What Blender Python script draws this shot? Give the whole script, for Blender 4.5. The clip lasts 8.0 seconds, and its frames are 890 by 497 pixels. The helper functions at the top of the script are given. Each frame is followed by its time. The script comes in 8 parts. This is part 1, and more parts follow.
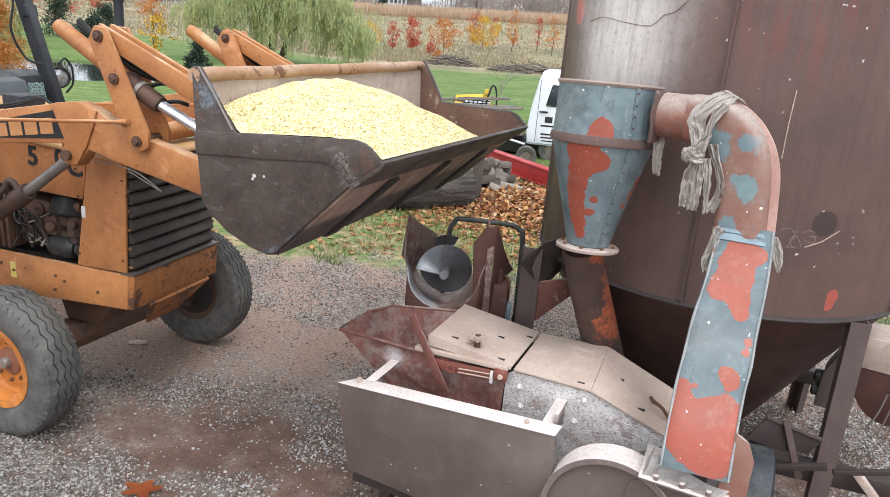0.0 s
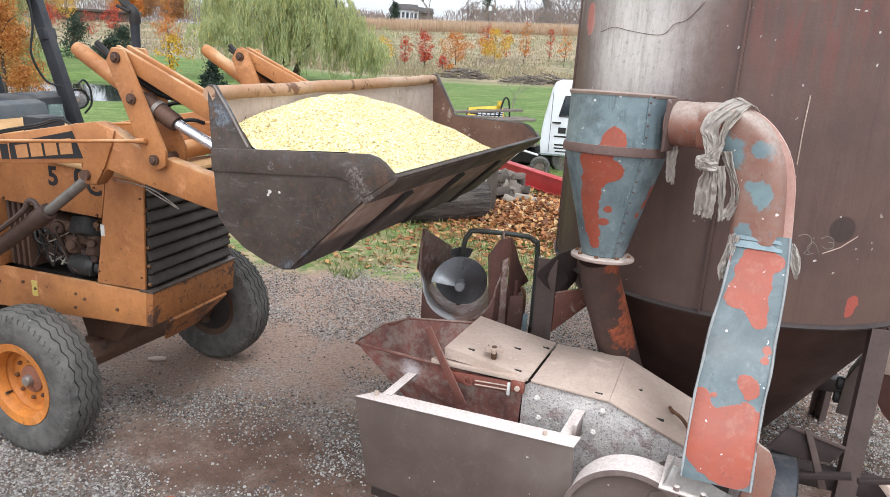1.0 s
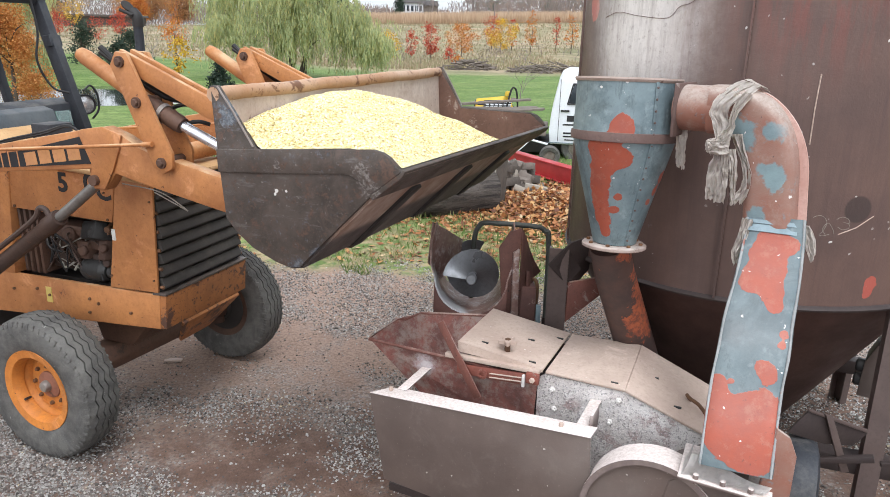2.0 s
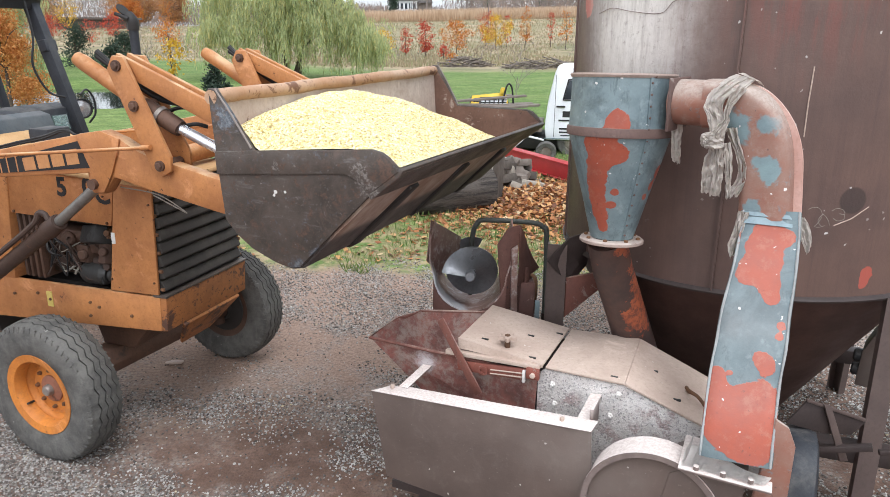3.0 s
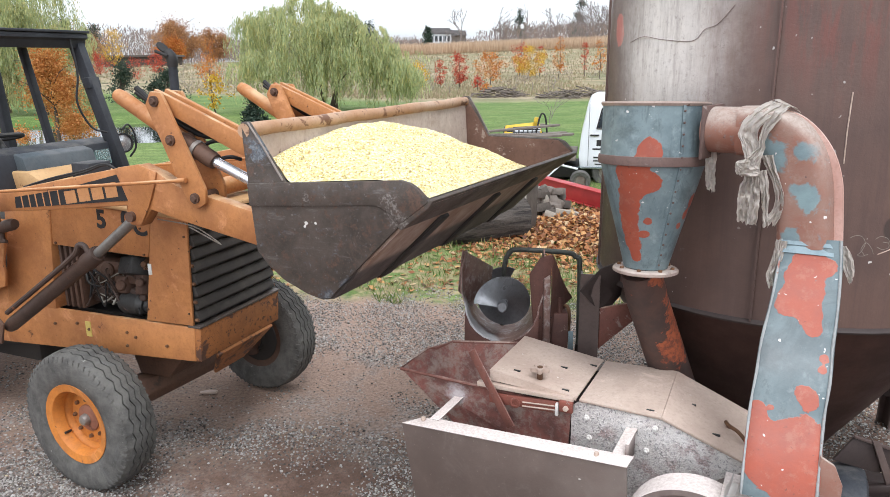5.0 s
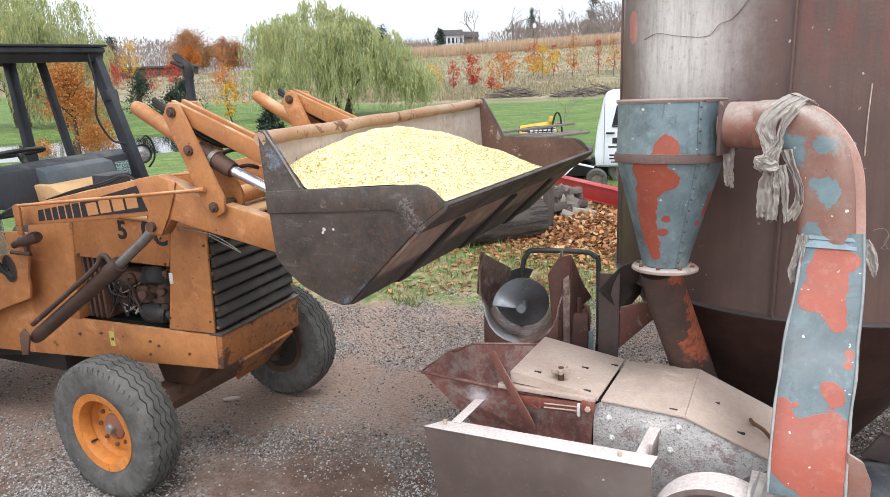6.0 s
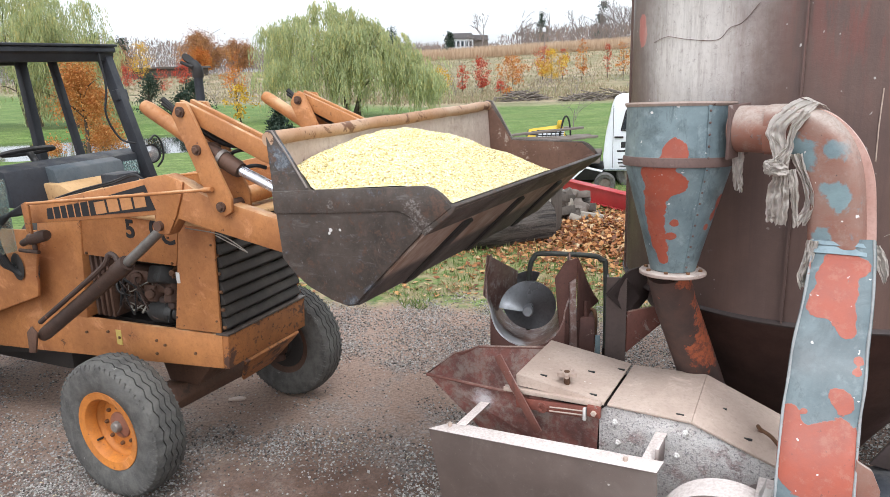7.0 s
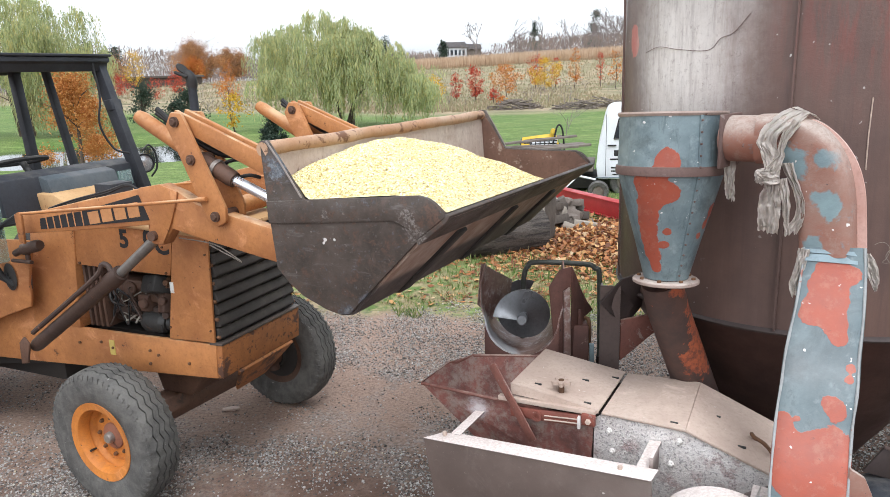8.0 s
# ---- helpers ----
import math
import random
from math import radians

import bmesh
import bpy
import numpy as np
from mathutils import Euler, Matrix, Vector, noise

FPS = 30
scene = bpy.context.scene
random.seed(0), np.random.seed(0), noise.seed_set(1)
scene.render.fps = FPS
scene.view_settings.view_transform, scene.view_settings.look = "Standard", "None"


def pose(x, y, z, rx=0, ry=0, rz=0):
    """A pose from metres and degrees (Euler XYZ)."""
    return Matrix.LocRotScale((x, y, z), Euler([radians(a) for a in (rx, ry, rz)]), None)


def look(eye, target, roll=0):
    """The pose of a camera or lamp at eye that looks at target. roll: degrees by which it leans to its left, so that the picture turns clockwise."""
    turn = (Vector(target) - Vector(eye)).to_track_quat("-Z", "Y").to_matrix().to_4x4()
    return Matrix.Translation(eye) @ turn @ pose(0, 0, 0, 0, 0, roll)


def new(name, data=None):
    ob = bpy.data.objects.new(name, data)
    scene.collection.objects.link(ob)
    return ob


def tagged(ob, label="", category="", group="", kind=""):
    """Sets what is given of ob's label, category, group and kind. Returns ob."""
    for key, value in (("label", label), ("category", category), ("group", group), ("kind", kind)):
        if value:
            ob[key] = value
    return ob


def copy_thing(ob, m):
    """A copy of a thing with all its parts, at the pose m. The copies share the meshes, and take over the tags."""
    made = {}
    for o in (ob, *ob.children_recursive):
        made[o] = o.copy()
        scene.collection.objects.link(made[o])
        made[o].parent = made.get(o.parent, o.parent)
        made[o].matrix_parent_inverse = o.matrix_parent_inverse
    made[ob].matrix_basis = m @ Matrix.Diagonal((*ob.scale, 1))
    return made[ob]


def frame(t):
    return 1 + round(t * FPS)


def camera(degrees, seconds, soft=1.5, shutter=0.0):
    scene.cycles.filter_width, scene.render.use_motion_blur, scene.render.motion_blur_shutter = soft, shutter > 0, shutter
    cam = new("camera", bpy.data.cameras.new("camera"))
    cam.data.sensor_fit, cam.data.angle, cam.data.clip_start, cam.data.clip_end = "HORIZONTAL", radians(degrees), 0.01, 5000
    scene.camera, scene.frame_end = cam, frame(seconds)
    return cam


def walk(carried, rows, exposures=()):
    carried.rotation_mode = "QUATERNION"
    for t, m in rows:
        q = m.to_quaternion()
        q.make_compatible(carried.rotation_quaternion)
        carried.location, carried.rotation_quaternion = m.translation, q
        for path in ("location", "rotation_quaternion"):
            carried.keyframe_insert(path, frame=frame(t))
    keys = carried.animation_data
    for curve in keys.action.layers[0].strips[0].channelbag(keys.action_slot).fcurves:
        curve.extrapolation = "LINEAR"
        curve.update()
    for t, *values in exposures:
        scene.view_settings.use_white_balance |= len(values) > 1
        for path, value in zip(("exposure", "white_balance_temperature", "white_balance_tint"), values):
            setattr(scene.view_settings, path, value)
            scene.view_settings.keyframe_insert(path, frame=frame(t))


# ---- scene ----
cam = camera(64.0, 8.0, soft=0.48)
PATH = [
    # seconds, x, y, z, and the turns rx, ry, rz in degrees
    (0, -0.028, 0.003, 2.244, 72.806, -4.555, -6.09),
    (0.5, -0.027, -0.002, 2.243, 73.974, -4.185, -5.601),
    (1, -0.026, -0.005, 2.246, 73.737, -3.298, -5.169),
    (1.5, -0.02, -0.002, 2.248, 73.62, -2.0, -4.527),
    (1.7, -0.012, 0.007, 2.245, 73.406, -1.107, -4.677),
    (2.8, -0.016, 0.015, 2.25, 72.88, -1.615, -4.933),
    (3, -0.017, -0.005, 2.252, 72.927, -0.315, -5.164),
    (3.5, -0.011, 0.012, 2.254, 72.196, 0.027, -4.105),
    (3.7, -0.013, -0.006, 2.25, 74.114, -0.232, -2.528),
    (4, -0.015, -0.008, 2.256, 74.841, 0.717, -1.736),
    (4.2, -0.009, -0.016, 2.264, 76.178, 0.95, -1.979),
    (4.5, -0.015, -0.002, 2.255, 74.155, 0.272, -3.506),
    (4.7, -0.006, 0.009, 2.252, 74.715, 0.01, -2.913),
    (5.8, 0.008, 0.012, 2.251, 75.65, 2.376, -1.498),
    (6, 0.002, 0.01, 2.257, 75.458, 2.293, -1.496),
    (6.5, 0.011, 0.028, 2.241, 75.289, 1.905, -1.23),
    (7, 0.005, 0.016, 2.251, 75.719, 1.89, -0.778),
    (7.5, 0.0, 0.0, 2.25, 76.792, 1.947, -0.457),
    (8, 0.004, 0.009, 2.257, 76.36, 1.934, -1.29),
]
walk(cam, [(t, pose(x, y, z, rx, ry, rz)) for t, x, y, z, rx, ry, rz in PATH])

# ---- light: an overcast autumn day ----
SUN_EL, SUN_ROT = radians(48), radians(200)
world = bpy.data.worlds.new("overcast_sky")
scene.world = world
world.use_nodes = True
wt = world.node_tree
wt.nodes.clear()
w_out = wt.nodes.new("ShaderNodeOutputWorld")
w_bg = wt.nodes.new("ShaderNodeBackground")
w_sky = wt.nodes.new("ShaderNodeTexSky")
w_sky.sky_type = "NISHITA"
w_sky.sun_disc = False
w_sky.sun_elevation, w_sky.sun_rotation = SUN_EL, SUN_ROT
w_sky.air_density, w_sky.dust_density, w_sky.ozone_density = 1.0, 4.0, 1.0
w_hsv = wt.nodes.new("ShaderNodeHueSaturation")
w_hsv.inputs["Saturation"].default_value = 0.12
w_hsv.inputs["Value"].default_value = 1.0
w_gam = wt.nodes.new("ShaderNodeGamma")
w_gam.inputs["Gamma"].default_value = 0.42
wt.links.new(w_sky.outputs[0], w_gam.inputs[0])
wt.links.new(w_gam.outputs[0], w_hsv.inputs["Color"])
wt.links.new(w_hsv.outputs[0], w_bg.inputs[0])
w_bg.inputs[1].default_value = 0.82
wt.links.new(w_bg.outputs[0], w_out.inputs[0])
sun_data = bpy.data.lights.new("sun", "SUN")
sun_data.energy, sun_data.angle, sun_data.color = 1.95, radians(20), (1.0, 0.985, 0.965)
sun = new("sun", sun_data)
sun.matrix_world = look((0, 0, 30), (12 * math.sin(SUN_ROT + math.pi) * -1, 12, 5))
scene.view_settings.exposure = 0.03
scene.view_settings.use_white_balance = True
scene.view_settings.white_balance_temperature = 5960
scene.view_settings.white_balance_tint = 9

# ---- building helpers ----
SHIFT = {}


def thing(name, at, rz, label, category, group="", kind=""):
    """An Empty at the base of a thing; its parts are built in its own axes."""
    ob = new(name)
    ob.empty_display_size = 0.2
    ob.matrix_basis = pose(at[0], at[1], at[2], 0, 0, rz)
    tagged(ob, label, category, group, kind)
    return ob


def mesh_of(name, bm, material, smooth=True):
    bm.normal_update()
    me = bpy.data.meshes.new(name)
    bm.to_mesh(me)
    bm.free()
    for m in (material if isinstance(material, (list, tuple)) else [material]):
        me.materials.append(m)
    if smooth:
        me.shade_smooth()
        me.set_sharp_from_angle(angle=radians(32))
    return me


def part(name, bm, material, parent, label=""):
    """One mesh under a thing or a part. Things in SHIFT have their parts built in world axes."""
    root = parent
    while root.parent:
        root = root.parent
    if root.name in SHIFT:
        bmesh.ops.translate(bm, vec=-SHIFT[root.name], verts=bm.verts)
    ob = new(name, mesh_of(name, bm, material))
    ob.parent = parent
    if label:
        tagged(ob, label)
    return ob


def solo(name, bm, material, label, category, group="", kind="", at=None):
    """A thing that is one mesh. at: its origin."""
    o = Vector(at) if at is not None else Vector((0, 0, 0))
    if at is not None:
        bmesh.ops.translate(bm, vec=-o, verts=bm.verts)
    ob = new(name, mesh_of(name, bm, material))
    ob.location = o
    return tagged(ob, label, category, group, kind)


def words(text, size, m, material, parent, name, label="", depth=0.002):
    """Raised or painted letters, as a mesh."""
    cu = bpy.data.curves.new(name, "FONT")
    cu.body, cu.size, cu.extrude, cu.align_x, cu.align_y = text, size, depth, "CENTER", "CENTER"
    cu.resolution_u, cu.offset = 3, size * 0.028
    tmp = bpy.data.objects.new(name, cu)
    me = bpy.data.meshes.new_from_object(tmp)
    bpy.data.objects.remove(tmp)
    me.transform(m)
    me.materials.clear()
    me.materials.append(material)
    ob = new(name, me)
    ob.parent = parent
    if label:
        tagged(ob, label)
    return ob


def B():
    return bmesh.new()


def finish(bm, verts, m):
    if m is not None:
        bmesh.ops.transform(bm, matrix=m, verts=verts)
    return bm


def box(bm, x0, x1, y0, y1, z0, z1, bevel=0.0, m=None):
    vs = [bm.verts.new((x, y, z)) for x in (x0, x1) for y in (y0, y1) for z in (z0, z1)]
    fs = [bm.faces.new([vs[i] for i in f]) for f in ((0, 1, 3, 2), (4, 6, 7, 5), (0, 4, 5, 1), (2, 3, 7, 6), (0, 2, 6, 4), (1, 5, 7, 3))]
    if bevel:
        es = {e for f in fs for e in f.edges}
        got = bmesh.ops.bevel(bm, geom=list(es), offset=bevel, segments=2, affect="EDGES", profile=0.5)
        vs = list({v for f in got["faces"] for v in f.verts} | {v for v in vs if v.is_valid})
    return finish(bm, vs, m)


def prism(bm, pts, y0, y1, bevel=0.0, m=None):
    """A plate: the outline pts in x and z, from y0 to y1."""
    a = [bm.verts.new((x, y0, z)) for x, z in pts]
    b = [bm.verts.new((x, y1, z)) for x, z in pts]
    n = len(pts)
    fs = [bm.faces.new(a), bm.faces.new(b[::-1])]
    for i in range(n):
        j = (i + 1) % n
        fs.append(bm.faces.new((a[j], a[i], b[i], b[j])))
    bmesh.ops.recalc_face_normals(bm, faces=fs)
    vs = a + b
    if bevel:
        es = {e for f in fs for e in f.edges}
        got = bmesh.ops.bevel(bm, geom=list(es), offset=bevel, segments=2, affect="EDGES", profile=0.5)
        vs = list({v for f in got["faces"] for v in f.verts} | {v for v in vs if v.is_valid})
    return finish(bm, vs, m)


def slab(bm, corners, thick, bevel=0.0):
    """A flat or bent sheet: a ring of corners in space, made thick along its normal."""
    c = [Vector(p) for p in corners]
    n = Vector((0, 0, 0))
    for i in range(len(c)):
        n += c[i].cross(c[(i + 1) % len(c)])
    n.normalize()
    a = [bm.verts.new(p) for p in c]
    b = [bm.verts.new(p - n * thick) for p in c]
    fs = [bm.faces.new(a), bm.faces.new(b[::-1])]
    for i in range(len(c)):
        j = (i + 1) % len(c)
        fs.append(bm.faces.new((a[j], a[i], b[i], b[j])))
    bmesh.ops.recalc_face_normals(bm, faces=fs)
    if bevel:
        bmesh.ops.bevel(bm, geom=list({e for f in fs for e in f.edges}), offset=bevel, segments=2, affect="EDGES", profile=0.5)
    return bm


def lathe(bm, prof, n=48, m=None, close=False):
    """Turn the outline (radius, z) about z."""
    rings = []
    for r, z in prof:
        if r < 1e-6:
            rings.append([bm.verts.new((0, 0, z))])
        else:
            rings.append([bm.verts.new((r * math.cos(2 * math.pi * i / n), r * math.sin(2 * math.pi * i / n), z)) for i in range(n)])
    pairs = list(zip(rings, rings[1:]))
    if close:
        pairs.append((rings[-1], rings[0]))
    fs = []
    for p, q in pairs:
        for i in range(n):
            j = (i + 1) % n
            if len(p) == 1 and len(q) == 1:
                continue
            if len(p) == 1:
                fs.append(bm.faces.new((p[0], q[j], q[i])))
            elif len(q) == 1:
                fs.append(bm.faces.new((p[i], p[j], q[0])))
            else:
                fs.append(bm.faces.new((p[i], p[j], q[j], q[i])))
    bmesh.ops.recalc_face_normals(bm, faces=fs)
    return finish(bm, [v for r in rings for v in r], m)


def tube(bm, pts, rad, n=12, cap=True, m=None):
    """A round bar along pts; rad is one radius or one for each point."""
    pts = [Vector(p) for p in pts]
    rads = rad if isinstance(rad, (list, tuple)) else [rad] * len(pts)
    t0 = (pts[1] - pts[0]).normalized()
    up = Vector((0, 0, 1)) if abs(t0.z) < 0.9 else Vector((1, 0, 0))
    u = t0.cross(up).normalized()
    rings = []
    for i, p in enumerate(pts):
        d = (pts[min(i + 1, len(pts) - 1)] - pts[max(i - 1, 0)]).normalized()
        u = (u - d * u.dot(d)).normalized()
        v = d.cross(u)
        rings.append([bm.verts.new(p + (u * math.cos(2 * math.pi * k / n) + v * math.sin(2 * math.pi * k / n)) * rads[i]) for k in range(n)])
    for p, q in zip(rings, rings[1:]):
        for k in range(n):
            j = (k + 1) % n
            bm.faces.new((p[k], p[j], q[j], q[k]))
    if cap:
        bm.faces.new(rings[0][::-1])
        bm.faces.new(rings[-1])
    return finish(bm, [v for r in rings for v in r], m)


def squared(bm, pts, half, across, power, n=56):
    """A duct of rounded square section along a line; across: the way of its first half width."""
    pts = [Vector(p) for p in pts]
    rings = []
    for k, p in enumerate(pts):
        d = (pts[min(k + 1, len(pts) - 1)] - pts[max(k - 1, 0)]).normalized()
        u = (across - d * across.dot(d)).normalized()
        w = d.cross(u)
        ring = []
        for i in range(n):
            c, q = math.cos(2 * math.pi * i / n), math.sin(2 * math.pi * i / n)
            r = 1.0 / (abs(c) ** power + abs(q) ** power) ** (1.0 / power)
            ring.append(bm.verts.new(p + u * (half[k][0] * r * c) + w * (half[k][1] * r * q)))
        rings.append(ring)
    fs = [bm.faces.new(rings[0][::-1]), bm.faces.new(rings[-1])]
    for a, c in zip(rings, rings[1:]):
        fs += [bm.faces.new((a[i], a[(i + 1) % n], c[(i + 1) % n], c[i])) for i in range(n)]
    bmesh.ops.recalc_face_normals(bm, faces=fs)
    return bm


def rod(bm, a, b, r, n=14, r2=None):
    return tube(bm, [a, b], [r, r if r2 is None else r2], n)


def disc_at(bm, c, axis, r, thick, n=20, hole=0.0):
    """A round plate, pin head or washer at c, its axis along axis."""
    q = Vector(axis).to_track_quat("Z", "Y").to_matrix().to_4x4()
    h = thick / 2
    if hole:
        prof, close = [(hole, -h), (r, -h), (r, h), (hole, h)], True
    else:
        e = min(thick, r) * 0.25
        prof, close = [(0, -h), (r, -h), (r, h - e), (r - e, h), (0, h)], False
    return lathe(bm, prof, n, Matrix.Translation(c) @ q, close)


def smoothed(pts, n=6):
    """A smooth line through the points."""
    p = [Vector(q) for q in pts]
    p = [p[0] * 2 - p[1]] + p + [p[-1] * 2 - p[-2]]
    out = []
    for i in range(1, len(p) - 2):
        for k in range(n):
            t = k / n
            out.append(0.5 * (2 * p[i] + (p[i + 1] - p[i - 1]) * t + (2 * p[i - 1] - 5 * p[i] + 4 * p[i + 1] - p[i + 2]) * t * t + (3 * p[i] - p[i - 1] - 3 * p[i + 1] + p[i + 2]) * t ** 3))
    out.append(p[-2])
    return out


# ---- materials ----
class Nodes:
    """A small wrapper that wires shader nodes."""

    def __init__(self, name):
        self.mat = bpy.data.materials.new(name)
        self.mat.use_nodes = True
        self.t = self.mat.node_tree
        self.b = self.t.nodes["Principled BSDF"]
        self.co = self.t.nodes.new("ShaderNodeTexCoord").outputs["Object"]

    def put(self, sock, v):
        if hasattr(v, "is_linked"):
            self.t.links.new(v, sock)
        elif isinstance(v, tuple) and len(v) == 3 and sock.type == "RGBA":
            sock.default_value = (*v, 1)
        else:
            sock.default_value = v

    def noise(self, scale, detail=4, rough=0.6, co=None, distort=0.0):
        n = self.t.nodes.new("ShaderNodeTexNoise")
        self.put(n.inputs["Vector"], co or self.co)
        n.inputs["Scale"].default_value, n.inputs["Detail"].default_value = scale, detail
        n.inputs["Roughness"].default_value, n.inputs["Distortion"].default_value = rough, distort
        return n.outputs["Fac"]

    def voronoi(self, scale, out="Distance", co=None, feature="F1", rand=1.0):
        n = self.t.nodes.new("ShaderNodeTexVoronoi")
        n.feature = feature
        self.put(n.inputs["Vector"], co or self.co)
        n.inputs["Scale"].default_value = scale
        n.inputs["Randomness"].default_value = rand
        return n.outputs[out]

    def stretch(self, sx, sy, sz, at=(0, 0, 0), rot=(0, 0, 0)):
        n = self.t.nodes.new("ShaderNodeMapping")
        self.put(n.inputs["Vector"], self.co)
        n.inputs["Scale"].default_value = (sx, sy, sz)
        n.inputs["Location"].default_value = at
        n.inputs["Rotation"].default_value = rot
        return n.outputs[0]

    def step(self, v, lo, hi, a=0.0, b=1.0):
        n = self.t.nodes.new("ShaderNodeMapRange")
        n.interpolation_type = "SMOOTHSTEP"
        self.put(n.inputs["Value"], v)
        n.inputs["From Min"].default_value, n.inputs["From Max"].default_value = lo, hi
        n.inputs["To Min"].default_value, n.inputs["To Max"].default_value = a, b
        return n.outputs["Result"]

    def math(self, op, a, b=0.0):
        n = self.t.nodes.new("ShaderNodeMath")
        n.operation = op
        self.put(n.inputs[0], a)
        self.put(n.inputs[1], b)
        return n.outputs[0]

    def mix(self, fac, a, b, blend="MIX"):
        n = self.t.nodes.new("ShaderNodeMix")
        n.data_type, n.blend_type = "RGBA", blend
        self.put(n.inputs["Factor"], fac)
        self.put(n.inputs["A"], a) if False else self.put(n.inputs[6], a)
        self.put(n.inputs[7], b)
        return n.outputs[2]

    def axis(self, k):
        n = self.t.nodes.new("ShaderNodeSeparateXYZ")
        self.put(n.inputs[0], self.co)
        return n.outputs[k]

    def normal_axis(self, k):
        g = self.t.nodes.new("ShaderNodeNewGeometry")
        n = self.t.nodes.new("ShaderNodeSeparateXYZ")
        self.put(n.inputs[0], g.outputs["Normal"])
        return n.outputs[k]

    def away(self, c, sx=1.0, sy=1.0, sz=1.0):
        """The distance from c, with each axis scaled."""
        n = self.t.nodes.new("ShaderNodeVectorMath")
        n.operation = "LENGTH"
        self.put(n.inputs[0], self.stretch(sx, sy, sz, (-c[0] * sx, -c[1] * sy, -c[2] * sz)))
        return n.outputs["Value"]

    def island(self):
        g = self.t.nodes.new("ShaderNodeNewGeometry")
        return g.outputs["Random Per Island"]

    def each(self):
        return self.t.nodes.new("ShaderNodeObjectInfo").outputs["Random"]

    def ramp(self, fac, stops):
        n = self.t.nodes.new("ShaderNodeValToRGB")
        self.put(n.inputs[0], fac)
        el = n.color_ramp.elements
        while len(el) < len(stops):
            el.new(0.5)
        for e, (p, c) in zip(el, stops):
            e.position, e.color = p, (*c, 1)
        return n.outputs[0]

    def done(self, color, rough=0.7, metal=0.0, bump=None, strength=0.3, dist=0.01, spec=0.5):
        self.put(self.b.inputs["Base Color"], color)
        self.put(self.b.inputs["Roughness"], rough)
        self.put(self.b.inputs["Metallic"], metal)
        self.b.inputs["Specular IOR Level"].default_value = spec
        if bump is not None:
            n = self.t.nodes.new("ShaderNodeBump")
            n.inputs["Strength"].default_value, n.inputs["Distance"].default_value = strength, dist
            self.put(n.inputs["Height"], bump)
            self.t.links.new(n.outputs[0], self.b.inputs["Normal"])
        return self.mat


def worn(name, base, dark, rust=None, rust_at=0.62, rough=0.55, metal=0.0, grain=60, blot=3.0, dust=None, dust_at=0.55, bump=0.15, streak=True, spec=0.28, chips=None, stain=None):
    """Painted or bare metal with blotches, fine grain, run-down streaks, rust spots and settled dust."""
    k = Nodes(name)
    a = k.noise(blot, 6, 0.65)
    f = k.noise(grain, 4, 0.7)
    c = k.mix(k.step(a, 0.3, 0.75), base, dark)
    if streak:
        s = k.noise(1.0, 5, 0.7, k.stretch(22, 22, 1.6))
        c = k.mix(k.step(s, 0.5, 0.78, 0.0, 0.6), c, dark)
    c = k.mix(k.step(f, 0.45, 0.75, 0.0, 0.35), c, tuple(x * 0.6 for x in dark))
    r = k.step(a, 0.2, 0.8, rough - 0.12, rough + 0.18)
    if stain:
        # runs of dirt down the sheet, broad smears and small spatters
        run = k.noise(1.0, 7, 0.75, k.stretch(34, 34, 2.2, (3.1, 1.7, 0)))
        c = k.mix(k.step(run, 0.54, 0.7, 0.0, 0.4), c, stain)
        c = k.mix(k.step(k.noise(2.1, 8, 0.7, distort=0.3), 0.5, 0.68, 0.0, 0.7), c, stain)
        c = k.mix(k.step(k.noise(4.3, 7, 0.7, distort=1.0), 0.56, 0.7, 0.0, 0.6), c, tuple(min(0.9, q * 1.25 + 0.06) for q in base))
        c = k.mix(k.step(k.noise(17, 8, 0.8), 0.5, 0.7, 0.0, 0.55), c, stain)
    if rust:
        q = k.noise(9, 8, 0.72, distort=0.4)
        c = k.mix(k.step(q, rust_at, rust_at + 0.06), c, rust)
        q2 = k.noise(38, 5, 0.7)
        c = k.mix(k.step(q2, rust_at + 0.06, rust_at + 0.1, 0.0, 0.8), c, tuple(x * 0.7 for x in rust))
    if chips:
        c = k.mix(k.step(k.noise(30, 3, 0.6, distort=0.5), 0.69, 0.74), c, chips)
        c = k.mix(k.step(k.noise(75, 3, 0.6), 0.7, 0.76, 0.0, 0.8), c, chips)
    if dust:
        d = k.math("MULTIPLY", k.step(k.noise(5, 6, 0.7), dust_at - 0.15, dust_at + 0.15), k.step(k.normal_axis(2), 0.1, 0.8))
        c = k.mix(d, c, dust)
    return k.done(c, r, metal, k.math("ADD", f, k.math("MULTIPLY", a, 2.0)), bump, 0.004, spec)


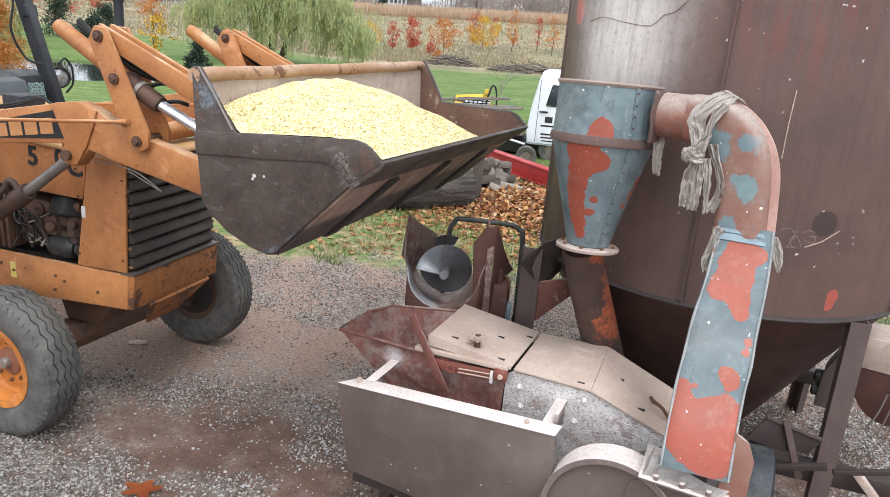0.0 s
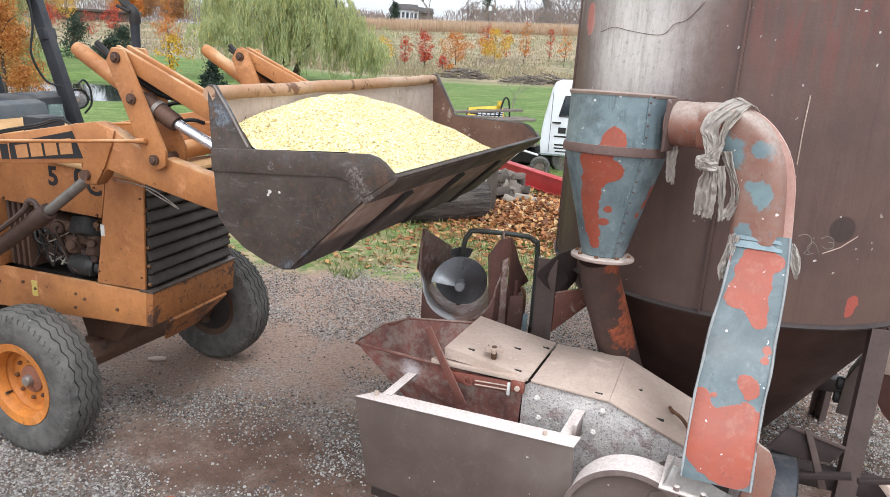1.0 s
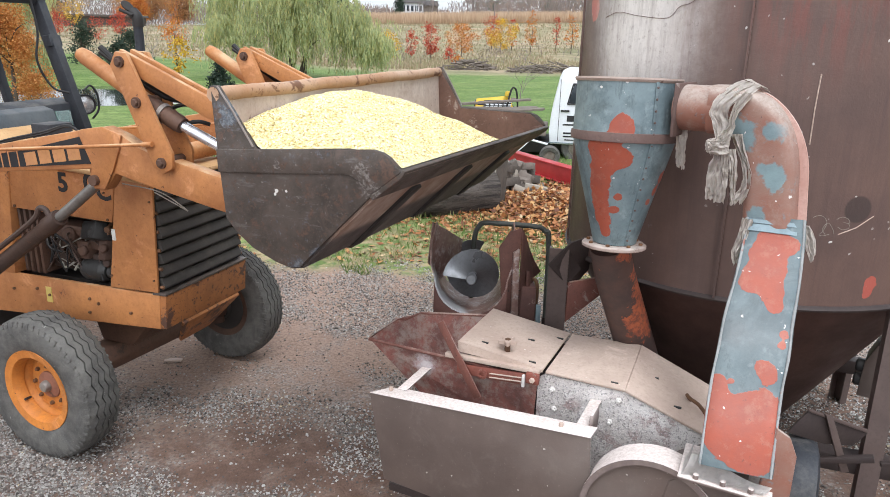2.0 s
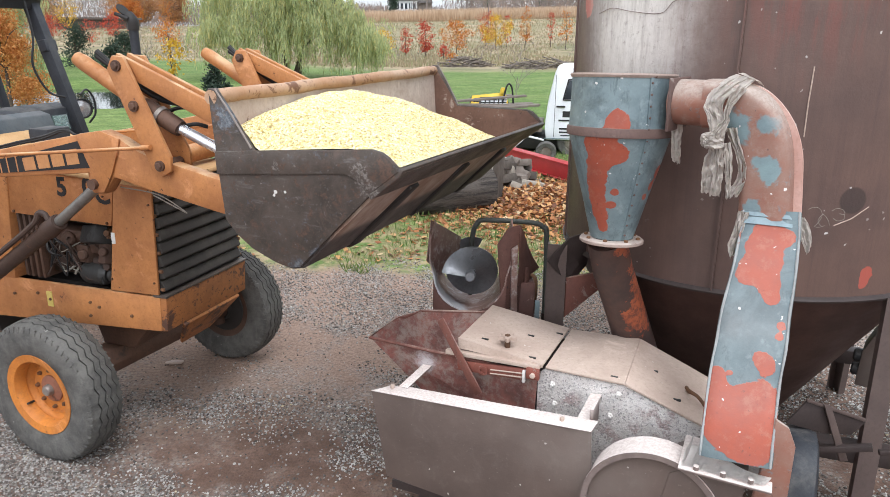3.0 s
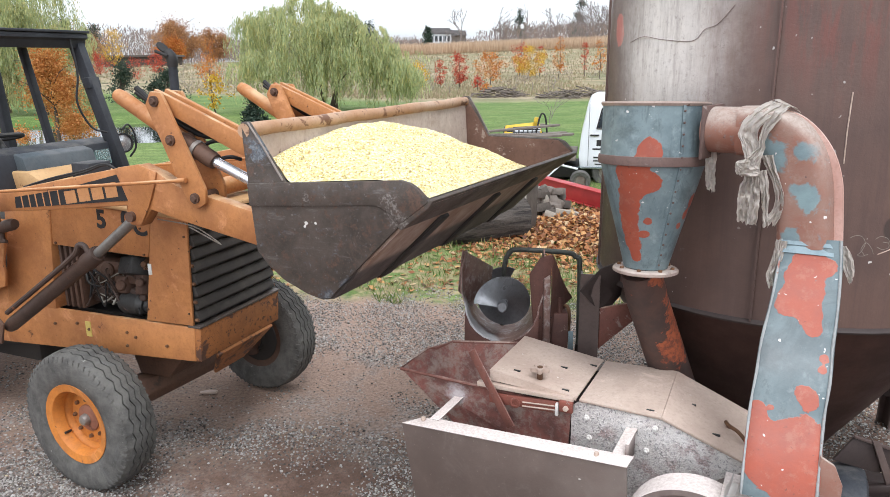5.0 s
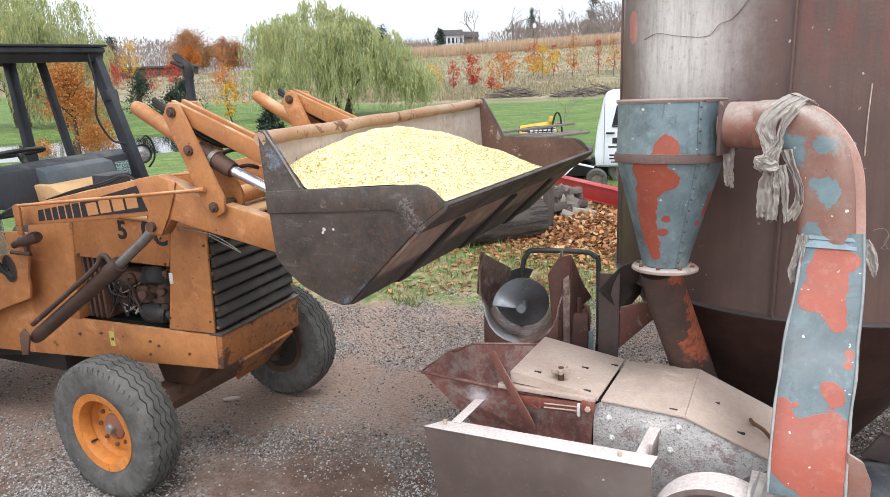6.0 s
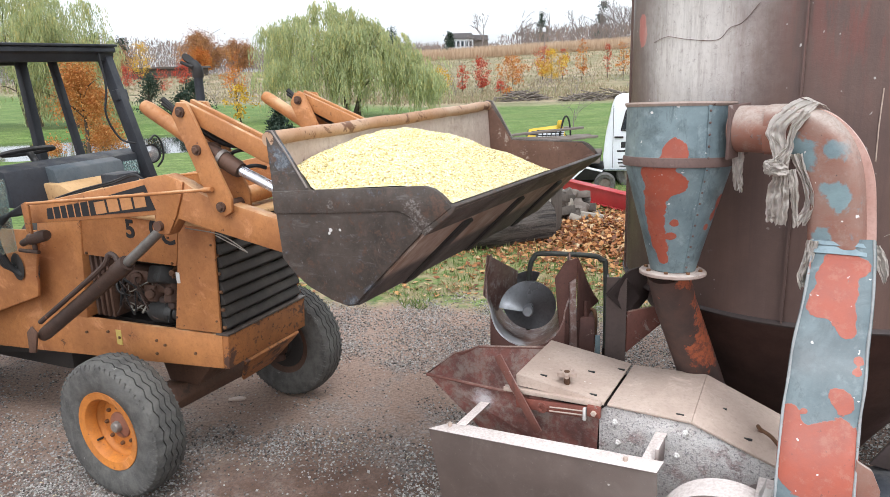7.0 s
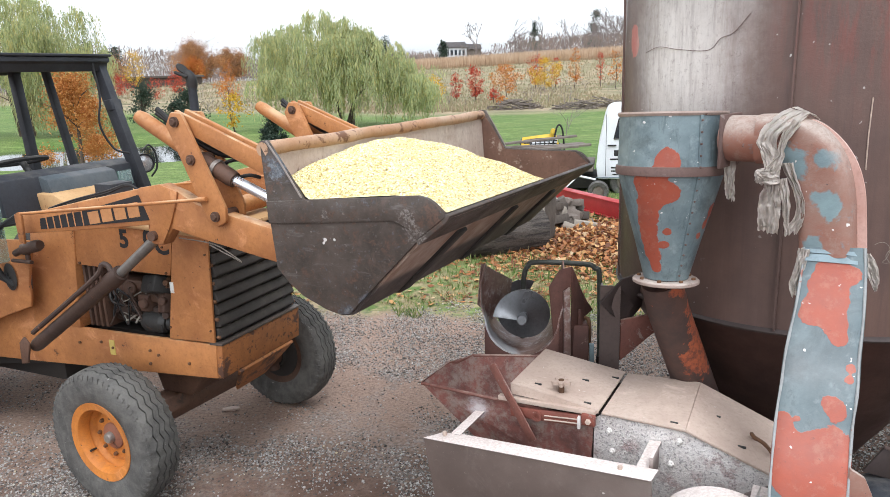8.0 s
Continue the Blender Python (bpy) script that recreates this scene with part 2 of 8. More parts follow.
def ground_material():
    k = Nodes("ground")
    x, y = k.axis(0), k.axis(1)
    n1, n2, n3 = k.noise(0.9, 5, 0.6), k.noise(5, 6, 0.7), k.noise(45, 5, 0.75)
    dirt = k.mix(k.step(n2, 0.35, 0.7), (0.118, 0.07, 0.05), (0.21, 0.134, 0.099))
    dirt = k.mix(k.step(n3, 0.4, 0.7, 0, 0.6), dirt, (0.075, 0.05, 0.042))
    dirt = k.mix(k.step(k.math("ADD", y, k.math("MULTIPLY", n1, 1.5)), 4.1, 5.4, 0.0, 0.8), dirt, k.mix(k.step(n3, 0.4, 0.65), (0.4, 0.28, 0.212), (0.25, 0.168, 0.128)))
    stone = k.mix(k.step(k.voronoi(75, "Color"), 0.2, 0.9), (0.1, 0.09, 0.083), (0.36, 0.34, 0.315))
    gravel_at = k.step(k.math("ADD", k.math("MULTIPLY", n1, 0.7), k.math("MULTIPLY", n2, 0.3)), 0.46, 0.6)
    yard = k.mix(k.math("MULTIPLY", gravel_at, k.step(n3, 0.35, 0.55, 0.1, 0.62)), dirt, stone)
    grass = k.mix(k.step(k.noise(0.35, 5, 0.6), 0.4, 0.62), (0.12, 0.19, 0.045), (0.18, 0.235, 0.07))
    grass = k.mix(k.step(k.noise(14, 5, 0.75), 0.35, 0.75), grass, (0.05, 0.085, 0.022))
    grass = k.mix(k.step(k.noise(1.0, 7, 0.8, k.stretch(0.9, 2.6, 1)), 0.5, 0.66, 0, 0.75), grass, (0.26, 0.34, 0.11))
    grass = k.mix(k.step(k.noise(1.0, 6, 0.75, k.stretch(0.5, 1.4, 1, (3, 8, 0))), 0.56, 0.7, 0, 0.7), grass, (0.055, 0.1, 0.028))
    dry = k.mix(k.step(k.noise(3, 6, 0.75), 0.35, 0.7), (0.36, 0.29, 0.16), (0.2, 0.16, 0.09))
    edge = k.math("ADD", y, k.math("MULTIPLY", k.math("SUBTRACT", n1, 0.5), 1.6))
    edge = k.math("ADD", edge, k.math("MULTIPLY", x, 0.3))
    c = k.mix(k.step(edge, 6.2, 6.8), yard, k.mix(k.step(n2, 0.42, 0.6), dry, grass))
    c = k.mix(k.step(edge, 7.4, 9.5), c, grass)
    far = k.math("ADD", y, k.math("MULTIPLY", k.math("SUBTRACT", k.noise(0.06, 5, 0.6), 0.5), 14.0))
    far = k.math("ADD", far, k.math("MULTIPLY", x, k.step(x, -4.0, 2.0, 0.8, 0.0)))
    meadow = k.mix(k.step(k.noise(0.25, 7, 0.72), 0.38, 0.62), (0.36, 0.28, 0.18), (0.2, 0.185, 0.1))
    meadow = k.mix(k.step(k.noise(1.0, 5, 0.7, k.stretch(0.05, 0.3, 1)), 0.5, 0.7, 0, 0.8), meadow, (0.42, 0.33, 0.24))
    meadow = k.mix(k.step(k.noise(1.0, 7, 0.75, k.stretch(0.09, 0.2, 1, (5, 2, 0))), 0.5, 0.62, 0, 0.8), meadow, (0.15, 0.16, 0.075))
    meadow = k.mix(k.step(k.noise(2.2, 6, 0.75), 0.5, 0.68, 0, 0.6), meadow, (0.14, 0.11, 0.075))
    c = k.mix(k.step(far, 40, 46), c, meadow)
    return k.done(c, 0.92, 0.0, k.math("ADD", n3, k.math("MULTIPLY", k.voronoi(75), 0.8)), 0.5, 0.012, 0.25)


M_GROUND = ground_material()
M_ORANGE = worn("weathered_orange_paint", (0.47, 0.2, 0.068), (0.32, 0.13, 0.05), (0.1, 0.045, 0.026), 0.63, 0.5, dust=(0.55, 0.36, 0.2), chips=(0.11, 0.05, 0.03), stain=(0.3, 0.115, 0.042), blot=4.5, bump=0.3, streak=False)
M_ORANGE_RUSTY = worn("rusty_orange_paint", (0.34, 0.13, 0.04), (0.2, 0.085, 0.035), (0.09, 0.045, 0.03), 0.52, 0.65)
M_BLACK = worn("faded_black_paint", (0.042, 0.045, 0.053), (0.024, 0.025, 0.029), None, rough=0.55, dust=(0.12, 0.11, 0.1))
M_RUBBER = worn("dusty_tyre_rubber", (0.062, 0.058, 0.054), (0.13, 0.122, 0.11), None, rough=0.85, blot=16, streak=False, grain=90, bump=0.9, chips=(0.24, 0.225, 0.205), stain=(0.16, 0.15, 0.135))
M_RIM = worn("orange_wheel_paint", (0.56, 0.2, 0.035), (0.42, 0.145, 0.032), (0.16, 0.07, 0.035), 0.62, 0.5, blot=9, chips=(0.12, 0.06, 0.04), stain=(0.28, 0.12, 0.05))
M_GALV = worn("galvanised_sheet", (0.26, 0.32, 0.34), (0.17, 0.22, 0.24), None, rough=0.5, metal=0.4)
M_RUST = worn("rusty_red_steel", (0.22, 0.085, 0.062), (0.12, 0.055, 0.045), (0.3, 0.22, 0.19), 0.6, 0.65, dust=(0.4, 0.3, 0.25), chips=(0.07, 0.04, 0.035))
M_TAN = worn("dusty_tan_cover", (0.55, 0.43, 0.355), (0.42, 0.315, 0.255), (0.17, 0.1, 0.07), 0.68, 0.7, streak=False, chips=(0.62, 0.55, 0.48), bump=0.3, stain=(0.44, 0.335, 0.27))
M_DUSTWHITE = worn("meal_dust", (0.72, 0.68, 0.64), (0.55, 0.5, 0.47), None, rough=0.9, streak=False)
M_WHITE = worn("white_truck_paint", (0.75, 0.76, 0.78), (0.66, 0.67, 0.69), None, rough=0.3)


def patches(k, blobs, amp=0.35, scale=14, soft=0.06):
    """A mask of paint patches: blobs of (x, y, z, radius) that run together, with ragged edges."""
    total = None
    for x, y, z, r in blobs:
        d = k.math("DIVIDE", k.away((x, y, z)), r * 1.9)
        d = k.math("MAXIMUM", k.math("SUBTRACT", 1.0, k.math("MULTIPLY", d, d)), 0.0)
        d = k.math("MULTIPLY", d, d)
        total = d if total is None else k.math("ADD", total, d)
    fine = k.math("MULTIPLY", k.math("SUBTRACT", k.noise(scale * 2.6, 6, 0.7), 0.5), amp * 1.3)
    rag = k.math("MULTIPLY", k.math("SUBTRACT", k.noise(scale, 5, 0.6, distort=0.6), 0.5), amp * 3.0)
    return k.step(k.math("ADD", total, k.math("ADD", rag, fine)), 0.5 - soft, 0.5 + soft)


M_HUB = worn("greasy_hub", (0.3, 0.27, 0.24), (0.16, 0.12, 0.1), None, rough=0.45, metal=0.4)
M_RUSTY_BOLT = worn("rusty_bolt", (0.2, 0.1, 0.05), (0.1, 0.055, 0.035), None, rough=0.6, metal=0.3)
M_HUBRED = worn("rusty_red_hub", (0.3, 0.12, 0.07), (0.2, 0.085, 0.055), (0.12, 0.06, 0.04), 0.6, 0.6)
M_AXLE = worn("brown_rusty_casting", (0.12, 0.063, 0.04), (0.068, 0.04, 0.03), (0.06, 0.04, 0.03), 0.58, 0.6)
M_STICKER = worn("yellow_sticker", (0.6, 0.45, 0.12), (0.45, 0.35, 0.12), None)
M_GRIME = worn("oily_grime", (0.022, 0.02, 0.019), (0.04, 0.034, 0.03), (0.07, 0.045, 0.03), 0.62, 0.55)
M_PAPER = worn("white_label", (0.75, 0.74, 0.7), (0.6, 0.58, 0.55), None)
M_GRILLE = worn("dull_black_grille", (0.042, 0.037, 0.033), (0.06, 0.052, 0.045), (0.09, 0.06, 0.04), 0.7, 0.75, dust=(0.13, 0.11, 0.09))
M_BLACKPAINT = worn("black_decal", (0.02, 0.02, 0.022), (0.03, 0.028, 0.028), None, rough=0.5)
M_HOODTOP = worn("sun_faded_orange", (0.56, 0.36, 0.18), (0.46, 0.27, 0.12), (0.2, 0.1, 0.05), 0.66, 0.6, streak=False, chips=(0.2, 0.1, 0.05))
M_ALT = worn("dull_aluminium", (0.07, 0.068, 0.065), (0.04, 0.037, 0.035), None, rough=0.5, metal=0.5)
M_WIRE = worn("pale_wire", (0.35, 0.32, 0.27), (0.2, 0.18, 0.15), None)
M_HOSE = worn("black_rubber", (0.018, 0.018, 0.019), (0.03, 0.028, 0.027), None, rough=0.6, dust=(0.1, 0.09, 0.08))
M_DASHGREY = worn("dusty_dark_grey", (0.085, 0.1, 0.11), (0.055, 0.065, 0.072), None, rough=0.5, dust=(0.13, 0.13, 0.13))
M_GREASY = worn("greasy_rusty_cylinder", (0.075, 0.045, 0.033), (0.045, 0.03, 0.025), (0.2, 0.085, 0.045), 0.6, 0.5, chips=(0.03, 0.025, 0.022))
M_ROD = worn("oily_steel_rod", (0.3, 0.285, 0.26), (0.19, 0.17, 0.155), None, rough=0.35, metal=0.7)
M_CHROME = worn("chrome_rod", (0.8, 0.8, 0.82), (0.65, 0.65, 0.68), None, rough=0.22, metal=0.9, streak=False, bump=0.02)
M_STRIPE = worn("orange_stripe", (0.55, 0.26, 0.1), (0.42, 0.2, 0.09), None)
M_INNER = worn("rubbed_rusty_inside", (0.2, 0.115, 0.085), (0.12, 0.066, 0.05), (0.34, 0.27, 0.23), 0.58, 0.55, chips=(0.07, 0.045, 0.04), stain=(0.13, 0.07, 0.05))
M_ROLL = worn("tan_worn_edge", (0.5, 0.34, 0.23), (0.4, 0.22, 0.12), (0.17, 0.085, 0.05), 0.55, 0.55, streak=False, chips=(0.1, 0.055, 0.04))


def glass_material():
    k = Nodes("cab_glass")
    k.b.inputs["Transmission Weight"].default_value = 0.9
    k.b.inputs["IOR"].default_value = 1.45
    return k.done(k.mix(k.step(k.noise(6, 5), 0.3, 0.8), (0.55, 0.72, 0.66), (0.7, 0.78, 0.74)), 0.08)


def lens_material():
    k = Nodes("lamp_lens")
    return k.done(k.mix(k.step(k.voronoi(90), 0.1, 0.5), (0.8, 0.8, 0.8), (0.5, 0.5, 0.5)), 0.12, 0.6)


def bucket_material():
    """Dark steel outside; inside rubbed pale and dusted with meal."""
    k = Nodes("bucket_shell")
    a, f = k.noise(4, 6, 0.65), k.noise(70, 4, 0.7)
    out = k.mix(k.step(a, 0.3, 0.7), (0.1, 0.08, 0.07), (0.05, 0.042, 0.038))
    out = k.mix(k.step(k.noise(11, 7, 0.75, distort=0.5), 0.52, 0.66, 0, 0.6), out, (0.14, 0.095, 0.074))
    out = k.mix(k.step(k.noise(1.0, 6, 0.8, k.stretch(40, 5, 40)), 0.56, 0.7, 0, 0.7), out, (0.2, 0.17, 0.155))
    inn = k.mix(k.step(k.noise(1.0, 5, 0.7, k.stretch(9, 9, 2.5)), 0.35, 0.65), (0.42, 0.32, 0.26), (0.27, 0.17, 0.12))
    inside = k.math("MULTIPLY", k.step(k.axis(0), 1.385, 1.39), k.step(k.axis(2), 1.5, 1.55))
    c = k.mix(inside, out, inn)
    return k.done(c, k.step(a, 0.2, 0.8, 0.45, 0.7), 0.2, k.math("ADD", f, a), 0.2, 0.004)


def corn_material():
    k = Nodes("shelled_corn")
    cells = k.voronoi(95, "Color")
    d = k.voronoi(95, "Distance")
    c = k.ramp(k.math("MULTIPLY", k.noise(40, 2), 1.0), [(0.3, (0.64, 0.47, 0.15)), (0.5, (0.82, 0.69, 0.34)), (0.7, (0.88, 0.8, 0.54))])
    c = k.mix(k.step(cells, 0.1, 0.9, 0.0, 0.55), c, (0.88, 0.81, 0.56))
    # shade in the gaps between kernels, put into the colour
    c = k.mix(k.step(d, 0.5, 0.85, 0.0, 0.7), c, (0.4, 0.24, 0.04))
    return k.done(c, 0.5, 0.0, d, 0.9, -0.008)


def kernel_material():
    k = Nodes("corn_kernel")
    c = k.ramp(k.island(), [(0.0, (0.3, 0.2, 0.06)), (0.14, (0.58, 0.44, 0.14)), (0.4, (0.8, 0.68, 0.29)), (0.75, (0.88, 0.8, 0.48)), (1.0, (0.92, 0.88, 0.72))])
    return k.done(c, 0.4)


def bucket_side():
    """Dark steel cheek of the bucket: scuffs, rust and chalk marks where work has left them."""
    k = Nodes("scuffed_bucket_steel")
    a, f = k.noise(3.5, 7, 0.7), k.noise(60, 5, 0.75)
    c = k.mix(k.step(a, 0.3, 0.7), (0.11, 0.088, 0.074), (0.055, 0.044, 0.037))
    c = k.mix(k.step(k.noise(9, 8, 0.75, distort=0.7), 0.5, 0.68, 0, 0.6), c, (0.14, 0.1, 0.08))
    c = k.mix(k.step(k.noise(1.0, 6, 0.75, k.stretch(6, 6, 30, rot=(0, 0.5, 0))), 0.56, 0.7, 0, 0.5), c, (0.2, 0.18, 0.165))
    c = k.mix(k.step(f, 0.6, 0.75, 0, 0.6), c, (0.2, 0.165, 0.14))
    c = k.mix(patches(k, [(1.4, -1.03, 1.95, 0.045), (1.66, -1.03, 1.4, 0.03), (1.75, -1.03, 1.46, 0.03)], 0.8, 40, 0.3), c, k.mix(k.step(k.noise(60, 4, 0.8), 0.4, 0.65), (0.08, 0.085, 0.1), (0.2, 0.215, 0.23)))
    c = k.mix(patches(k, [(1.93, -1.04, 1.78, 0.028), (1.96, -1.04, 1.73, 0.032), (1.985, -1.04, 1.68, 0.03), (1.6, -1.04, 1.78, 0.016)], 0.9, 55, 0.25), c, k.mix(k.step(k.noise(90, 4, 0.8), 0.45, 0.6), (0.1, 0.08, 0.068), (0.26, 0.235, 0.215)))
    c = k.mix(patches(k, [(2.02, -1.04, 1.8, 0.03), (2.04, -1.04, 1.76, 0.024), (1.355, -1.03, 1.95, 0.016), (1.36, -1.03, 1.86, 0.013)], 1.5, 30, 0.35), c, k.mix(k.step(k.noise(70, 5, 0.8), 0.4, 0.62), (0.13, 0.08, 0.058), (0.075, 0.055, 0.046)))
    c = k.mix(patches(k, [(1.588, -1.03, 1.685, 0.007), (1.581, -1.03, 1.672, 0.005), (1.628, -1.03, 1.688, 0.005)], 0.3, 90), c, (0.7, 0.68, 0.64))
    return k.done(c, k.step(a, 0.2, 0.8, 0.42, 0.68), 0.25, k.math("ADD", f, k.math("MULTIPLY", a, 3)), 0.3, 0.004, 0.35)


M_GLASS = glass_material()
M_LENS = lens_material()
M_BUCKET = bucket_material()
M_STEEL = bucket_side()
M_LINER = worn("rubbed_pale_steel", (0.62, 0.54, 0.48), (0.45, 0.35, 0.29), (0.2, 0.12, 0.09), 0.66, 0.5, chips=(0.16, 0.09, 0.06), stain=(0.33, 0.24, 0.19))
M_EDGE = worn("bright_rubbed_edge", (0.34, 0.3, 0.27), (0.2, 0.16, 0.14), (0.16, 0.09, 0.06), 0.6, 0.45, 0.4)
M_CORN = corn_material()
M_KERNEL = kernel_material()
TANK = (1.973, 3.685)


def tank_material():
    k = Nodes("brown_tank_sheet")
    a, f = k.noise(2.2, 6, 0.65), k.noise(80, 4, 0.7)
    s = k.noise(1.0, 6, 0.7, k.stretch(14, 14, 0.9))
    c = k.mix(k.step(a, 0.3, 0.72), (0.135, 0.081, 0.064), (0.094, 0.057, 0.047))
    c = k.mix(k.step(s, 0.48, 0.75, 0, 0.6), c, (0.075, 0.046, 0.042))
    c = k.mix(k.step(s, 0.5, 0.2, 0, 0.35), c, (0.2, 0.13, 0.115))
    # old red showing through, above and in spots
    red = k.math("MULTIPLY", k.step(k.away((-0.3, -0.9, 2.5), 1.2, 1.2, 1.0), 0.55, 0.1), k.step(k.noise(1, 6, 0.7, k.stretch(18, 18, 3)), 0.42, 0.6))
    c = k.mix(k.math("MULTIPLY", red, 0.45), c, (0.22, 0.055, 0.04))
    c = k.mix(patches(k, [(-0.948, -0.05, 2.42, 0.045), (-0.947, -0.06, 2.36, 0.045), (0.1, -0.945, 1.25, 0.028), (0.092, -0.945, 1.205, 0.022)], 0.35, 20), c, (0.36, 0.085, 0.06))
    c = k.mix(k.math("MULTIPLY", k.step(k.away((-0.025, -0.95, 1.578)), 0.062, 0.052), 0.75), c, (0.035, 0.024, 0.022))
    # meal dust blown against the sheet, with the drum's sheen painted into it
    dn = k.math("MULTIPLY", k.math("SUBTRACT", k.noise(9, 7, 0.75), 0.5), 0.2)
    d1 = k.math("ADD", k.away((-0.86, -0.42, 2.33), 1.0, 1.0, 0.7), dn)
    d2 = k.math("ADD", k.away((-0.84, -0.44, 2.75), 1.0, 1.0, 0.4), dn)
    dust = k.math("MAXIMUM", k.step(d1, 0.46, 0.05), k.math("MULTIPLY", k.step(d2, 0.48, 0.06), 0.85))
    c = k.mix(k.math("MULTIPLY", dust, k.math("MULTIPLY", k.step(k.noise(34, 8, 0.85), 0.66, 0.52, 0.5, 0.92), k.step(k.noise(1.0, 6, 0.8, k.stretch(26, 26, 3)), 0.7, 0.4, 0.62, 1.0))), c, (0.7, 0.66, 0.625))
    sp = k.math("MULTIPLY", k.step(k.noise(26, 2, 0.5), 0.735, 0.75), k.step(k.noise(3, 2), 0.4, 0.6))
    c = k.mix(sp, c, (0.6, 0.57, 0.54))
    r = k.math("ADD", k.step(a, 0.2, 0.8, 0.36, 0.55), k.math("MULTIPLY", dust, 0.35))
    return k.done(c, r, 0.0, k.math("ADD", f, k.math("MULTIPLY", k.noise(1.6, 3), 7)), 0.25, 0.004)


GALV = ((0.2, 0.255, 0.265), (0.125, 0.165, 0.18))
REDP = (0.35, 0.078, 0.042)


def flaked(name, blobs, amp=0.3, tone=1.0):
    """Blue-grey galvanised sheet with red paint left in ragged patches."""
    k = Nodes(name)
    a, f = k.noise(6, 6, 0.65), k.noise(55, 5, 0.7)
    c = k.mix(k.step(a, 0.3, 0.7), tuple(q * tone for q in GALV[0]), tuple(q * tone for q in GALV[1]))
    c = k.mix(k.step(k.noise(18, 5, 0.7), 0.52, 0.72, 0, 0.6), c, tuple(q * tone for q in (0.3, 0.355, 0.36)))
    c = k.mix(k.step(f, 0.58, 0.75, 0, 0.6), c, (0.09, 0.115, 0.13))
    red = k.mix(k.step(k.noise(10, 5, 0.7), 0.35, 0.7), REDP, (0.29, 0.075, 0.048))
    red = k.mix(k.step(k.noise(19, 8, 0.8), 0.5, 0.66, 0, 0.45), red, (0.38, 0.17, 0.115))
    red = k.mix(k.step(k.noise(48, 4, 0.7), 0.62, 0.7, 0, 0.8), red, (0.17, 0.06, 0.045))
    c = k.mix(k.step(k.noise(3.2, 8, 0.75, distort=0.8), 0.5, 0.66, 0, 0.75), c, (0.085, 0.105, 0.112))
    c = k.mix(k.step(k.noise(1.0, 7, 0.8, k.stretch(30, 30, 5)), 0.54, 0.68, 0, 0.6), c, (0.07, 0.085, 0.09))
    m = k.math("MULTIPLY", patches(k, blobs, amp, 24, 0.04), k.step(k.noise(21, 8, 0.78), 0.69, 0.66))
    c = k.mix(m, c, red)
    sp = k.step(k.noise(34, 2, 0.5), 0.72, 0.74)
    c = k.mix(sp, c, (0.62, 0.6, 0.58))
    top = k.math("MULTIPLY", k.step(k.normal_axis(2), 0.42, 0.95), k.step(k.noise(7, 6, 0.7), 0.25, 0.6, 0.45, 0.95))
    c = k.mix(top, c, (0.56, 0.5, 0.46))
    bump = k.math("ADD", k.math("MULTIPLY", f, 0.5), k.math("ADD", k.math("MULTIPLY", a, 2), k.math("MULTIPLY", m, 0.6)))
    return k.done(c, k.step(a, 0.2, 0.8, 0.42, 0.62), 0.15, bump, 0.3, 0.004)


M_TANKSHEET = tank_material()
# darker than the drum: the shade under it is in this colour
M_CONE = worn("shaded_brown_cone", (0.068, 0.034, 0.026), (0.042, 0.022, 0.018), (0.12, 0.042, 0.03), 0.66, 0.5, streak=True)
M_CYCLONE = flaked("cyclone_sheet", [(-1.072, -0.99, 1.915, 0.034), (-1.095, -0.983, 1.875, 0.034), (-1.06, -0.99, 1.88, 0.03), (-1.155, -0.917, 1.81, 0.03), (-1.107, -0.957, 1.798, 0.052), (-1.049, -0.977, 1.772, 0.033), (-1.122, -0.921, 1.727, 0.049), (-1.116, -0.897, 1.653, 0.042), (-1.103, -0.885, 1.584, 0.039), (-1.082, -0.879, 1.515, 0.035), (-1.066, -0.875, 1.461, 0.02), (-1.046, -0.934, 1.617, 0.017), (-1.048, -0.917, 1.562, 0.015), (-0.858, -0.891, 1.698, 0.029), (-0.884, -0.898, 1.64, 0.02), (-0.911, -0.906, 1.595, 0.014)], amp=0.24)
M_PIPE = flaked("blower_pipe_sheet", [(-0.619, -1.325, 1.559, 0.035), (-0.58, -1.34, 1.574, 0.028), (-0.546, -1.37, 1.552, 0.028), (-0.651, -1.332, 1.515, 0.029), (-0.61, -1.365, 1.499, 0.047), (-0.665, -1.36, 1.453, 0.034), (-0.687, -1.37, 1.414, 0.034), (-0.628, -1.393, 1.434, 0.05), (-0.623, -1.429, 1.378, 0.032), (-0.622, -1.448, 1.347, 0.023), (-0.607, -1.507, 1.268, 0.015), (-0.618, -1.523, 1.235, 0.014), (-0.68, -1.538, 1.16, 0.028), (-0.668, -1.559, 1.138, 0.025), (-0.817, -1.501, 1.095, 0.025), (-0.829, -1.521, 1.055, 0.036), (-0.779, -1.519, 1.102, 0.01), (-0.83, -1.557, 1.002, 0.058), (-0.762, -1.587, 1.015, 0.051), (-0.702, -1.603, 1.043, 0.058), (-0.844, -1.591, 0.937, 0.053), (-0.777, -1.624, 0.947, 0.063), (-0.709, -1.646, 0.973, 0.063), (-0.807, -1.63, 0.9, 0.047), (-0.742, -1.671, 0.893, 0.058)], amp=0.24, tone=0.72)


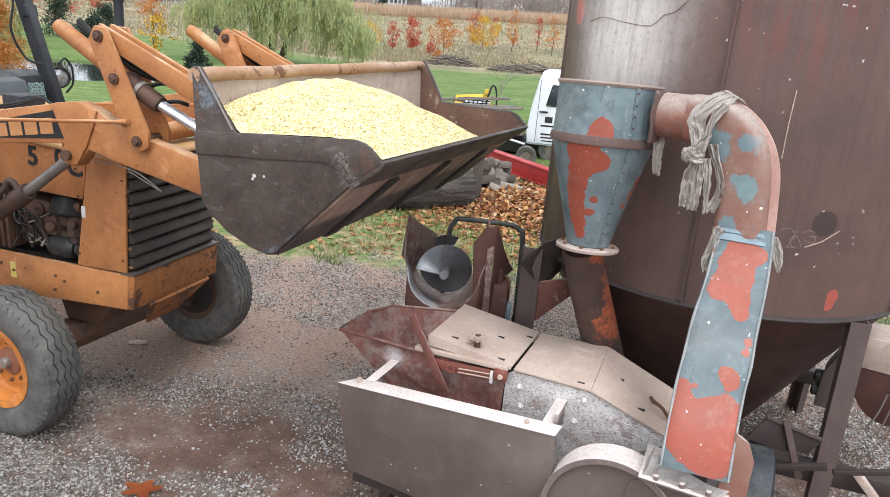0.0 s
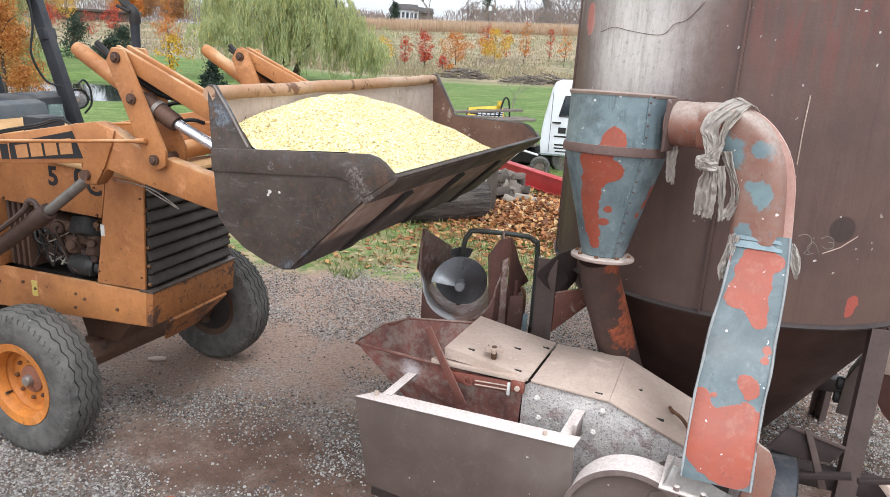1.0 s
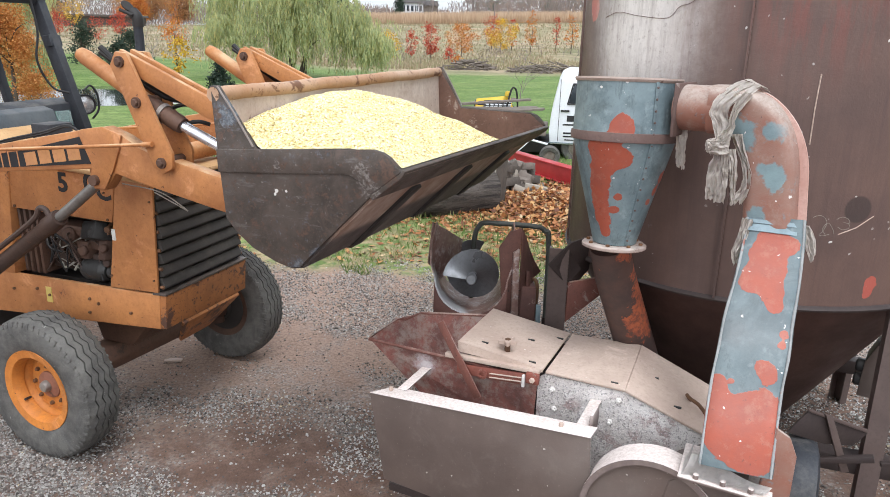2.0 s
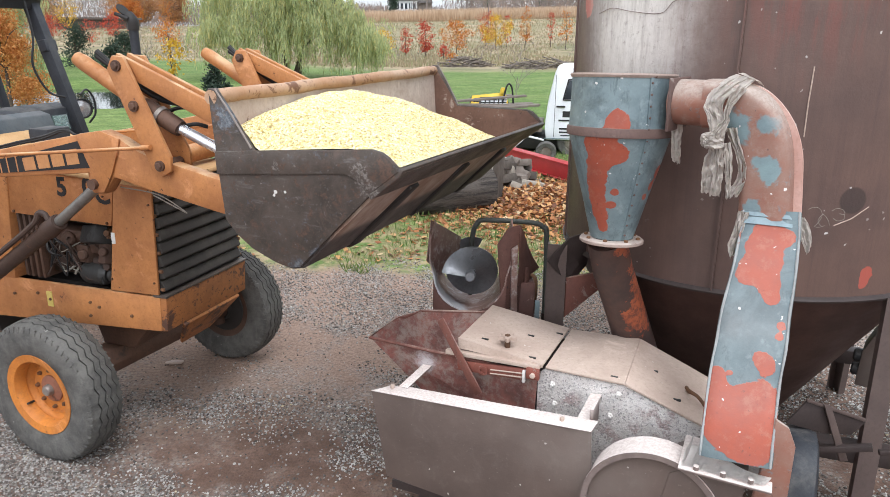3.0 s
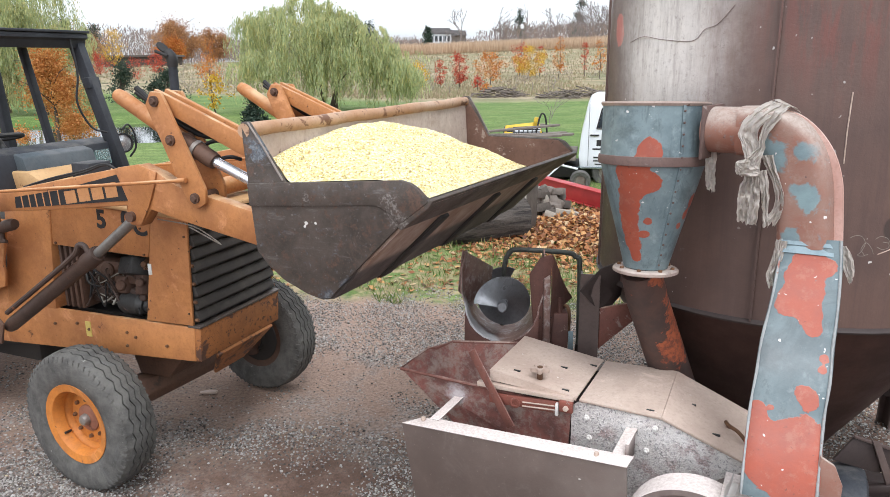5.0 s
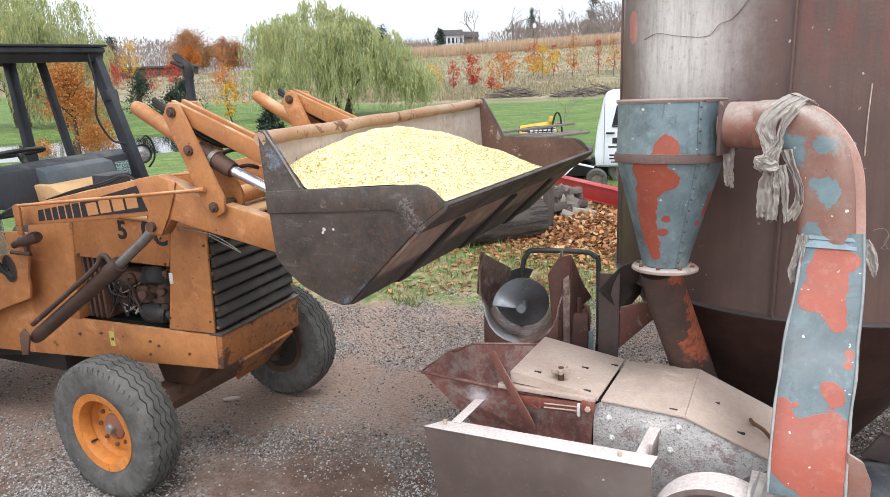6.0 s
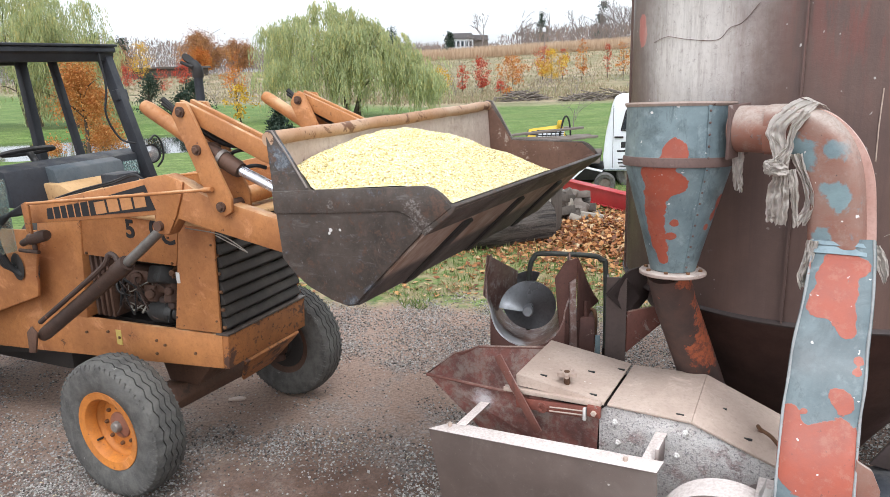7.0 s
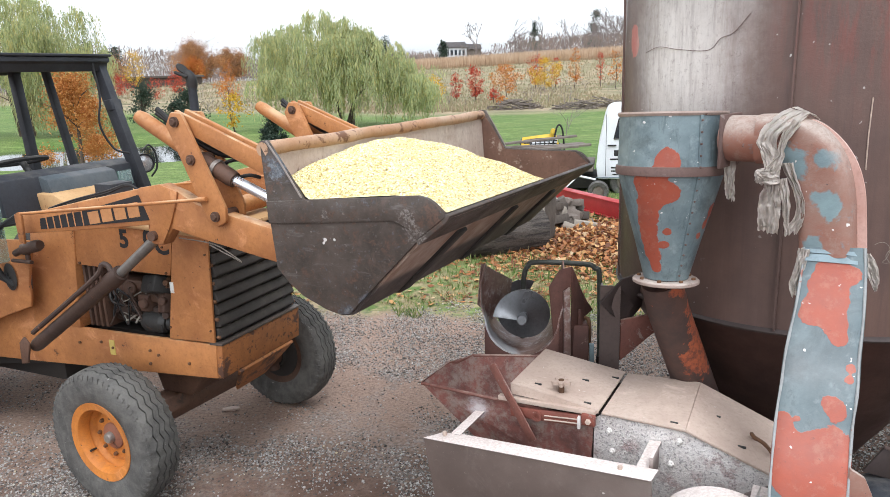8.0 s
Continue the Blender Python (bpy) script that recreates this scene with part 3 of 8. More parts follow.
def coated(name, blue):
    """Pinkish red paint worn through to blue-grey sheet in a few spots, dusty on top."""
    k = Nodes(name)
    a, f = k.noise(5, 7, 0.7), k.noise(60, 5, 0.75)
    c = k.mix(k.step(a, 0.3, 0.7), (0.27, 0.165, 0.13), (0.265, 0.11, 0.074))
    c = k.mix(k.step(k.noise(16, 6, 0.75), 0.5, 0.68, 0, 0.5), c, (0.34, 0.245, 0.205))
    c = k.mix(patches(k, blue, 0.85, 20, 0.28), c, k.mix(k.step(a, 0.35, 0.65), (0.22, 0.3, 0.31), (0.16, 0.21, 0.225)))
    c = k.mix(k.step(k.noise(42, 3, 0.6), 0.68, 0.72), c, (0.12, 0.08, 0.07))
    c = k.mix(k.step(k.noise(33, 2, 0.5), 0.73, 0.75), c, (0.7, 0.66, 0.62))
    top = k.math("MULTIPLY", k.step(k.normal_axis(2), 0.0, 0.7), k.step(k.noise(7, 6, 0.7), 0.25, 0.6, 0.55, 0.95))
    c = k.mix(top, c, k.mix(k.step(f, 0.4, 0.65), (0.43, 0.36, 0.31), (0.32, 0.25, 0.21)))
    return k.done(c, 0.62, 0.05, k.math("ADD", f, k.math("MULTIPLY", a, 2)), 0.3, 0.004, 0.3)


M_ELBOW = coated("elbow_sheet", [(-0.601, -1.279, 1.776, 0.029), (-0.601, -1.282, 1.747, 0.029), (-0.604, -1.275, 1.8, 0.024), (-0.637, -1.248, 1.802, 0.02), (-0.702, -1.171, 1.933, 0.044), (-0.682, -1.186, 1.904, 0.039), (-0.6, -1.255, 1.928, 0.03), (-0.628, -1.242, 1.941, 0.024), (-0.636, -1.254, 1.638, 0.024), (-0.633, -1.262, 1.613, 0.027)])
M_LIP = worn("pale_rubbed_sheet_edge", (0.36, 0.37, 0.36), (0.24, 0.24, 0.235), (0.3, 0.12, 0.09), 0.6, 0.6)
# paler than the elbow: light on the duct's outer side is painted in
M_FIN = worn("dusty_pink_lit_side", (0.62, 0.42, 0.36), (0.45, 0.25, 0.2), (0.2, 0.1, 0.08), 0.64, 0.7, dust=(0.6, 0.52, 0.47))
M_DUCT = coated("inlet_duct_sheet", [(-0.8, -1.0, 1.93, 0.02), (-0.84, -0.94, 1.95, 0.015)])


def dark_pipe():
    k = Nodes("cyclone_drop_pipe")
    a = k.noise(7, 6, 0.7)
    c = k.mix(k.step(a, 0.35, 0.65), (0.1, 0.055, 0.043), (0.06, 0.038, 0.034))
    m = patches(k, [(-0.84, -0.77, 0.98, 0.05), (-0.8, -0.74, 1.0, 0.07), (-0.76, -0.7, 0.95, 0.07), (-0.86, -0.74, 1.17, 0.045), (-0.885, -0.76, 1.26, 0.04), (-0.93, -0.8, 1.35, 0.04), (-0.98, -0.84, 1.36, 0.03), (-0.83, -0.72, 1.1, 0.035)], 0.85, 20, 0.1)
    c = k.mix(m, c, k.mix(k.step(k.noise(30, 6, 0.75), 0.4, 0.62), (0.42, 0.11, 0.045), (0.14, 0.05, 0.035)))
    return k.done(c, 0.55, 0.1, a, 0.2, 0.004)


def dusty_wall():
    """Mill wall caked with white meal, some red paint left."""
    k = Nodes("meal_caked_wall")
    a, f = k.noise(5, 6, 0.7), k.noise(90, 4, 0.75)
    c = k.mix(k.step(a, 0.3, 0.65), (0.74, 0.69, 0.655), (0.55, 0.49, 0.455))
    red = k.math("MULTIPLY", k.step(k.noise(11, 6, 0.7), 0.5, 0.6), k.step(k.noise(3.1, 3), 0.42, 0.56))
    c = k.mix(k.math("MULTIPLY", red, 0.7), c, (0.22, 0.075, 0.06))
    c = k.mix(k.step(k.noise(22, 6, 0.8), 0.5, 0.66, 0, 0.8), c, (0.72, 0.66, 0.62))
    c = k.mix(k.step(f, 0.53, 0.62, 0, 0.75), c, (0.2, 0.18, 0.175))
    c = k.mix(k.step(k.noise(38, 4, 0.7), 0.63, 0.7, 0, 0.7), c, (0.12, 0.1, 0.095))
    return k.done(c, 0.9, 0.0, k.math("ADD", f, k.math("MULTIPLY", k.noise(30, 5), 1.5)), 1.0, 0.008)


def red_dusty():
    k = Nodes("red_hopper_paint")
    a, f = k.noise(6, 6, 0.7), k.noise(70, 4, 0.7)
    c = k.mix(k.step(a, 0.35, 0.65), (0.25, 0.09, 0.068), (0.13, 0.055, 0.045))
    d = k.step(k.noise(8, 8, 0.8), 0.44, 0.62, 0.0, 0.75)
    c = k.mix(d, c, (0.3, 0.235, 0.2))
    c = k.mix(k.step(k.math("ADD", k.away((-1.787, -0.57, 0.73)), k.math("MULTIPLY", k.math("SUBTRACT", k.noise(14, 6, 0.75), 0.5), 0.16)), 0.085, 0.02, 0.0, 0.6), c, (0.68, 0.67, 0.68))
    c = k.mix(k.step(f, 0.56, 0.74, 0, 0.6), c, (0.08, 0.045, 0.04))
    return k.done(c, 0.8, 0.0, k.math("ADD", f, a), 0.4, 0.004)


def shield_material():
    k = Nodes("grey_brown_shield")
    a, f = k.noise(3, 6, 0.65), k.noise(60, 5, 0.75)
    c = k.mix(k.step(a, 0.3, 0.7), (0.13, 0.093, 0.077), (0.09, 0.064, 0.053))
    c = k.mix(k.step(k.noise(7, 8, 0.78, distort=0.5), 0.52, 0.72, 0, 0.35), c, (0.2, 0.16, 0.138))
    c = k.mix(k.step(k.noise(24, 2, 0.5), 0.74, 0.76), c, (0.5, 0.46, 0.42))
    c = k.mix(k.step(k.noise(1.3, 4, 0.6), 0.5, 0.75, 0, 0.5), c, (0.2, 0.165, 0.145))
    c = k.mix(k.step(f, 0.62, 0.74, 0, 0.6), c, (0.3, 0.25, 0.22))
    return k.done(c, 0.6, 0.05, k.math("ADD", f, a), 0.25, 0.004)


M_DARKPIPE = dark_pipe()
M_WALL = dusty_wall()
M_HOPPER = red_dusty()
M_SHIELD = shield_material()
M_RAG = worn("dirty_rag", (0.7, 0.64, 0.58), (0.56, 0.5, 0.45), None, rough=0.95, streak=False, blot=14, bump=0.4, stain=(0.6, 0.54, 0.48))
M_AUGER = worn("polished_auger_steel", (0.24, 0.245, 0.255), (0.13, 0.13, 0.135), (0.2, 0.12, 0.09), 0.68, 0.34, 0.6)
M_BAND = worn("rusty_band", (0.17, 0.11, 0.095), (0.11, 0.07, 0.06), (0.25, 0.2, 0.18), 0.6, 0.6)
M_HOOP = worn("green_grey_tube", (0.11, 0.115, 0.1), (0.075, 0.075, 0.065), (0.12, 0.07, 0.05), 0.62, 0.5, 0.2)
M_RUSTDARK = worn("dark_rusty_plate", (0.13, 0.058, 0.044), (0.08, 0.04, 0.033), (0.24, 0.17, 0.14), 0.64, 0.6, chips=(0.05, 0.03, 0.026))
M_FLANGE = worn("dusty_flange", (0.4, 0.31, 0.265), (0.27, 0.195, 0.16), (0.14, 0.08, 0.06), 0.6, 0.7, streak=False, dust=(0.5, 0.43, 0.38))
M_LEGBROWN = worn("dull_brown_leg_paint", (0.115, 0.083, 0.072), (0.085, 0.06, 0.053), (0.16, 0.07, 0.05), 0.68, 0.5)
M_LEG = worn("dark_leg_steel", (0.055, 0.04, 0.036), (0.038, 0.028, 0.026), (0.12, 0.06, 0.045), 0.66, 0.5)


def dust_top():
    """Sheet under a thick layer of white meal dust."""
    k = Nodes("white_meal_dust")
    a, f = k.noise(9, 6, 0.75), k.noise(80, 4, 0.75)
    under = k.mix(k.step(a, 0.3, 0.7), (0.2, 0.15, 0.13), (0.13, 0.095, 0.085))
    cov = k.math("MULTIPLY", k.step(k.normal_axis(2), -0.05, 0.45), k.step(a, 0.2, 0.42, 0.55, 1.0))
    c = k.mix(cov, under, k.mix(k.step(f, 0.35, 0.7), (0.76, 0.67, 0.62), (0.58, 0.48, 0.435)))
    return k.done(c, 0.9, 0.0, k.math("ADD", f, a), 0.35, 0.004)


def trough_material():
    """Rust outside, scoured bright inside."""
    k = Nodes("scoured_trough")
    a = k.noise(8, 6, 0.7)
    c = k.mix(k.step(a, 0.35, 0.7), (0.27, 0.17, 0.14), (0.16, 0.08, 0.062))
    c = k.mix(k.step(k.noise(20, 5, 0.7), 0.48, 0.66, 0, 0.8), c, (0.4, 0.35, 0.325))
    c = k.mix(patches(k, [(-1.69, -0.06, 0.9, 0.09), (-1.62, -0.06, 0.82, 0.08), (-1.67, 0.0, 0.85, 0.1)], 0.3, 18, 0.4), c, (0.55, 0.54, 0.55))
    return k.done(c, 0.55, 0.2, a, 0.2, 0.003)


M_DUSTTOP = dust_top()
M_TROUGH = trough_material()


def leaf_material(name, stops, rough=0.6, strand=False, thin=0.35):
    k = Nodes(name)
    c = k.ramp(k.island(), stops)
    c = k.mix(k.step(k.noise(0.8, 4), 0.35, 0.7, 0.0, 0.35), c, stops[0][1])
    if strand:
        v = k.noise(1.0, 6, 0.7, k.stretch(2.6, 2.6, 0.45))
        c = k.mix(k.step(v, 0.52, 0.66, 0.0, 0.75), c, stops[-1][1])
        c = k.mix(k.step(v, 0.46, 0.34, 0.0, 0.5), c, tuple(q * 0.7 for q in stops[0][1]))
    m = k.done(c, rough, 0.0, spec=0.25)
    if thin:
        glow = k.t.nodes.new("ShaderNodeBsdfTranslucent")
        both = k.t.nodes.new("ShaderNodeMixShader")
        both.inputs[0].default_value = thin
        k.put(glow.inputs["Color"], c)
        k.t.links.new(k.b.outputs[0], both.inputs[1])
        k.t.links.new(glow.outputs[0], both.inputs[2])
        k.t.links.new(both.outputs[0], k.t.nodes["Material Output"].inputs["Surface"])
    return m


M_WILLOW = leaf_material("willow_leaves", [(0.0, (0.34, 0.39, 0.2)), (0.5, (0.47, 0.51, 0.27)), (0.85, (0.58, 0.56, 0.27)), (1.0, (0.66, 0.56, 0.24))], strand=True, thin=0.5)
M_WILLOW_DRY = leaf_material("olive_willow_leaves", [(0.0, (0.2, 0.2, 0.09)), (0.5, (0.33, 0.31, 0.14)), (1.0, (0.46, 0.38, 0.17))])
M_RUSTLEAF = leaf_material("rust_orange_needles", [(0.0, (0.36, 0.13, 0.035)), (0.5, (0.55, 0.23, 0.06)), (1.0, (0.64, 0.36, 0.13))])
M_REDLEAF = leaf_material("red_leaves", [(0.0, (0.33, 0.04, 0.03)), (0.6, (0.5, 0.075, 0.04)), (1.0, (0.55, 0.14, 0.06))])
M_ORANGELEAF = leaf_material("orange_leaves", [(0.0, (0.4, 0.11, 0.03)), (0.6, (0.55, 0.2, 0.04)), (1.0, (0.6, 0.32, 0.07))])
M_YELLOWLEAF = leaf_material("yellow_leaves", [(0.0, (0.5, 0.27, 0.02)), (0.6, (0.65, 0.42, 0.04)), (1.0, (0.68, 0.5, 0.1))])
M_BROWNLEAF = leaf_material("brown_orange_leaves", [(0.0, (0.26, 0.13, 0.08)), (0.5, (0.42, 0.21, 0.09)), (1.0, (0.5, 0.29, 0.11))])
M_SPRUCE = leaf_material("dark_spruce_needles", [(0.0, (0.03, 0.05, 0.035)), (0.6, (0.055, 0.08, 0.055)), (1.0, (0.09, 0.115, 0.08))])
M_SCRUB = leaf_material("grey_brown_scrub", [(0.0, (0.15, 0.12, 0.11)), (0.5, (0.24, 0.2, 0.18)), (0.85, (0.3, 0.2, 0.15)), (1.0, (0.19, 0.18, 0.15))], thin=0.0)
M_REED = leaf_material("tan_reeds", [(0.0, (0.42, 0.29, 0.19)), (0.5, (0.56, 0.41, 0.28)), (1.0, (0.64, 0.5, 0.36))])
M_TUFT = leaf_material("dry_meadow_grass", [(0.0, (0.26, 0.21, 0.13)), (0.5, (0.38, 0.31, 0.2)), (0.8, (0.26, 0.26, 0.13)), (1.0, (0.48, 0.38, 0.27))])
M_BLADE = leaf_material("grass_blades", [(0.0, (0.08, 0.14, 0.03)), (0.4, (0.15, 0.23, 0.06)), (0.6, (0.3, 0.29, 0.12)), (1.0, (0.5, 0.41, 0.24))])
M_FALLEN = leaf_material("fallen_leaves", [(0.0, (0.12, 0.05, 0.03)), (0.3, (0.3, 0.12, 0.05)), (0.6, (0.46, 0.2, 0.07)), (0.85, (0.55, 0.32, 0.13)), (1.0, (0.6, 0.46, 0.28))], thin=0.15)
M_GRAVEL = leaf_material("gravel_stones", [(0.0, (0.06, 0.05, 0.044)), (0.35, (0.17, 0.15, 0.134)), (0.75, (0.38, 0.355, 0.325)), (0.985, (0.55, 0.53, 0.5)), (1.0, (0.6, 0.5, 0.3))], 0.8, thin=0.0)
M_BARK = worn("grey_brown_bark", (0.12, 0.09, 0.07), (0.07, 0.055, 0.045), None, rough=0.9, grain=30, bump=0.6)
M_TWIG = worn("bare_twigs", (0.25, 0.21, 0.19), (0.18, 0.15, 0.14), None, rough=0.9, streak=False)
M_REDBEAM = worn("bright_red_paint", (0.42, 0.03, 0.035), (0.33, 0.03, 0.03), (0.12, 0.05, 0.04), 0.68, 0.4)
M_YELLOW = worn("yellow_machine_paint", (0.62, 0.42, 0.03), (0.5, 0.33, 0.04), None, rough=0.45)
M_TIMBER = worn("grey_weathered_timber", (0.2, 0.165, 0.14), (0.12, 0.1, 0.085), None, rough=0.9, grain=40)
M_SHAKE = worn("grey_roof_shingle", (0.16, 0.15, 0.15), (0.11, 0.1, 0.1), None, rough=0.9)
M_SIDING = worn("pale_house_siding", (0.62, 0.62, 0.62), (0.5, 0.5, 0.5), None, rough=0.8)
M_DARKGLASS = worn("dark_window_glass", (0.04, 0.05, 0.06), (0.03, 0.035, 0.04), None, rough=0.08, streak=False, bump=0.0)
M_FADEDRED = worn("faded_pink_red_paint", (0.5, 0.2, 0.17), (0.42, 0.15, 0.12), None, rough=0.6)


def log_material():
    k = Nodes("cracked_log_bark")
    co = k.stretch(2.2, 16, 16)
    a = k.noise(1.0, 8, 0.75, co, 0.6)
    c = k.mix(k.step(a, 0.38, 0.6), (0.025, 0.02, 0.018), (0.1, 0.083, 0.07))
    return k.done(c, 0.95, 0.0, a, 1.0, 0.04)


def water_material():
    k = Nodes("pond_water")
    return k.done((0.02, 0.025, 0.022), 0.06, 0.0, k.noise(3, 3, 0.5, k.stretch(0.5, 1.6, 1)), 0.05, 0.02)


M_LEVER = worn("faded_red_lever", (0.26, 0.082, 0.058), (0.16, 0.062, 0.046), (0.4, 0.32, 0.28), 0.58, 0.6)
M_LOG = log_material()
M_WATER = water_material()
M_LOGDARK = worn("dark_dead_wood", (0.11, 0.09, 0.075), (0.06, 0.05, 0.043), None, rough=0.95, grain=25, bump=0.5)
M_BLOCK = worn("pale_split_wood", (0.34, 0.3, 0.25), (0.25, 0.21, 0.17), None, rough=0.9, grain=40)
M_ORANGELEAF2 = worn("orange_red_leaf", (0.42, 0.11, 0.03), (0.3, 0.08, 0.03), None, rough=0.6, streak=False)

# ---- the ground ----
def smooth(a, b, v):
    t = min(1.0, max(0.0, (v - a) / (b - a)))
    return t * t * (3 - 2 * t)


def ground_z(x, y):
    hill = smooth(55, 118, y) * (3.3 + 0.028 * max(-70, min(90, x))) + max(0.0, y - 118) * 0.03 * smooth(-80, 30, x)
    hill = min(hill, 12)
    dip = -0.9 * math.exp(-(((x + 12.5) / 7.5) ** 2 + ((y - 28.2) / 5.0) ** 2) ** 2)
    near = 0.02 * noise.noise(Vector((x * 0.9, y * 0.9, 0))) * smooth(40, 3, abs(x) + abs(y) * 0.5) + 0.12 * noise.noise(Vector((x * 0.08, y * 0.08, 3))) * smooth(8, 20, y)
    return hill + dip + near


def ground_lines():
    xs = sorted({round(s * v, 3) for s in (-1, 1) for v in [i * 0.15 for i in range(0, 40)] + [6 * 1.09 ** i for i in range(0, 64)]})
    ys = [-i for i in (1500, 700, 300, 120, 60, 30, 15, 8, 5, 3, 1.5)] + [i * 0.15 for i in range(0, 70)] + [10.5 * 1.055 ** i for i in range(0, 95)]
    return xs, ys


xs, ys = ground_lines()
verts = [(x, y, ground_z(x, y) if y > 0 else 0.0) for y in ys for x in xs]
nx = len(xs)
faces = [(j * nx + i, j * nx + i + 1, (j + 1) * nx + i + 1, (j + 1) * nx + i) for j in range(len(ys) - 1) for i in range(nx - 1)]
g_me = bpy.data.meshes.new("ground")
g_me.from_pydata(verts, [], faces)
g_me.shade_smooth()
g_me.materials.append(M_GROUND)
tagged(new("ground", g_me), "brown dirt and gravel yard turning to grass and dry meadow", "ground", kind="structure")

# ---- the backhoe loader: x ahead, y to its left ----
loader = thing("backhoe_loader", (-1.403, 4.18, 0), -25, "weathered orange backhoe loader holding up a full corn bucket", "loader")
ARM_N, ARM_F = -0.62, 0.36


def tyre_mesh(r=0.42, w=0.225, n=240):
    """A ribbed implement tyre with wavy grooves; its axle along z."""
    bm = B()
    h = w / 2
    prof = [(0.215, -h * 0.72, 0), (0.235, -h * 0.86, 0), (0.30, -h * 1.0, 0), (0.36, -h * 0.99, 0), (0.39, -h * 0.93, 0)]
    cuts = [-0.86, -0.56, -0.49, -0.2, -0.13, 0.13, 0.2, 0.49, 0.56, 0.86]
    for i, c in enumerate(cuts):
        groove = i in (1, 2, 3, 4, 5, 6, 7, 8)
        crown = r - 0.022 * c * c
        if groove:
            inner = i in (2, 4, 6, 8)
            a, b = (crown - 0.014, crown) if inner else (crown, crown - 0.014)
            prof += [(a, c * h, 1), (b, c * h, 1)]
        else:
            prof += [(crown - 0.006, c * h, 0.6)]
    prof += [(0.39, h * 0.93, 0), (0.36, h * 0.99, 0), (0.30, h, 0), (0.235, h * 0.86, 0), (0.215, h * 0.72, 0)]
    rings = []
    for i in range(n):
        a = 2 * math.pi * i / n
        wave = 0.0085 * math.asin(math.sin(a * 30)) / 1.57
        rings.append([bm.verts.new((q * math.cos(a), q * math.sin(a), z + wave * k)) for q, z, k in prof])
    for i in range(n):
        p, q = rings[i], rings[(i + 1) % n]
        for k in range(len(prof) - 1):
            bm.faces.new((p[k], p[k + 1], q[k + 1], q[k]))
        bm.faces.new((p[-1], p[0], q[0], q[-1]))
    bmesh.ops.recalc_face_normals(bm, faces=bm.faces)
    # moulded lugs on the shoulder
    for q in (-1, 1):
        for i in range(60):
            a = 2 * math.pi * (i + 0.5 * (q > 0)) / 60
            box(bm, -0.012, 0.014, -0.007, 0.007, -0.004, 0.004, m=pose(0, 0, 0, 0, 0, math.degrees(a)) @ Matrix.Translation((0.388, 0, q * h * 0.925)) @ pose(0, 0, 0, 0, 22 * q, 12))
    return bm


def wheel(at, turn, out):
    """A front wheel; out: +1 when its open face points to +y."""
    m = Matrix.Translation(at) @ pose(0, 0, 0, 0, 0, turn) @ pose(0, 0, 0, -90 * out) @ Matrix.Scale(0.955, 4)
    w = new("wheel")
    w.parent = loader
    w.empty_display_size = 0.1
    b = tyre_mesh()
    bmesh.ops.transform(b, matrix=m, verts=b.verts)
    part("tyre", b, M_RUBBER, w, "worn dusty tyre with wavy ribs")
    b = B()
    lathe(b, [(0.2, -0.09), (0.232, -0.095), (0.232, -0.08), (0.21, -0.075), (0.2, -0.02), (0.195, 0.05), (0.205, 0.07), (0.222, 0.085), (0.238, 0.092), (0.238, 0.102), (0.215, 0.098), (0.195, 0.095), (0.182, 0.07), (0.18, 0.03), (0.19, 0.024), (0.178, 0.014), (0.166, -0.012), (0.15, -0.018), (0.14, 0.004), (0.08, 0.01), (0.08, -0.02), (0.16, -0.07), (0.185, -0.08)], 48, m, True)
    part("rim", b, M_RIM if out < 0 else M_AXLE, w, "orange painted dished steel rim" if out < 0 else "dirt-brown inner side of a steel rim")
    b = B()
    lathe(b, [(0.0, 0.062), (0.026, 0.058), (0.033, 0.045), (0.034, 0.024), (0.036, 0.02), (0.036, -0.1), (0.0, -0.1)], 28, m)
    part("hub", b, M_HUB, w, "greasy grey hub cap")
    b = B()
    lathe(b, [(0.03, 0.03), (0.06, 0.026), (0.078, 0.018), (0.084, 0.0), (0.084, -0.04), (0.03, -0.04)], 28, m, True)
    part("hub_flange", b, M_HUBRED, w, "worn reddish hub flange")
    b = B()
    a = radians(215)
    rod(b, m @ Vector((0.184 * math.cos(a), 0.184 * math.sin(a), 0.03)), m @ Vector((0.165 * math.cos(a), 0.165 * math.sin(a), 0.075)), 0.007, 8)
    part("valve_stem", b, M_GRIME, w)
    for i in range(8):
        a = 2 * math.pi * i / 8
        b = B()
        lathe(b, [(0, 0.024), (0.009, 0.022), (0.012, 0.014), (0.012, 0.0), (0, 0.0)], 6, m @ Matrix.Translation((0.112 * math.cos(a), 0.112 * math.sin(a), 0.004)))
        part("lug_nut", b, M_RUSTY_BOLT, w)
    b = B()
    lathe(b, [(0.0, -0.125), (0.09, -0.125), (0.1, -0.1), (0.185, -0.088), (0.19, -0.082), (0, -0.082)], 32, m)
    part("back_plate", b, M_GRIME, w, "dark greasy inner face of the wheel")
    return w


wheel((-0.115, -0.675, 0.4), -3, -1)
wheel((0.0, 0.71, 0.4), -3, 1)

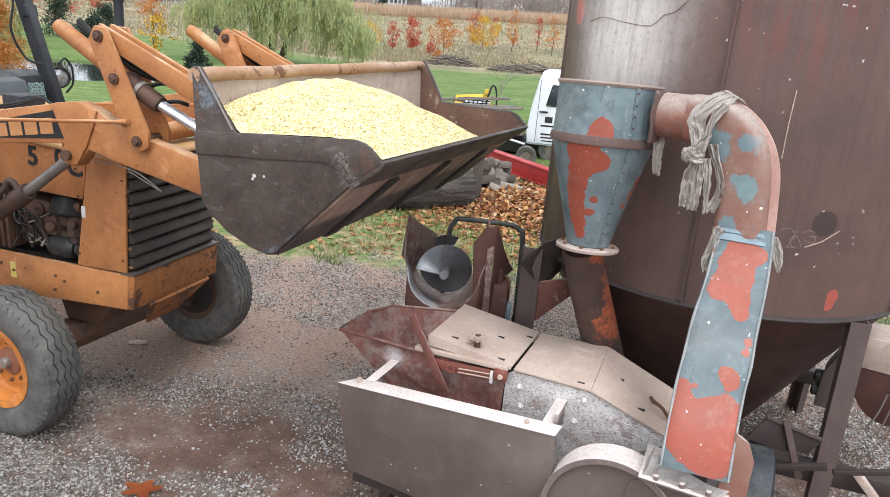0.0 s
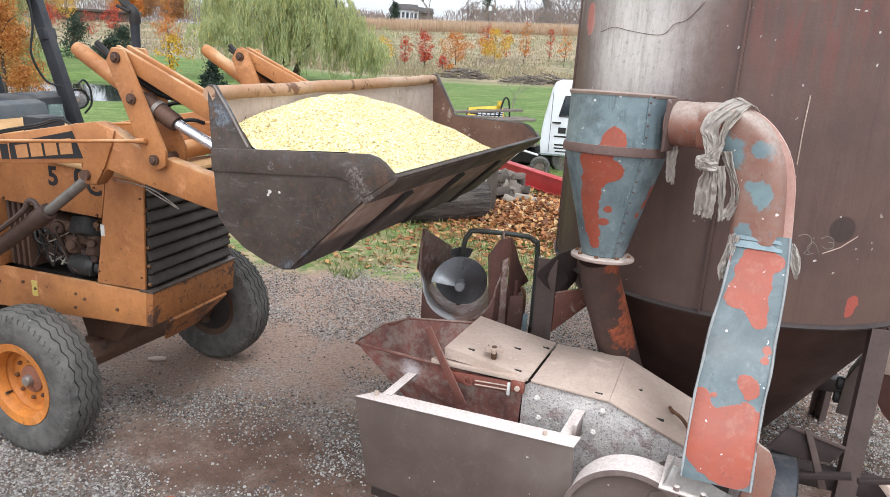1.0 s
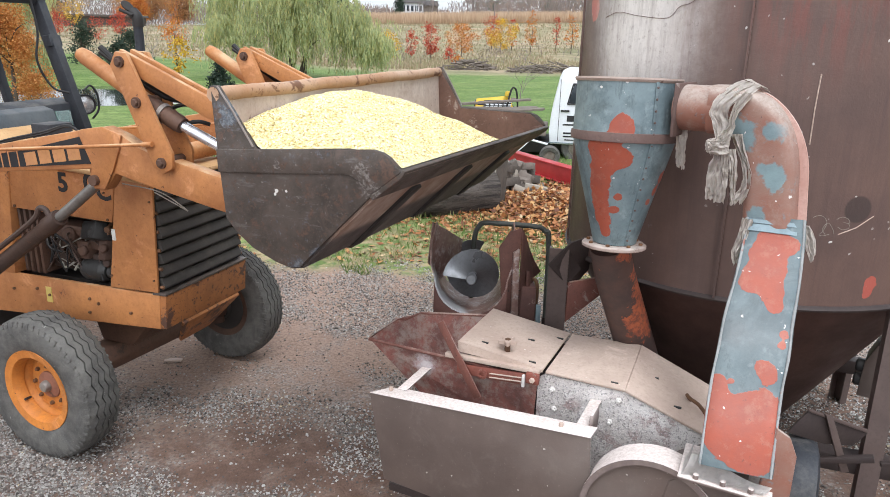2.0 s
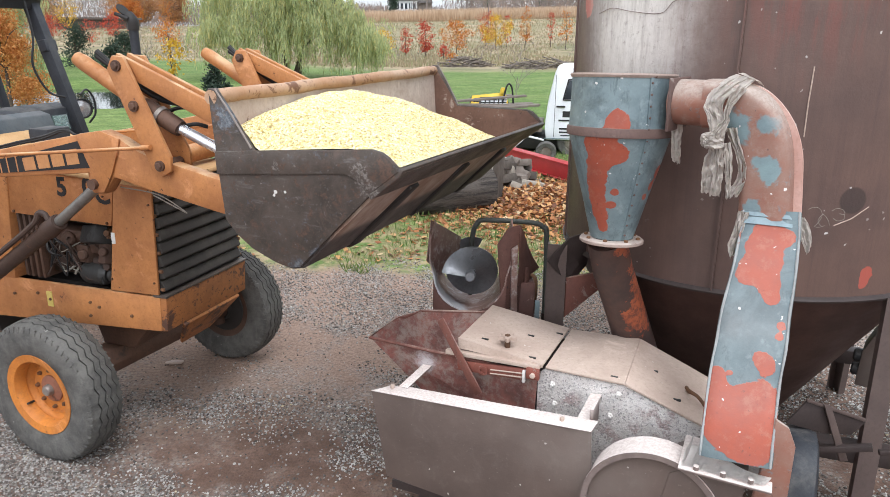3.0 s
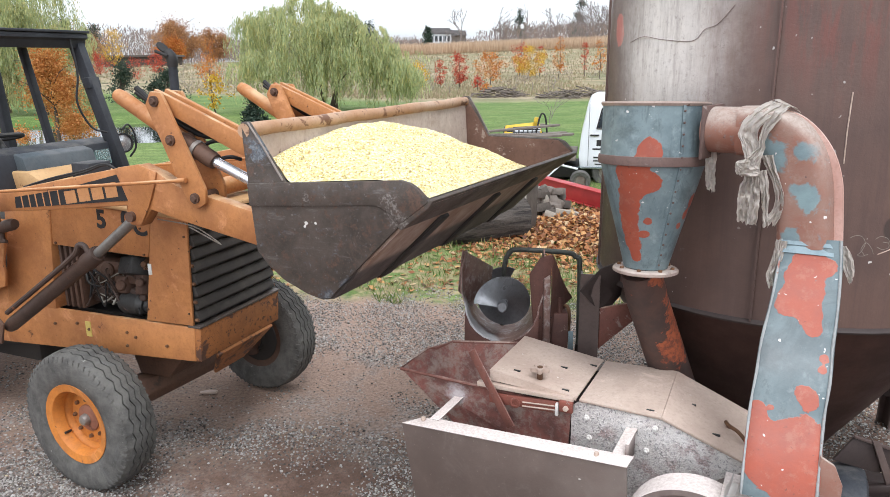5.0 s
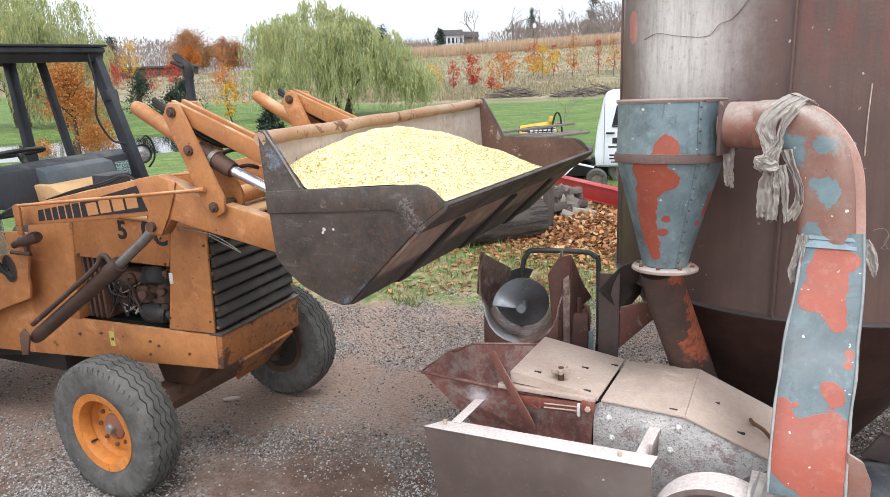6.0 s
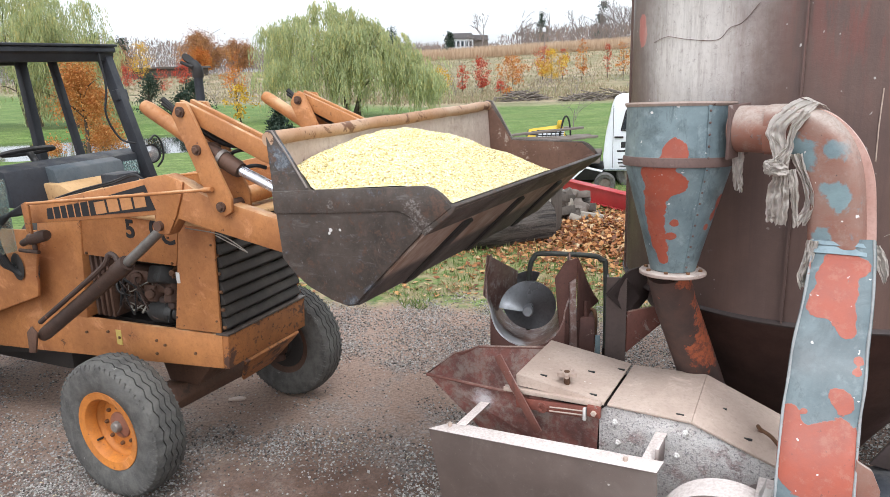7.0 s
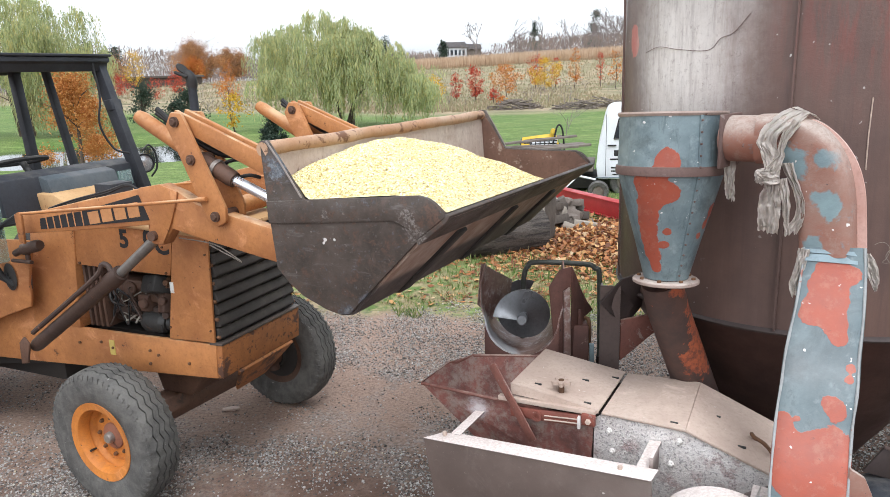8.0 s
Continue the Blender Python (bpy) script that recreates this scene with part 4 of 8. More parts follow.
b = B()
prism(b, [(-0.07, 0.35), (0.06, 0.35), (0.08, 0.41), (0.06, 0.49), (-0.07, 0.49)], -0.56, 0.6, 0.006, pose(-0.05, 0, 0, 0, 0, -4.5))
part("front_axle", b, M_AXLE, loader, "rust-brown front axle beam")
b = B()
prism(b, [(-0.12, 0.5), (0.1, 0.5), (0.2, 0.62), (0.26, 0.74), (-0.2, 0.74)], -0.3, 0.12, 0.008)
part("axle_bolster", b, M_AXLE, loader, "rusty bolster over the front axle")
for x, y in ((-0.1, -0.54), (0.0, 0.57)):
    b = B()
    rod(b, (x, y, 0.3), (x, y, 0.56), 0.045)
    box(b, x - 0.05, x + 0.05, y - 0.05, y + 0.05, 0.36, 0.48, 0.01)
    part("king_pin", b, M_AXLE, loader)
b = B()
rod(b, (-0.14, -0.55, 0.4), (-0.14, 0.5, 0.4), 0.018)
part("tie_rod", b, M_AXLE, loader)

# frame rails, bumper and front sheet metal
for y0, y1, nm in ((-0.425, -0.4, "near"), (0.25, 0.275, "far")):
    b = B()
    prism(b, [(-1.75, 0.57), (-0.97, 0.615), (0.425, 0.705), (0.44, 0.9), (-0.613, 0.882), (-0.95, 0.885), (-0.95, 0.99), (-1.75, 0.98)], y0, y1, 0.005)
    rail = part("frame_rail", b, M_ORANGE, loader)
    if nm == "near":
        for u, z in ((-0.42, 0.815), (-0.33, 0.79), (-0.04, 0.81), (0.02, 0.79), (-0.05, 0.73), (0.24, 0.77), (-0.6, 0.79)):
            b = B()
            disc_at(b, (u, y0 - 0.006, z), (0, -1, 0), 0.0085, 0.012, 6)
            part("bolt", b, M_RUSTY_BOLT, rail)
        b = B()
        box(b, -0.357, -0.317, y0 - 0.004, y0 + 0.002, 0.745, 0.835)
        part("sticker", b, M_STICKER, rail, "faded yellow sticker")
b = B()
prism(b, [(-1.3, 0.64), (0.3, 0.72), (0.3, 0.86), (-1.3, 0.86)], -0.3, 0.15)
part("engine_pan", b, M_GRIME, loader, "black greasy underside of the engine")
b = B()
prism(b, [(0.425, 0.705), (0.465, 0.71), (0.48, 0.898), (0.44, 0.9)], -0.424, 0.274, 0.006)
part("bumper", b, M_ORANGE_RUSTY, loader, "scraped rusty orange bumper plate")
b = B()
prism(b, [(0.40, 0.898), (0.485, 0.9), (0.485, 0.912), (0.4, 0.912)], -0.43, 0.28, 0.003)
part("bumper_ledge", b, M_STEEL, loader)
b = B()
slab(b, [(0.46, -0.3, 0.71), (0.46, 0.2, 0.71), (0.3, 0.1, 0.52), (0.3, -0.16, 0.52)], 0.02, 0.004)
part("skid_plate", b, M_ORANGE_RUSTY, loader, "bent rusty plate under the bumper")

PANEL = [(0.117, 0.902), (0.435, 0.912), (0.463, 1.485), (0.234, 1.515)]
for y0, y1 in ((-0.428, -0.412), (0.262, 0.278)):
    b = B()
    prism(b, PANEL, y0, y1, 0.004)
    panel = part("side_panel", b, M_ORANGE, loader, "flat orange side panel with scuffed paint")
    if y0 < 0:
        b = B()
        box(b, 0.172, 0.196, y0 - 0.003, y0, 1.17, 1.23)
        part("label", b, M_PAPER, panel, "small white label")
        for u, z in ((0.15, 1.42), (0.15, 1.2), (0.14, 0.97), (0.42, 0.98), (0.44, 1.4)):
            b = B()
            disc_at(b, (u, y0 - 0.004, z), (0, -1, 0), 0.006, 0.01, 6)
            part("bolt", b, M_RUSTY_BOLT, panel)
# the ribbed grille
grille = new("grille")
grille.parent = loader
b = B()
prism(b, [(0.40, 0.912), (0.435, 0.912), (0.455, 1.475), (0.4, 1.475)], -0.411, 0.261)
part("grille_core", b, M_GRIME, grille)
for i in range(8):
    z = 0.925 + i * 0.069
    x = 0.437 + 0.02 * i / 8
    b = B()
    prism(b, [(x - 0.02, z), (x + 0.024, z + 0.004), (x + 0.03, z + 0.014), (x + 0.012, z + 0.058), (x - 0.02, z + 0.062)], -0.405, 0.255, 0.003)
    part("grille_rib", b, M_GRILLE, grille)
for y in (-0.408, 0.258):
    for i in range(6):
        b = B()
        disc_at(b, (0.452, y, 0.94 + i * 0.1), (1, 0, 0), 0.01, 0.02, 6)
        part("bolt", b, M_RUSTY_BOLT, grille)

# hood, cowl and engine bay
b = B()
prism(b, [(-0.53, 1.273), (0.172, 1.262), (0.186, 1.31), (0.222, 1.5), (-0.5, 1.53)], -0.422, -0.408, 0.004)
hoodside = part("hood_side", b, M_ORANGE, loader, "orange hood side with black painted digits")
for text, u, z in (("5", -0.128, 1.444), ("0", 0.052, 1.455), ("C", 0.142, 1.425)):
    words(text, 0.142, Matrix.Translation((u, -0.4235, z)) @ pose(0, 0, 0, 90), M_BLACKPAINT, hoodside, "character")
for u, z in ((-0.5, 1.285), (0.15, 1.275), (-0.49, 1.5)):
    b = B()
    disc_at(b, (u, -0.426, z), (0, -1, 0), 0.008, 0.01, 6)
    part("bolt", b, M_RUSTY_BOLT, hoodside)
b = B()
prism(b, [(-0.62, 1.3), (0.21, 1.3), (0.21, 1.5), (-0.6, 1.53)], 0.258, 0.272, 0.004)
part("hood_side", b, M_ORANGE, loader)
b = B()
prism(b, [(-0.66, 1.545), (0.46, 1.48), (0.455, 1.505), (-0.66, 1.575)], -0.43, 0.28, 0.01)
part("hood_top", b, M_HOODTOP, loader, "sun-faded orange hood top")
b = B()
prism(b, [(-0.95, 1.56), (-0.62, 1.555), (-0.62, 1.6), (-0.75, 1.66), (-0.95, 1.66)], -0.34, 0.2, 0.01)
part("cowl_top", b, M_HOODTOP, loader, "faded tan cowl in front of the dash")
b = B()
box(b, -0.6, -0.46, -0.17, -0.01, 1.57, 1.7, 0.006)
part("air_box", b, M_BLACK, loader, "small black box on the hood")
b = B()
prism(b, [(-0.98, 0.88), (-0.575, 0.88), (-0.535, 1.26), (-0.5, 1.5), (-0.51, 1.53), (-0.86, 1.53)], -0.43, 0.27, 0.008)
part("cowl", b, M_ORANGE, loader, "orange cowl with worn patches")
for i in range(4):
    b = B()
    box(b, -0.52 + i * 0.042, -0.5 + i * 0.042, -0.4, -0.1, 0.9, 1.27, 0.004)
    part("radiator_fin", b, M_AXLE, loader)
engine = new("engine")
engine.parent = loader
b = B()
box(b, -0.45, 0.1, -0.22, 0.16, 0.86, 1.2, 0.02)
box(b, -0.4, 0.06, -0.2, 0.12, 1.19, 1.29, 0.03)
part("engine_block", b, M_GRIME, engine, "black oily engine block")
for k, (u, y, z, du, dy, dz, mt) in enumerate(((-0.02, -0.33, 1.17, 0.11, 0.06, 0.05, M_ALT), (0.06, -0.34, 1.09, 0.04, 0.05, 0.07, M_AXLE), (-0.12, -0.3, 1.05, 0.05, 0.06, 0.05, M_AXLE), (0.02, -0.3, 1.0, 0.09, 0.05, 0.04, M_GREASY), (-0.24, -0.28, 1.12, 0.08, 0.06, 0.07, M_AXLE), (-0.32, -0.27, 0.98, 0.07, 0.05, 0.06, M_GREASY), (0.09, -0.33, 1.2, 0.03, 0.04, 0.03, M_RUSTY_BOLT))):
    b = B()
    box(b, -du, du, -dy, dy, -dz, dz, 0.014, pose(u, y, z, 6 * k - 20, 4 * k - 12, 9 * k - 25))
    disc_at(b, (u + 0.3 * du, y - dy - 0.01, z + 0.2 * dz), (0.2, -1, 0.1), min(du, dz) * 0.6, 0.03, 14)
    part("engine_fitting", b, mt, engine, "rusty oily engine fitting")
b = B()
for i in range(4):
    rod(b, (-0.36 + i * 0.12, -0.2, 1.16), (-0.36 + i * 0.12, -0.3, 1.14), 0.03)
tube(b, smoothed([(-0.42, -0.3, 1.14), (-0.1, -0.3, 1.14), (0.05, -0.31, 1.15), (0.1, -0.28, 1.05)]), 0.036, 12)
part("manifold", b, M_AXLE, engine, "rusty exhaust manifold")
b = B()
tube(b, [(-0.14, -0.33, 0.95), (-0.11, -0.33, 0.95), (0.0, -0.33, 0.95), (0.03, -0.33, 0.95)], [0.05, 0.065, 0.065, 0.045], 20)
disc_at(b, (0.055, -0.33, 0.95), (1, 0, 0), 0.04, 0.03, 18)
part("alternator", b, M_ALT, engine, "dull grey alternator")
b = B()
box(b, -0.1, 0.02, -0.34, -0.24, 1.06, 1.13, 0.015)
part("fuel_pump", b, M_AXLE, engine)
b = B()
rod(b, (0.05, -0.32, 1.0), (0.05, -0.32, 1.14), 0.03)
part("oil_filter", b, M_AXLE, engine)
rw = random.Random(4)
for i in range(15):
    p = [(-0.46 + rw.uniform(0, 0.1), -0.33, 0.98 + rw.uniform(-0.06, 0.1))]
    for j in range(4):
        p.append((p[-1][0] + rw.uniform(0.03, 0.15), -0.37 + rw.uniform(-0.03, 0.05), 0.99 + rw.uniform(-0.08, 0.16)))
    b = B()
    tube(b, smoothed(p, 6), 0.0035 if i % 3 else 0.006, 6)
    part("wire", b, M_WIRE if i % 5 == 1 else (M_HOSE if i % 2 else M_GREASY), engine)
# rear side plate with its hose hole, and the step plate behind
b = B()
ring = [(-1.5, 0.79), (-0.85, 1.015), (-0.83, 1.1), (-0.835, 1.15), (-0.765, 1.37), (-0.78, 1.42), (-1.5, 1.4)]
prism(b, ring, -0.52, -0.5, 0.006)
plate = part("fender_plate", b, M_ORANGE, loader, "orange side plate with an oval hose hole")
b = B()
lathe(b, [(0.0, 0.0), (0.05, 0.0), (0.062, 0.006), (0.05, 0.01), (0, 0.006)], 24, Matrix.Translation((-0.972, -0.523, 1.19)) @ pose(0, 0, 0, 90) @ Matrix.Diagonal((0.9, 1.35, 1, 1)))
part("hose_hole", b, M_GRIME, plate, "dark oval hole")
b = B()
prism(b, [(-1.6, 0.5), (-0.9, 0.6), (-0.9, 0.98), (-1.6, 0.98)], -0.38, 0.24)
part("gearbox", b, M_GRIME, loader, "dark greasy transmission housing")
for i in range(4):
    b = B()
    tube(b, smoothed([(-0.95 - 0.012 * i, -0.53, 1.14 + 0.02 * i), (-0.99 - 0.018 * i, -0.56, 1.2), (-1.0 - 0.012 * i, -0.6, 1.36), (-0.9 + 0.01 * i, -0.62, 1.5), (-0.72, -0.6, 1.545 + 0.012 * i)], 8), 0.014, 10)
    part("hose", b, M_HOSE, loader, "black hydraulic hose")

# pipe fittings behind the arm's pivot
b = B()
tube(b, [(-0.84, -0.56, 1.35), (-0.78, -0.56, 1.375), (-0.76, -0.56, 1.38), (-0.64, -0.56, 1.41), (-0.62, -0.56, 1.415)], [0.02, 0.02, 0.034, 0.034, 0.026], 14)
rod(b, (-0.74, -0.56, 1.3), (-0.74, -0.56, 1.4), 0.014)
rod(b, (-0.86, -0.57, 1.31), (-0.7, -0.57, 1.31), 0.011)
part("pipe_fitting", b, M_GREASY, loader, "greasy brown hydraulic fittings")
for k in range(2):
    b = B()
    tube(b, smoothed([(-0.5, -0.56, 1.61 + 0.016 * k), (-0.3, -0.56, 1.67 + 0.01 * k), (-0.05, -0.56, 1.725 + 0.01 * k), (0.1, -0.56, 1.77 + 0.006 * k), (0.17, -0.55, 1.75)], 6), 0.006, 8)
    part("hose", b, M_HOSE, loader, "thin black line over the hood")

# dash, cab frame and lamps
cab = new("cab_frame")
cab.parent = loader
b = B()
prism(b, [(-1.08, 1.55), (-0.86, 1.55), (-0.9, 1.755), (-1.02, 1.785)], -0.56, 0.44, 0.01)
dash = part("dash", b, M_BLACK, cab, "dusty black dash panel")
b = B()
prism(b, [(-0.99, 1.6), (-0.78, 1.6), (-0.83, 1.735), (-0.95, 1.765)], -0.3, 0.2, 0.008)
part("heater_box", b, M_DASHGREY, cab, "sloping dark grey box before the dash")
b = B()
slab(b, [(-0.852, 0.25, 1.62), (-0.852, 0.36, 1.62), (-0.87, 0.36, 1.715), (-0.87, 0.25, 1.715)], 0.01)
part("lower_pane", b, M_GLASS, cab, "small greenish window pane").visible_shadow = False
b = B()
slab(b, [(-0.9, -0.7, 1.3), (-0.9, -0.56, 1.3), (-0.9, -0.56, 1.72), (-0.9, -0.7, 1.72)], 0.008)
part("side_pane", b, M_GLASS, cab, "dusty glass pane").visible_shadow = False


def beam(bm, a, c, wy, wx):
    """A square tube from a to c."""
    a, c = Vector(a), Vector(c)
    d = (c - a).normalized()
    s = Vector((0, 1, 0))
    s = (s - d * s.dot(d)).normalized()
    f = d.cross(s)
    vs = [bm.verts.new(p + s * i * wy / 2 + f * j * wx / 2) for p in (a, c) for i, j in ((-1, -1), (1, -1), (1, 1), (-1, 1))]
    fs = [bm.faces.new([vs[i] for i in q]) for q in ((3, 2, 1, 0), (4, 5, 6, 7), (0, 1, 5, 4), (1, 2, 6, 5), (2, 3, 7, 6), (3, 0, 4, 7))]
    bmesh.ops.recalc_face_normals(bm, faces=fs)
    bmesh.ops.bevel(bm, geom=list({e for q in fs for e in q.edges}), offset=min(wy, wx) * 0.14, segments=2, affect="EDGES", profile=0.5)
    return bm


for nm, a, c, wy, wx in (("front_post", (-0.825, 0.42, 1.56), (-1.112, 0.42, 2.42), 0.06, 0.088), ("front_post", (-0.84, -0.76, 1.3), (-1.11, -0.76, 2.42), 0.085, 0.1),
                         ("roof_bar", (-1.09, -0.78, 2.42), (-1.09, 0.46, 2.42), 0.1, 0.1), ("rear_post", (-1.75, 0.35, 1.2), (-1.86, 0.35, 2.42), 0.062, 0.062),
                         ("rear_post", (-1.29, 0.35, 1.3), (-1.54, 0.35, 2.42), 0.045, 0.045), ("roof_side", (-1.1, 0.42, 2.42), (-2.0, 0.42, 2.42), 0.08, 0.07),
                         ("roof_side", (-1.1, -0.72, 2.42), (-2.0, -0.72, 2.42), 0.08, 0.07), ("roof_bar", (-1.95, -0.76, 2.42), (-1.95, 0.46, 2.42), 0.09, 0.09)):
    b = B()
    if nm == "roof_bar":
        prism(b, [(a[0] - 0.05, 2.455), (a[0] + 0.055, 2.455), (a[0] + 0.06, 2.425), (a[0] + 0.035, 2.415), (a[0] + 0.02, 2.365), (a[0] - 0.05, 2.365)], a[1], c[1], 0.006)
    else:
        beam(b, a, c, wy, wx)
    part(nm, b, M_BLACK, cab, "faded black square steel tube")
b = B()
box(b, -1.98, -1.022, -0.79, 0.47, 2.457, 2.474, 0.005)
part("roof", b, M_BLACK, cab, "dark sheet metal cab roof")
b = B()
prism(b, [(-1.02, 2.1), (-0.97, 2.11), (-0.985, 2.18), (-1.05, 2.17)], 0.375, 0.465, 0.006)
part("post_collar", b, M_BLACK, cab)
b = B()
tube(b, smoothed([(-1.05, 0.33, 2.42), (-1.0, 0.31, 2.2), (-0.99, 0.27, 2.02), (-0.95, 0.32, 1.86), (-0.88, 0.38, 1.82)], 8), 0.007, 8)
part("cable", b, M_HOSE, cab, "hanging black cable")
b = B()
tube(b, [Vector((-1.16, -0.2, 1.83)) + Vector((0.06 * math.sin(2 * math.pi * i / 24), 0.17 * math.cos(2 * math.pi * i / 24), 0.06 * math.sin(2 * math.pi * i / 24) * 0.3)) for i in range(25)], 0.014, 8)
rod(b, (-1.16, -0.2, 1.83), (-1.05, -0.2, 1.7), 0.02)
part("steering_wheel", b, M_HOSE, cab, "thin black steering wheel")
b = B()
box(b, -1.85, -1.4, -0.45, 0.05, 1.05, 1.2, 0.04)
box(b, -1.9, -1.8, -0.45, 0.05, 1.15, 1.5, 0.04)
part("seat", b, M_HOSE, cab, "black operator seat")
for at in ((-0.905, 0.52, 1.735), (-0.95, -0.7, 1.71)):
    m = Matrix.Translation(at) @ pose(0, 0, 0, 0, 90, -28) @ Matrix.Scale(0.86, 4)
    lampo = new("head_lamp")
    lampo.parent = cab
    b = B()
    lathe(b, [(0, -0.07), (0.04, -0.065), (0.07, -0.03), (0.078, 0.0), (0.078, 0.018), (0.068, 0.018), (0.064, 0.0), (0, -0.01)], 28, m)
    part("lamp_body", b, M_HOSE, lampo, "black round lamp housing")
    b = B()
    lathe(b, [(0, 0.016), (0.04, 0.012), (0.066, 0.002), (0.066, -0.004), (0, -0.004)], 28, m)
    part("lens", b, M_LENS, lampo, "bright clear lamp lens")
    b = B()
    tube(b, smoothed([Vector(at) + Vector(q) for q in ((0, 0.0, 0.09), (0, 0.06, 0.12), (0.01, 0.1, 0.06), (0.01, 0.1, -0.04), (0, 0.05, -0.1))], 6), 0.007, 8)
    part("lamp_bracket", b, M_HOSE, lampo)
b = B()
lathe(b, [(0, -0.04), (0.055, -0.03), (0.065, 0.0), (0.06, 0.02), (0, 0.02)], 20, Matrix.Translation((-1.2, -0.42, 2.34)) @ pose(0, 0, 0, 0, 90, 0))
part("work_lamp", b, M_HOSE, cab, "small black lamp under the roof")

# exhaust stack
b = B()
tube(b, [(-0.1, 0.2, 1.5), (-0.1, 0.2, 2.26)], 0.026, 18)
stack = part("exhaust_pipe", b, M_BLACK, loader, "sooty black exhaust stack with an open rain cap")
b = B()
tube(b, smoothed([(-0.1, 0.2, 2.24), (-0.1, 0.2, 2.29), (-0.13, 0.2, 2.32)], 4), 0.032, 16, cap=False)
disc_at(b, (-0.16, 0.2, 2.35), (0.75, 0, 0.6), 0.04, 0.008, 16)
rod(b, (-0.1, 0.17, 2.3), (-0.19, 0.17, 2.33), 0.01)
part("rain_cap", b, M_GRIME, stack)

# loader arms, links and cylinders, one set a side
ARM = [(-0.66, 1.495), (-0.645, 1.59), (-0.45, 1.633), (0.036, 1.728), (0.322, 1.783), (0.43, 1.8), (0.535, 1.765), (0.64, 1.71), (1.0, 1.63), (1.38, 1.56), (1.4, 1.44), (1.3, 1.42), (1.0, 1.475), (0.62, 1.55), (0.47, 1.585), (0.4, 1.5), (0.33, 1.5), (0.31, 1.56), (0.325, 1.596), (-0.15, 1.544)]
LINK = [(0.545, 2.08), (0.58, 2.138), (0.64, 2.135), (0.668, 2.08), (0.84, 1.71), (0.835, 1.645), (0.785, 1.617), (0.735, 1.645), (0.7, 1.72)]
BAR = [(0.555, 2.08), (0.58, 2.148), (1.0, 1.975), (1.42, 1.815), (1.4, 1.735), (1.0, 1.88)]
for s, y in ((-1, ARM_N), (1, ARM_F)):
    du = -0.06 if s > 0 else 0.0
    arm = new("lift_arm")
    arm.parent = loader
    b = B()
    prism(b, ARM, y - 0.035, y + 0.035, 0.008)
    part("arm_beam", b, M_ORANGE, arm, "welded orange box-section loader arm")
    b = B()
    prism(b, [(0.288, 1.752), (0.3, 1.781), (0.43, 1.802), (0.538, 1.77), (0.515, 1.7), (0.468, 1.6), (0.41, 1.51), (0.34, 1.51), (0.345, 1.62)], y - 0.048, y - 0.036 if s < 0 else y + 0.048, 0.004)
    part("gusset", b, M_ORANGE, arm)
    if s < 0:
        yo = y - 0.0375
        b = B()
        prism(b, [(-0.45, 1.592), (-0.123, 1.647), (0.284, 1.746), (0.338, 1.623), (-0.117, 1.571), (-0.456, 1.533)], yo - 0.0015, yo)
        decal = part("decal", b, M_BLACKPAINT, arm, "black brand panel on the arm")
        for u in (-0.4, -0.345, -0.295, -0.24, -0.19, -0.128):
            z = 1.593 + (u + 0.45) * 0.168
            b = B()
            prism(b, [(u, z - 0.064 - 0.012 * (u + 0.4) / 0.27), (u + 0.007, z - 0.063 - 0.012 * (u + 0.4) / 0.27), (u + 0.002, z + 0.004), (u - 0.005, z + 0.003)], yo - 0.003, yo - 0.0015)
            part("stripe", b, M_STRIPE, decal)
        for i in range(4):
            u = -0.082 + i * 0.093
            z = 1.58 + (u + 0.082) * 0.165
            b = B()
            prism(b, [(u + 0.004, z), (u + 0.08, z + 0.012), (u + 0.072, z + 0.075 + 0.003 * i), (u - 0.004, z + 0.062 + 0.003 * i)], yo - 0.003, yo - 0.0015, 0.0)
            part("brand_block", b, M_STRIPE, decal, "orange block of a brand mark")
    for yy in ((y - 0.075, y - 0.055), (y + 0.055, y + 0.075)):
        b = B()
        prism(b, LINK, yy[0], yy[1], 0.006, Matrix.Translation((du, 0, 0)))
        part("bell_crank", b, M_ORANGE, arm, "slim orange bell crank plate")
    b = B()
    prism(b, BAR, y - 0.045, y - 0.02, 0.005, Matrix.Translation((du, 0, 0)))
    prism(b, BAR, y + 0.02, y + 0.045, 0.005, Matrix.Translation((du, 0, 0)))
    part("tilt_link", b, M_ORANGE, arm, "orange flat tilt link")
    for u, z in ((0.605 + du, 2.095), (0.676 + du, 1.925), (0.782 + du, 1.668)):
        b = B()
        rod(b, (u, y - 0.086, z), (u, y + 0.086, z), 0.024, 18)
        disc_at(b, (u, y - 0.088, z), (0, -1, 0), 0.017, 0.016, 6)
        part("pin", b, M_AXLE, arm)
    # tilt cylinder
    b = B()
    tube(b, [(0.31 + du, y, 2.12), (0.34 + du, y, 2.104), (0.62 + du, y, 1.945), (0.8 + du, y, 1.85), (0.83 + du, y, 1.836)], [0.03, 0.036, 0.036, 0.036, 0.034], 18)
    cyl = part("tilt_cylinder", b, M_ORANGE, arm, "worn orange and grey hydraulic cylinder")
    b = B()
    tube(b, [(0.66 + du, y, 1.922), (0.68 + du, y, 1.912), (0.83 + du, y, 1.836), (0.85 + du, y, 1.826)], [0.037, 0.04, 0.04, 0.036], 18)
    part("gland", b, M_AXLE, cyl, "grimy brown cylinder head")
    b = B()
    tube(b, [(0.742 + du, y, 1.88), (0.76 + du, y, 1.871)], 0.046, 18)
    part("clamp", b, M_HUB, cyl)
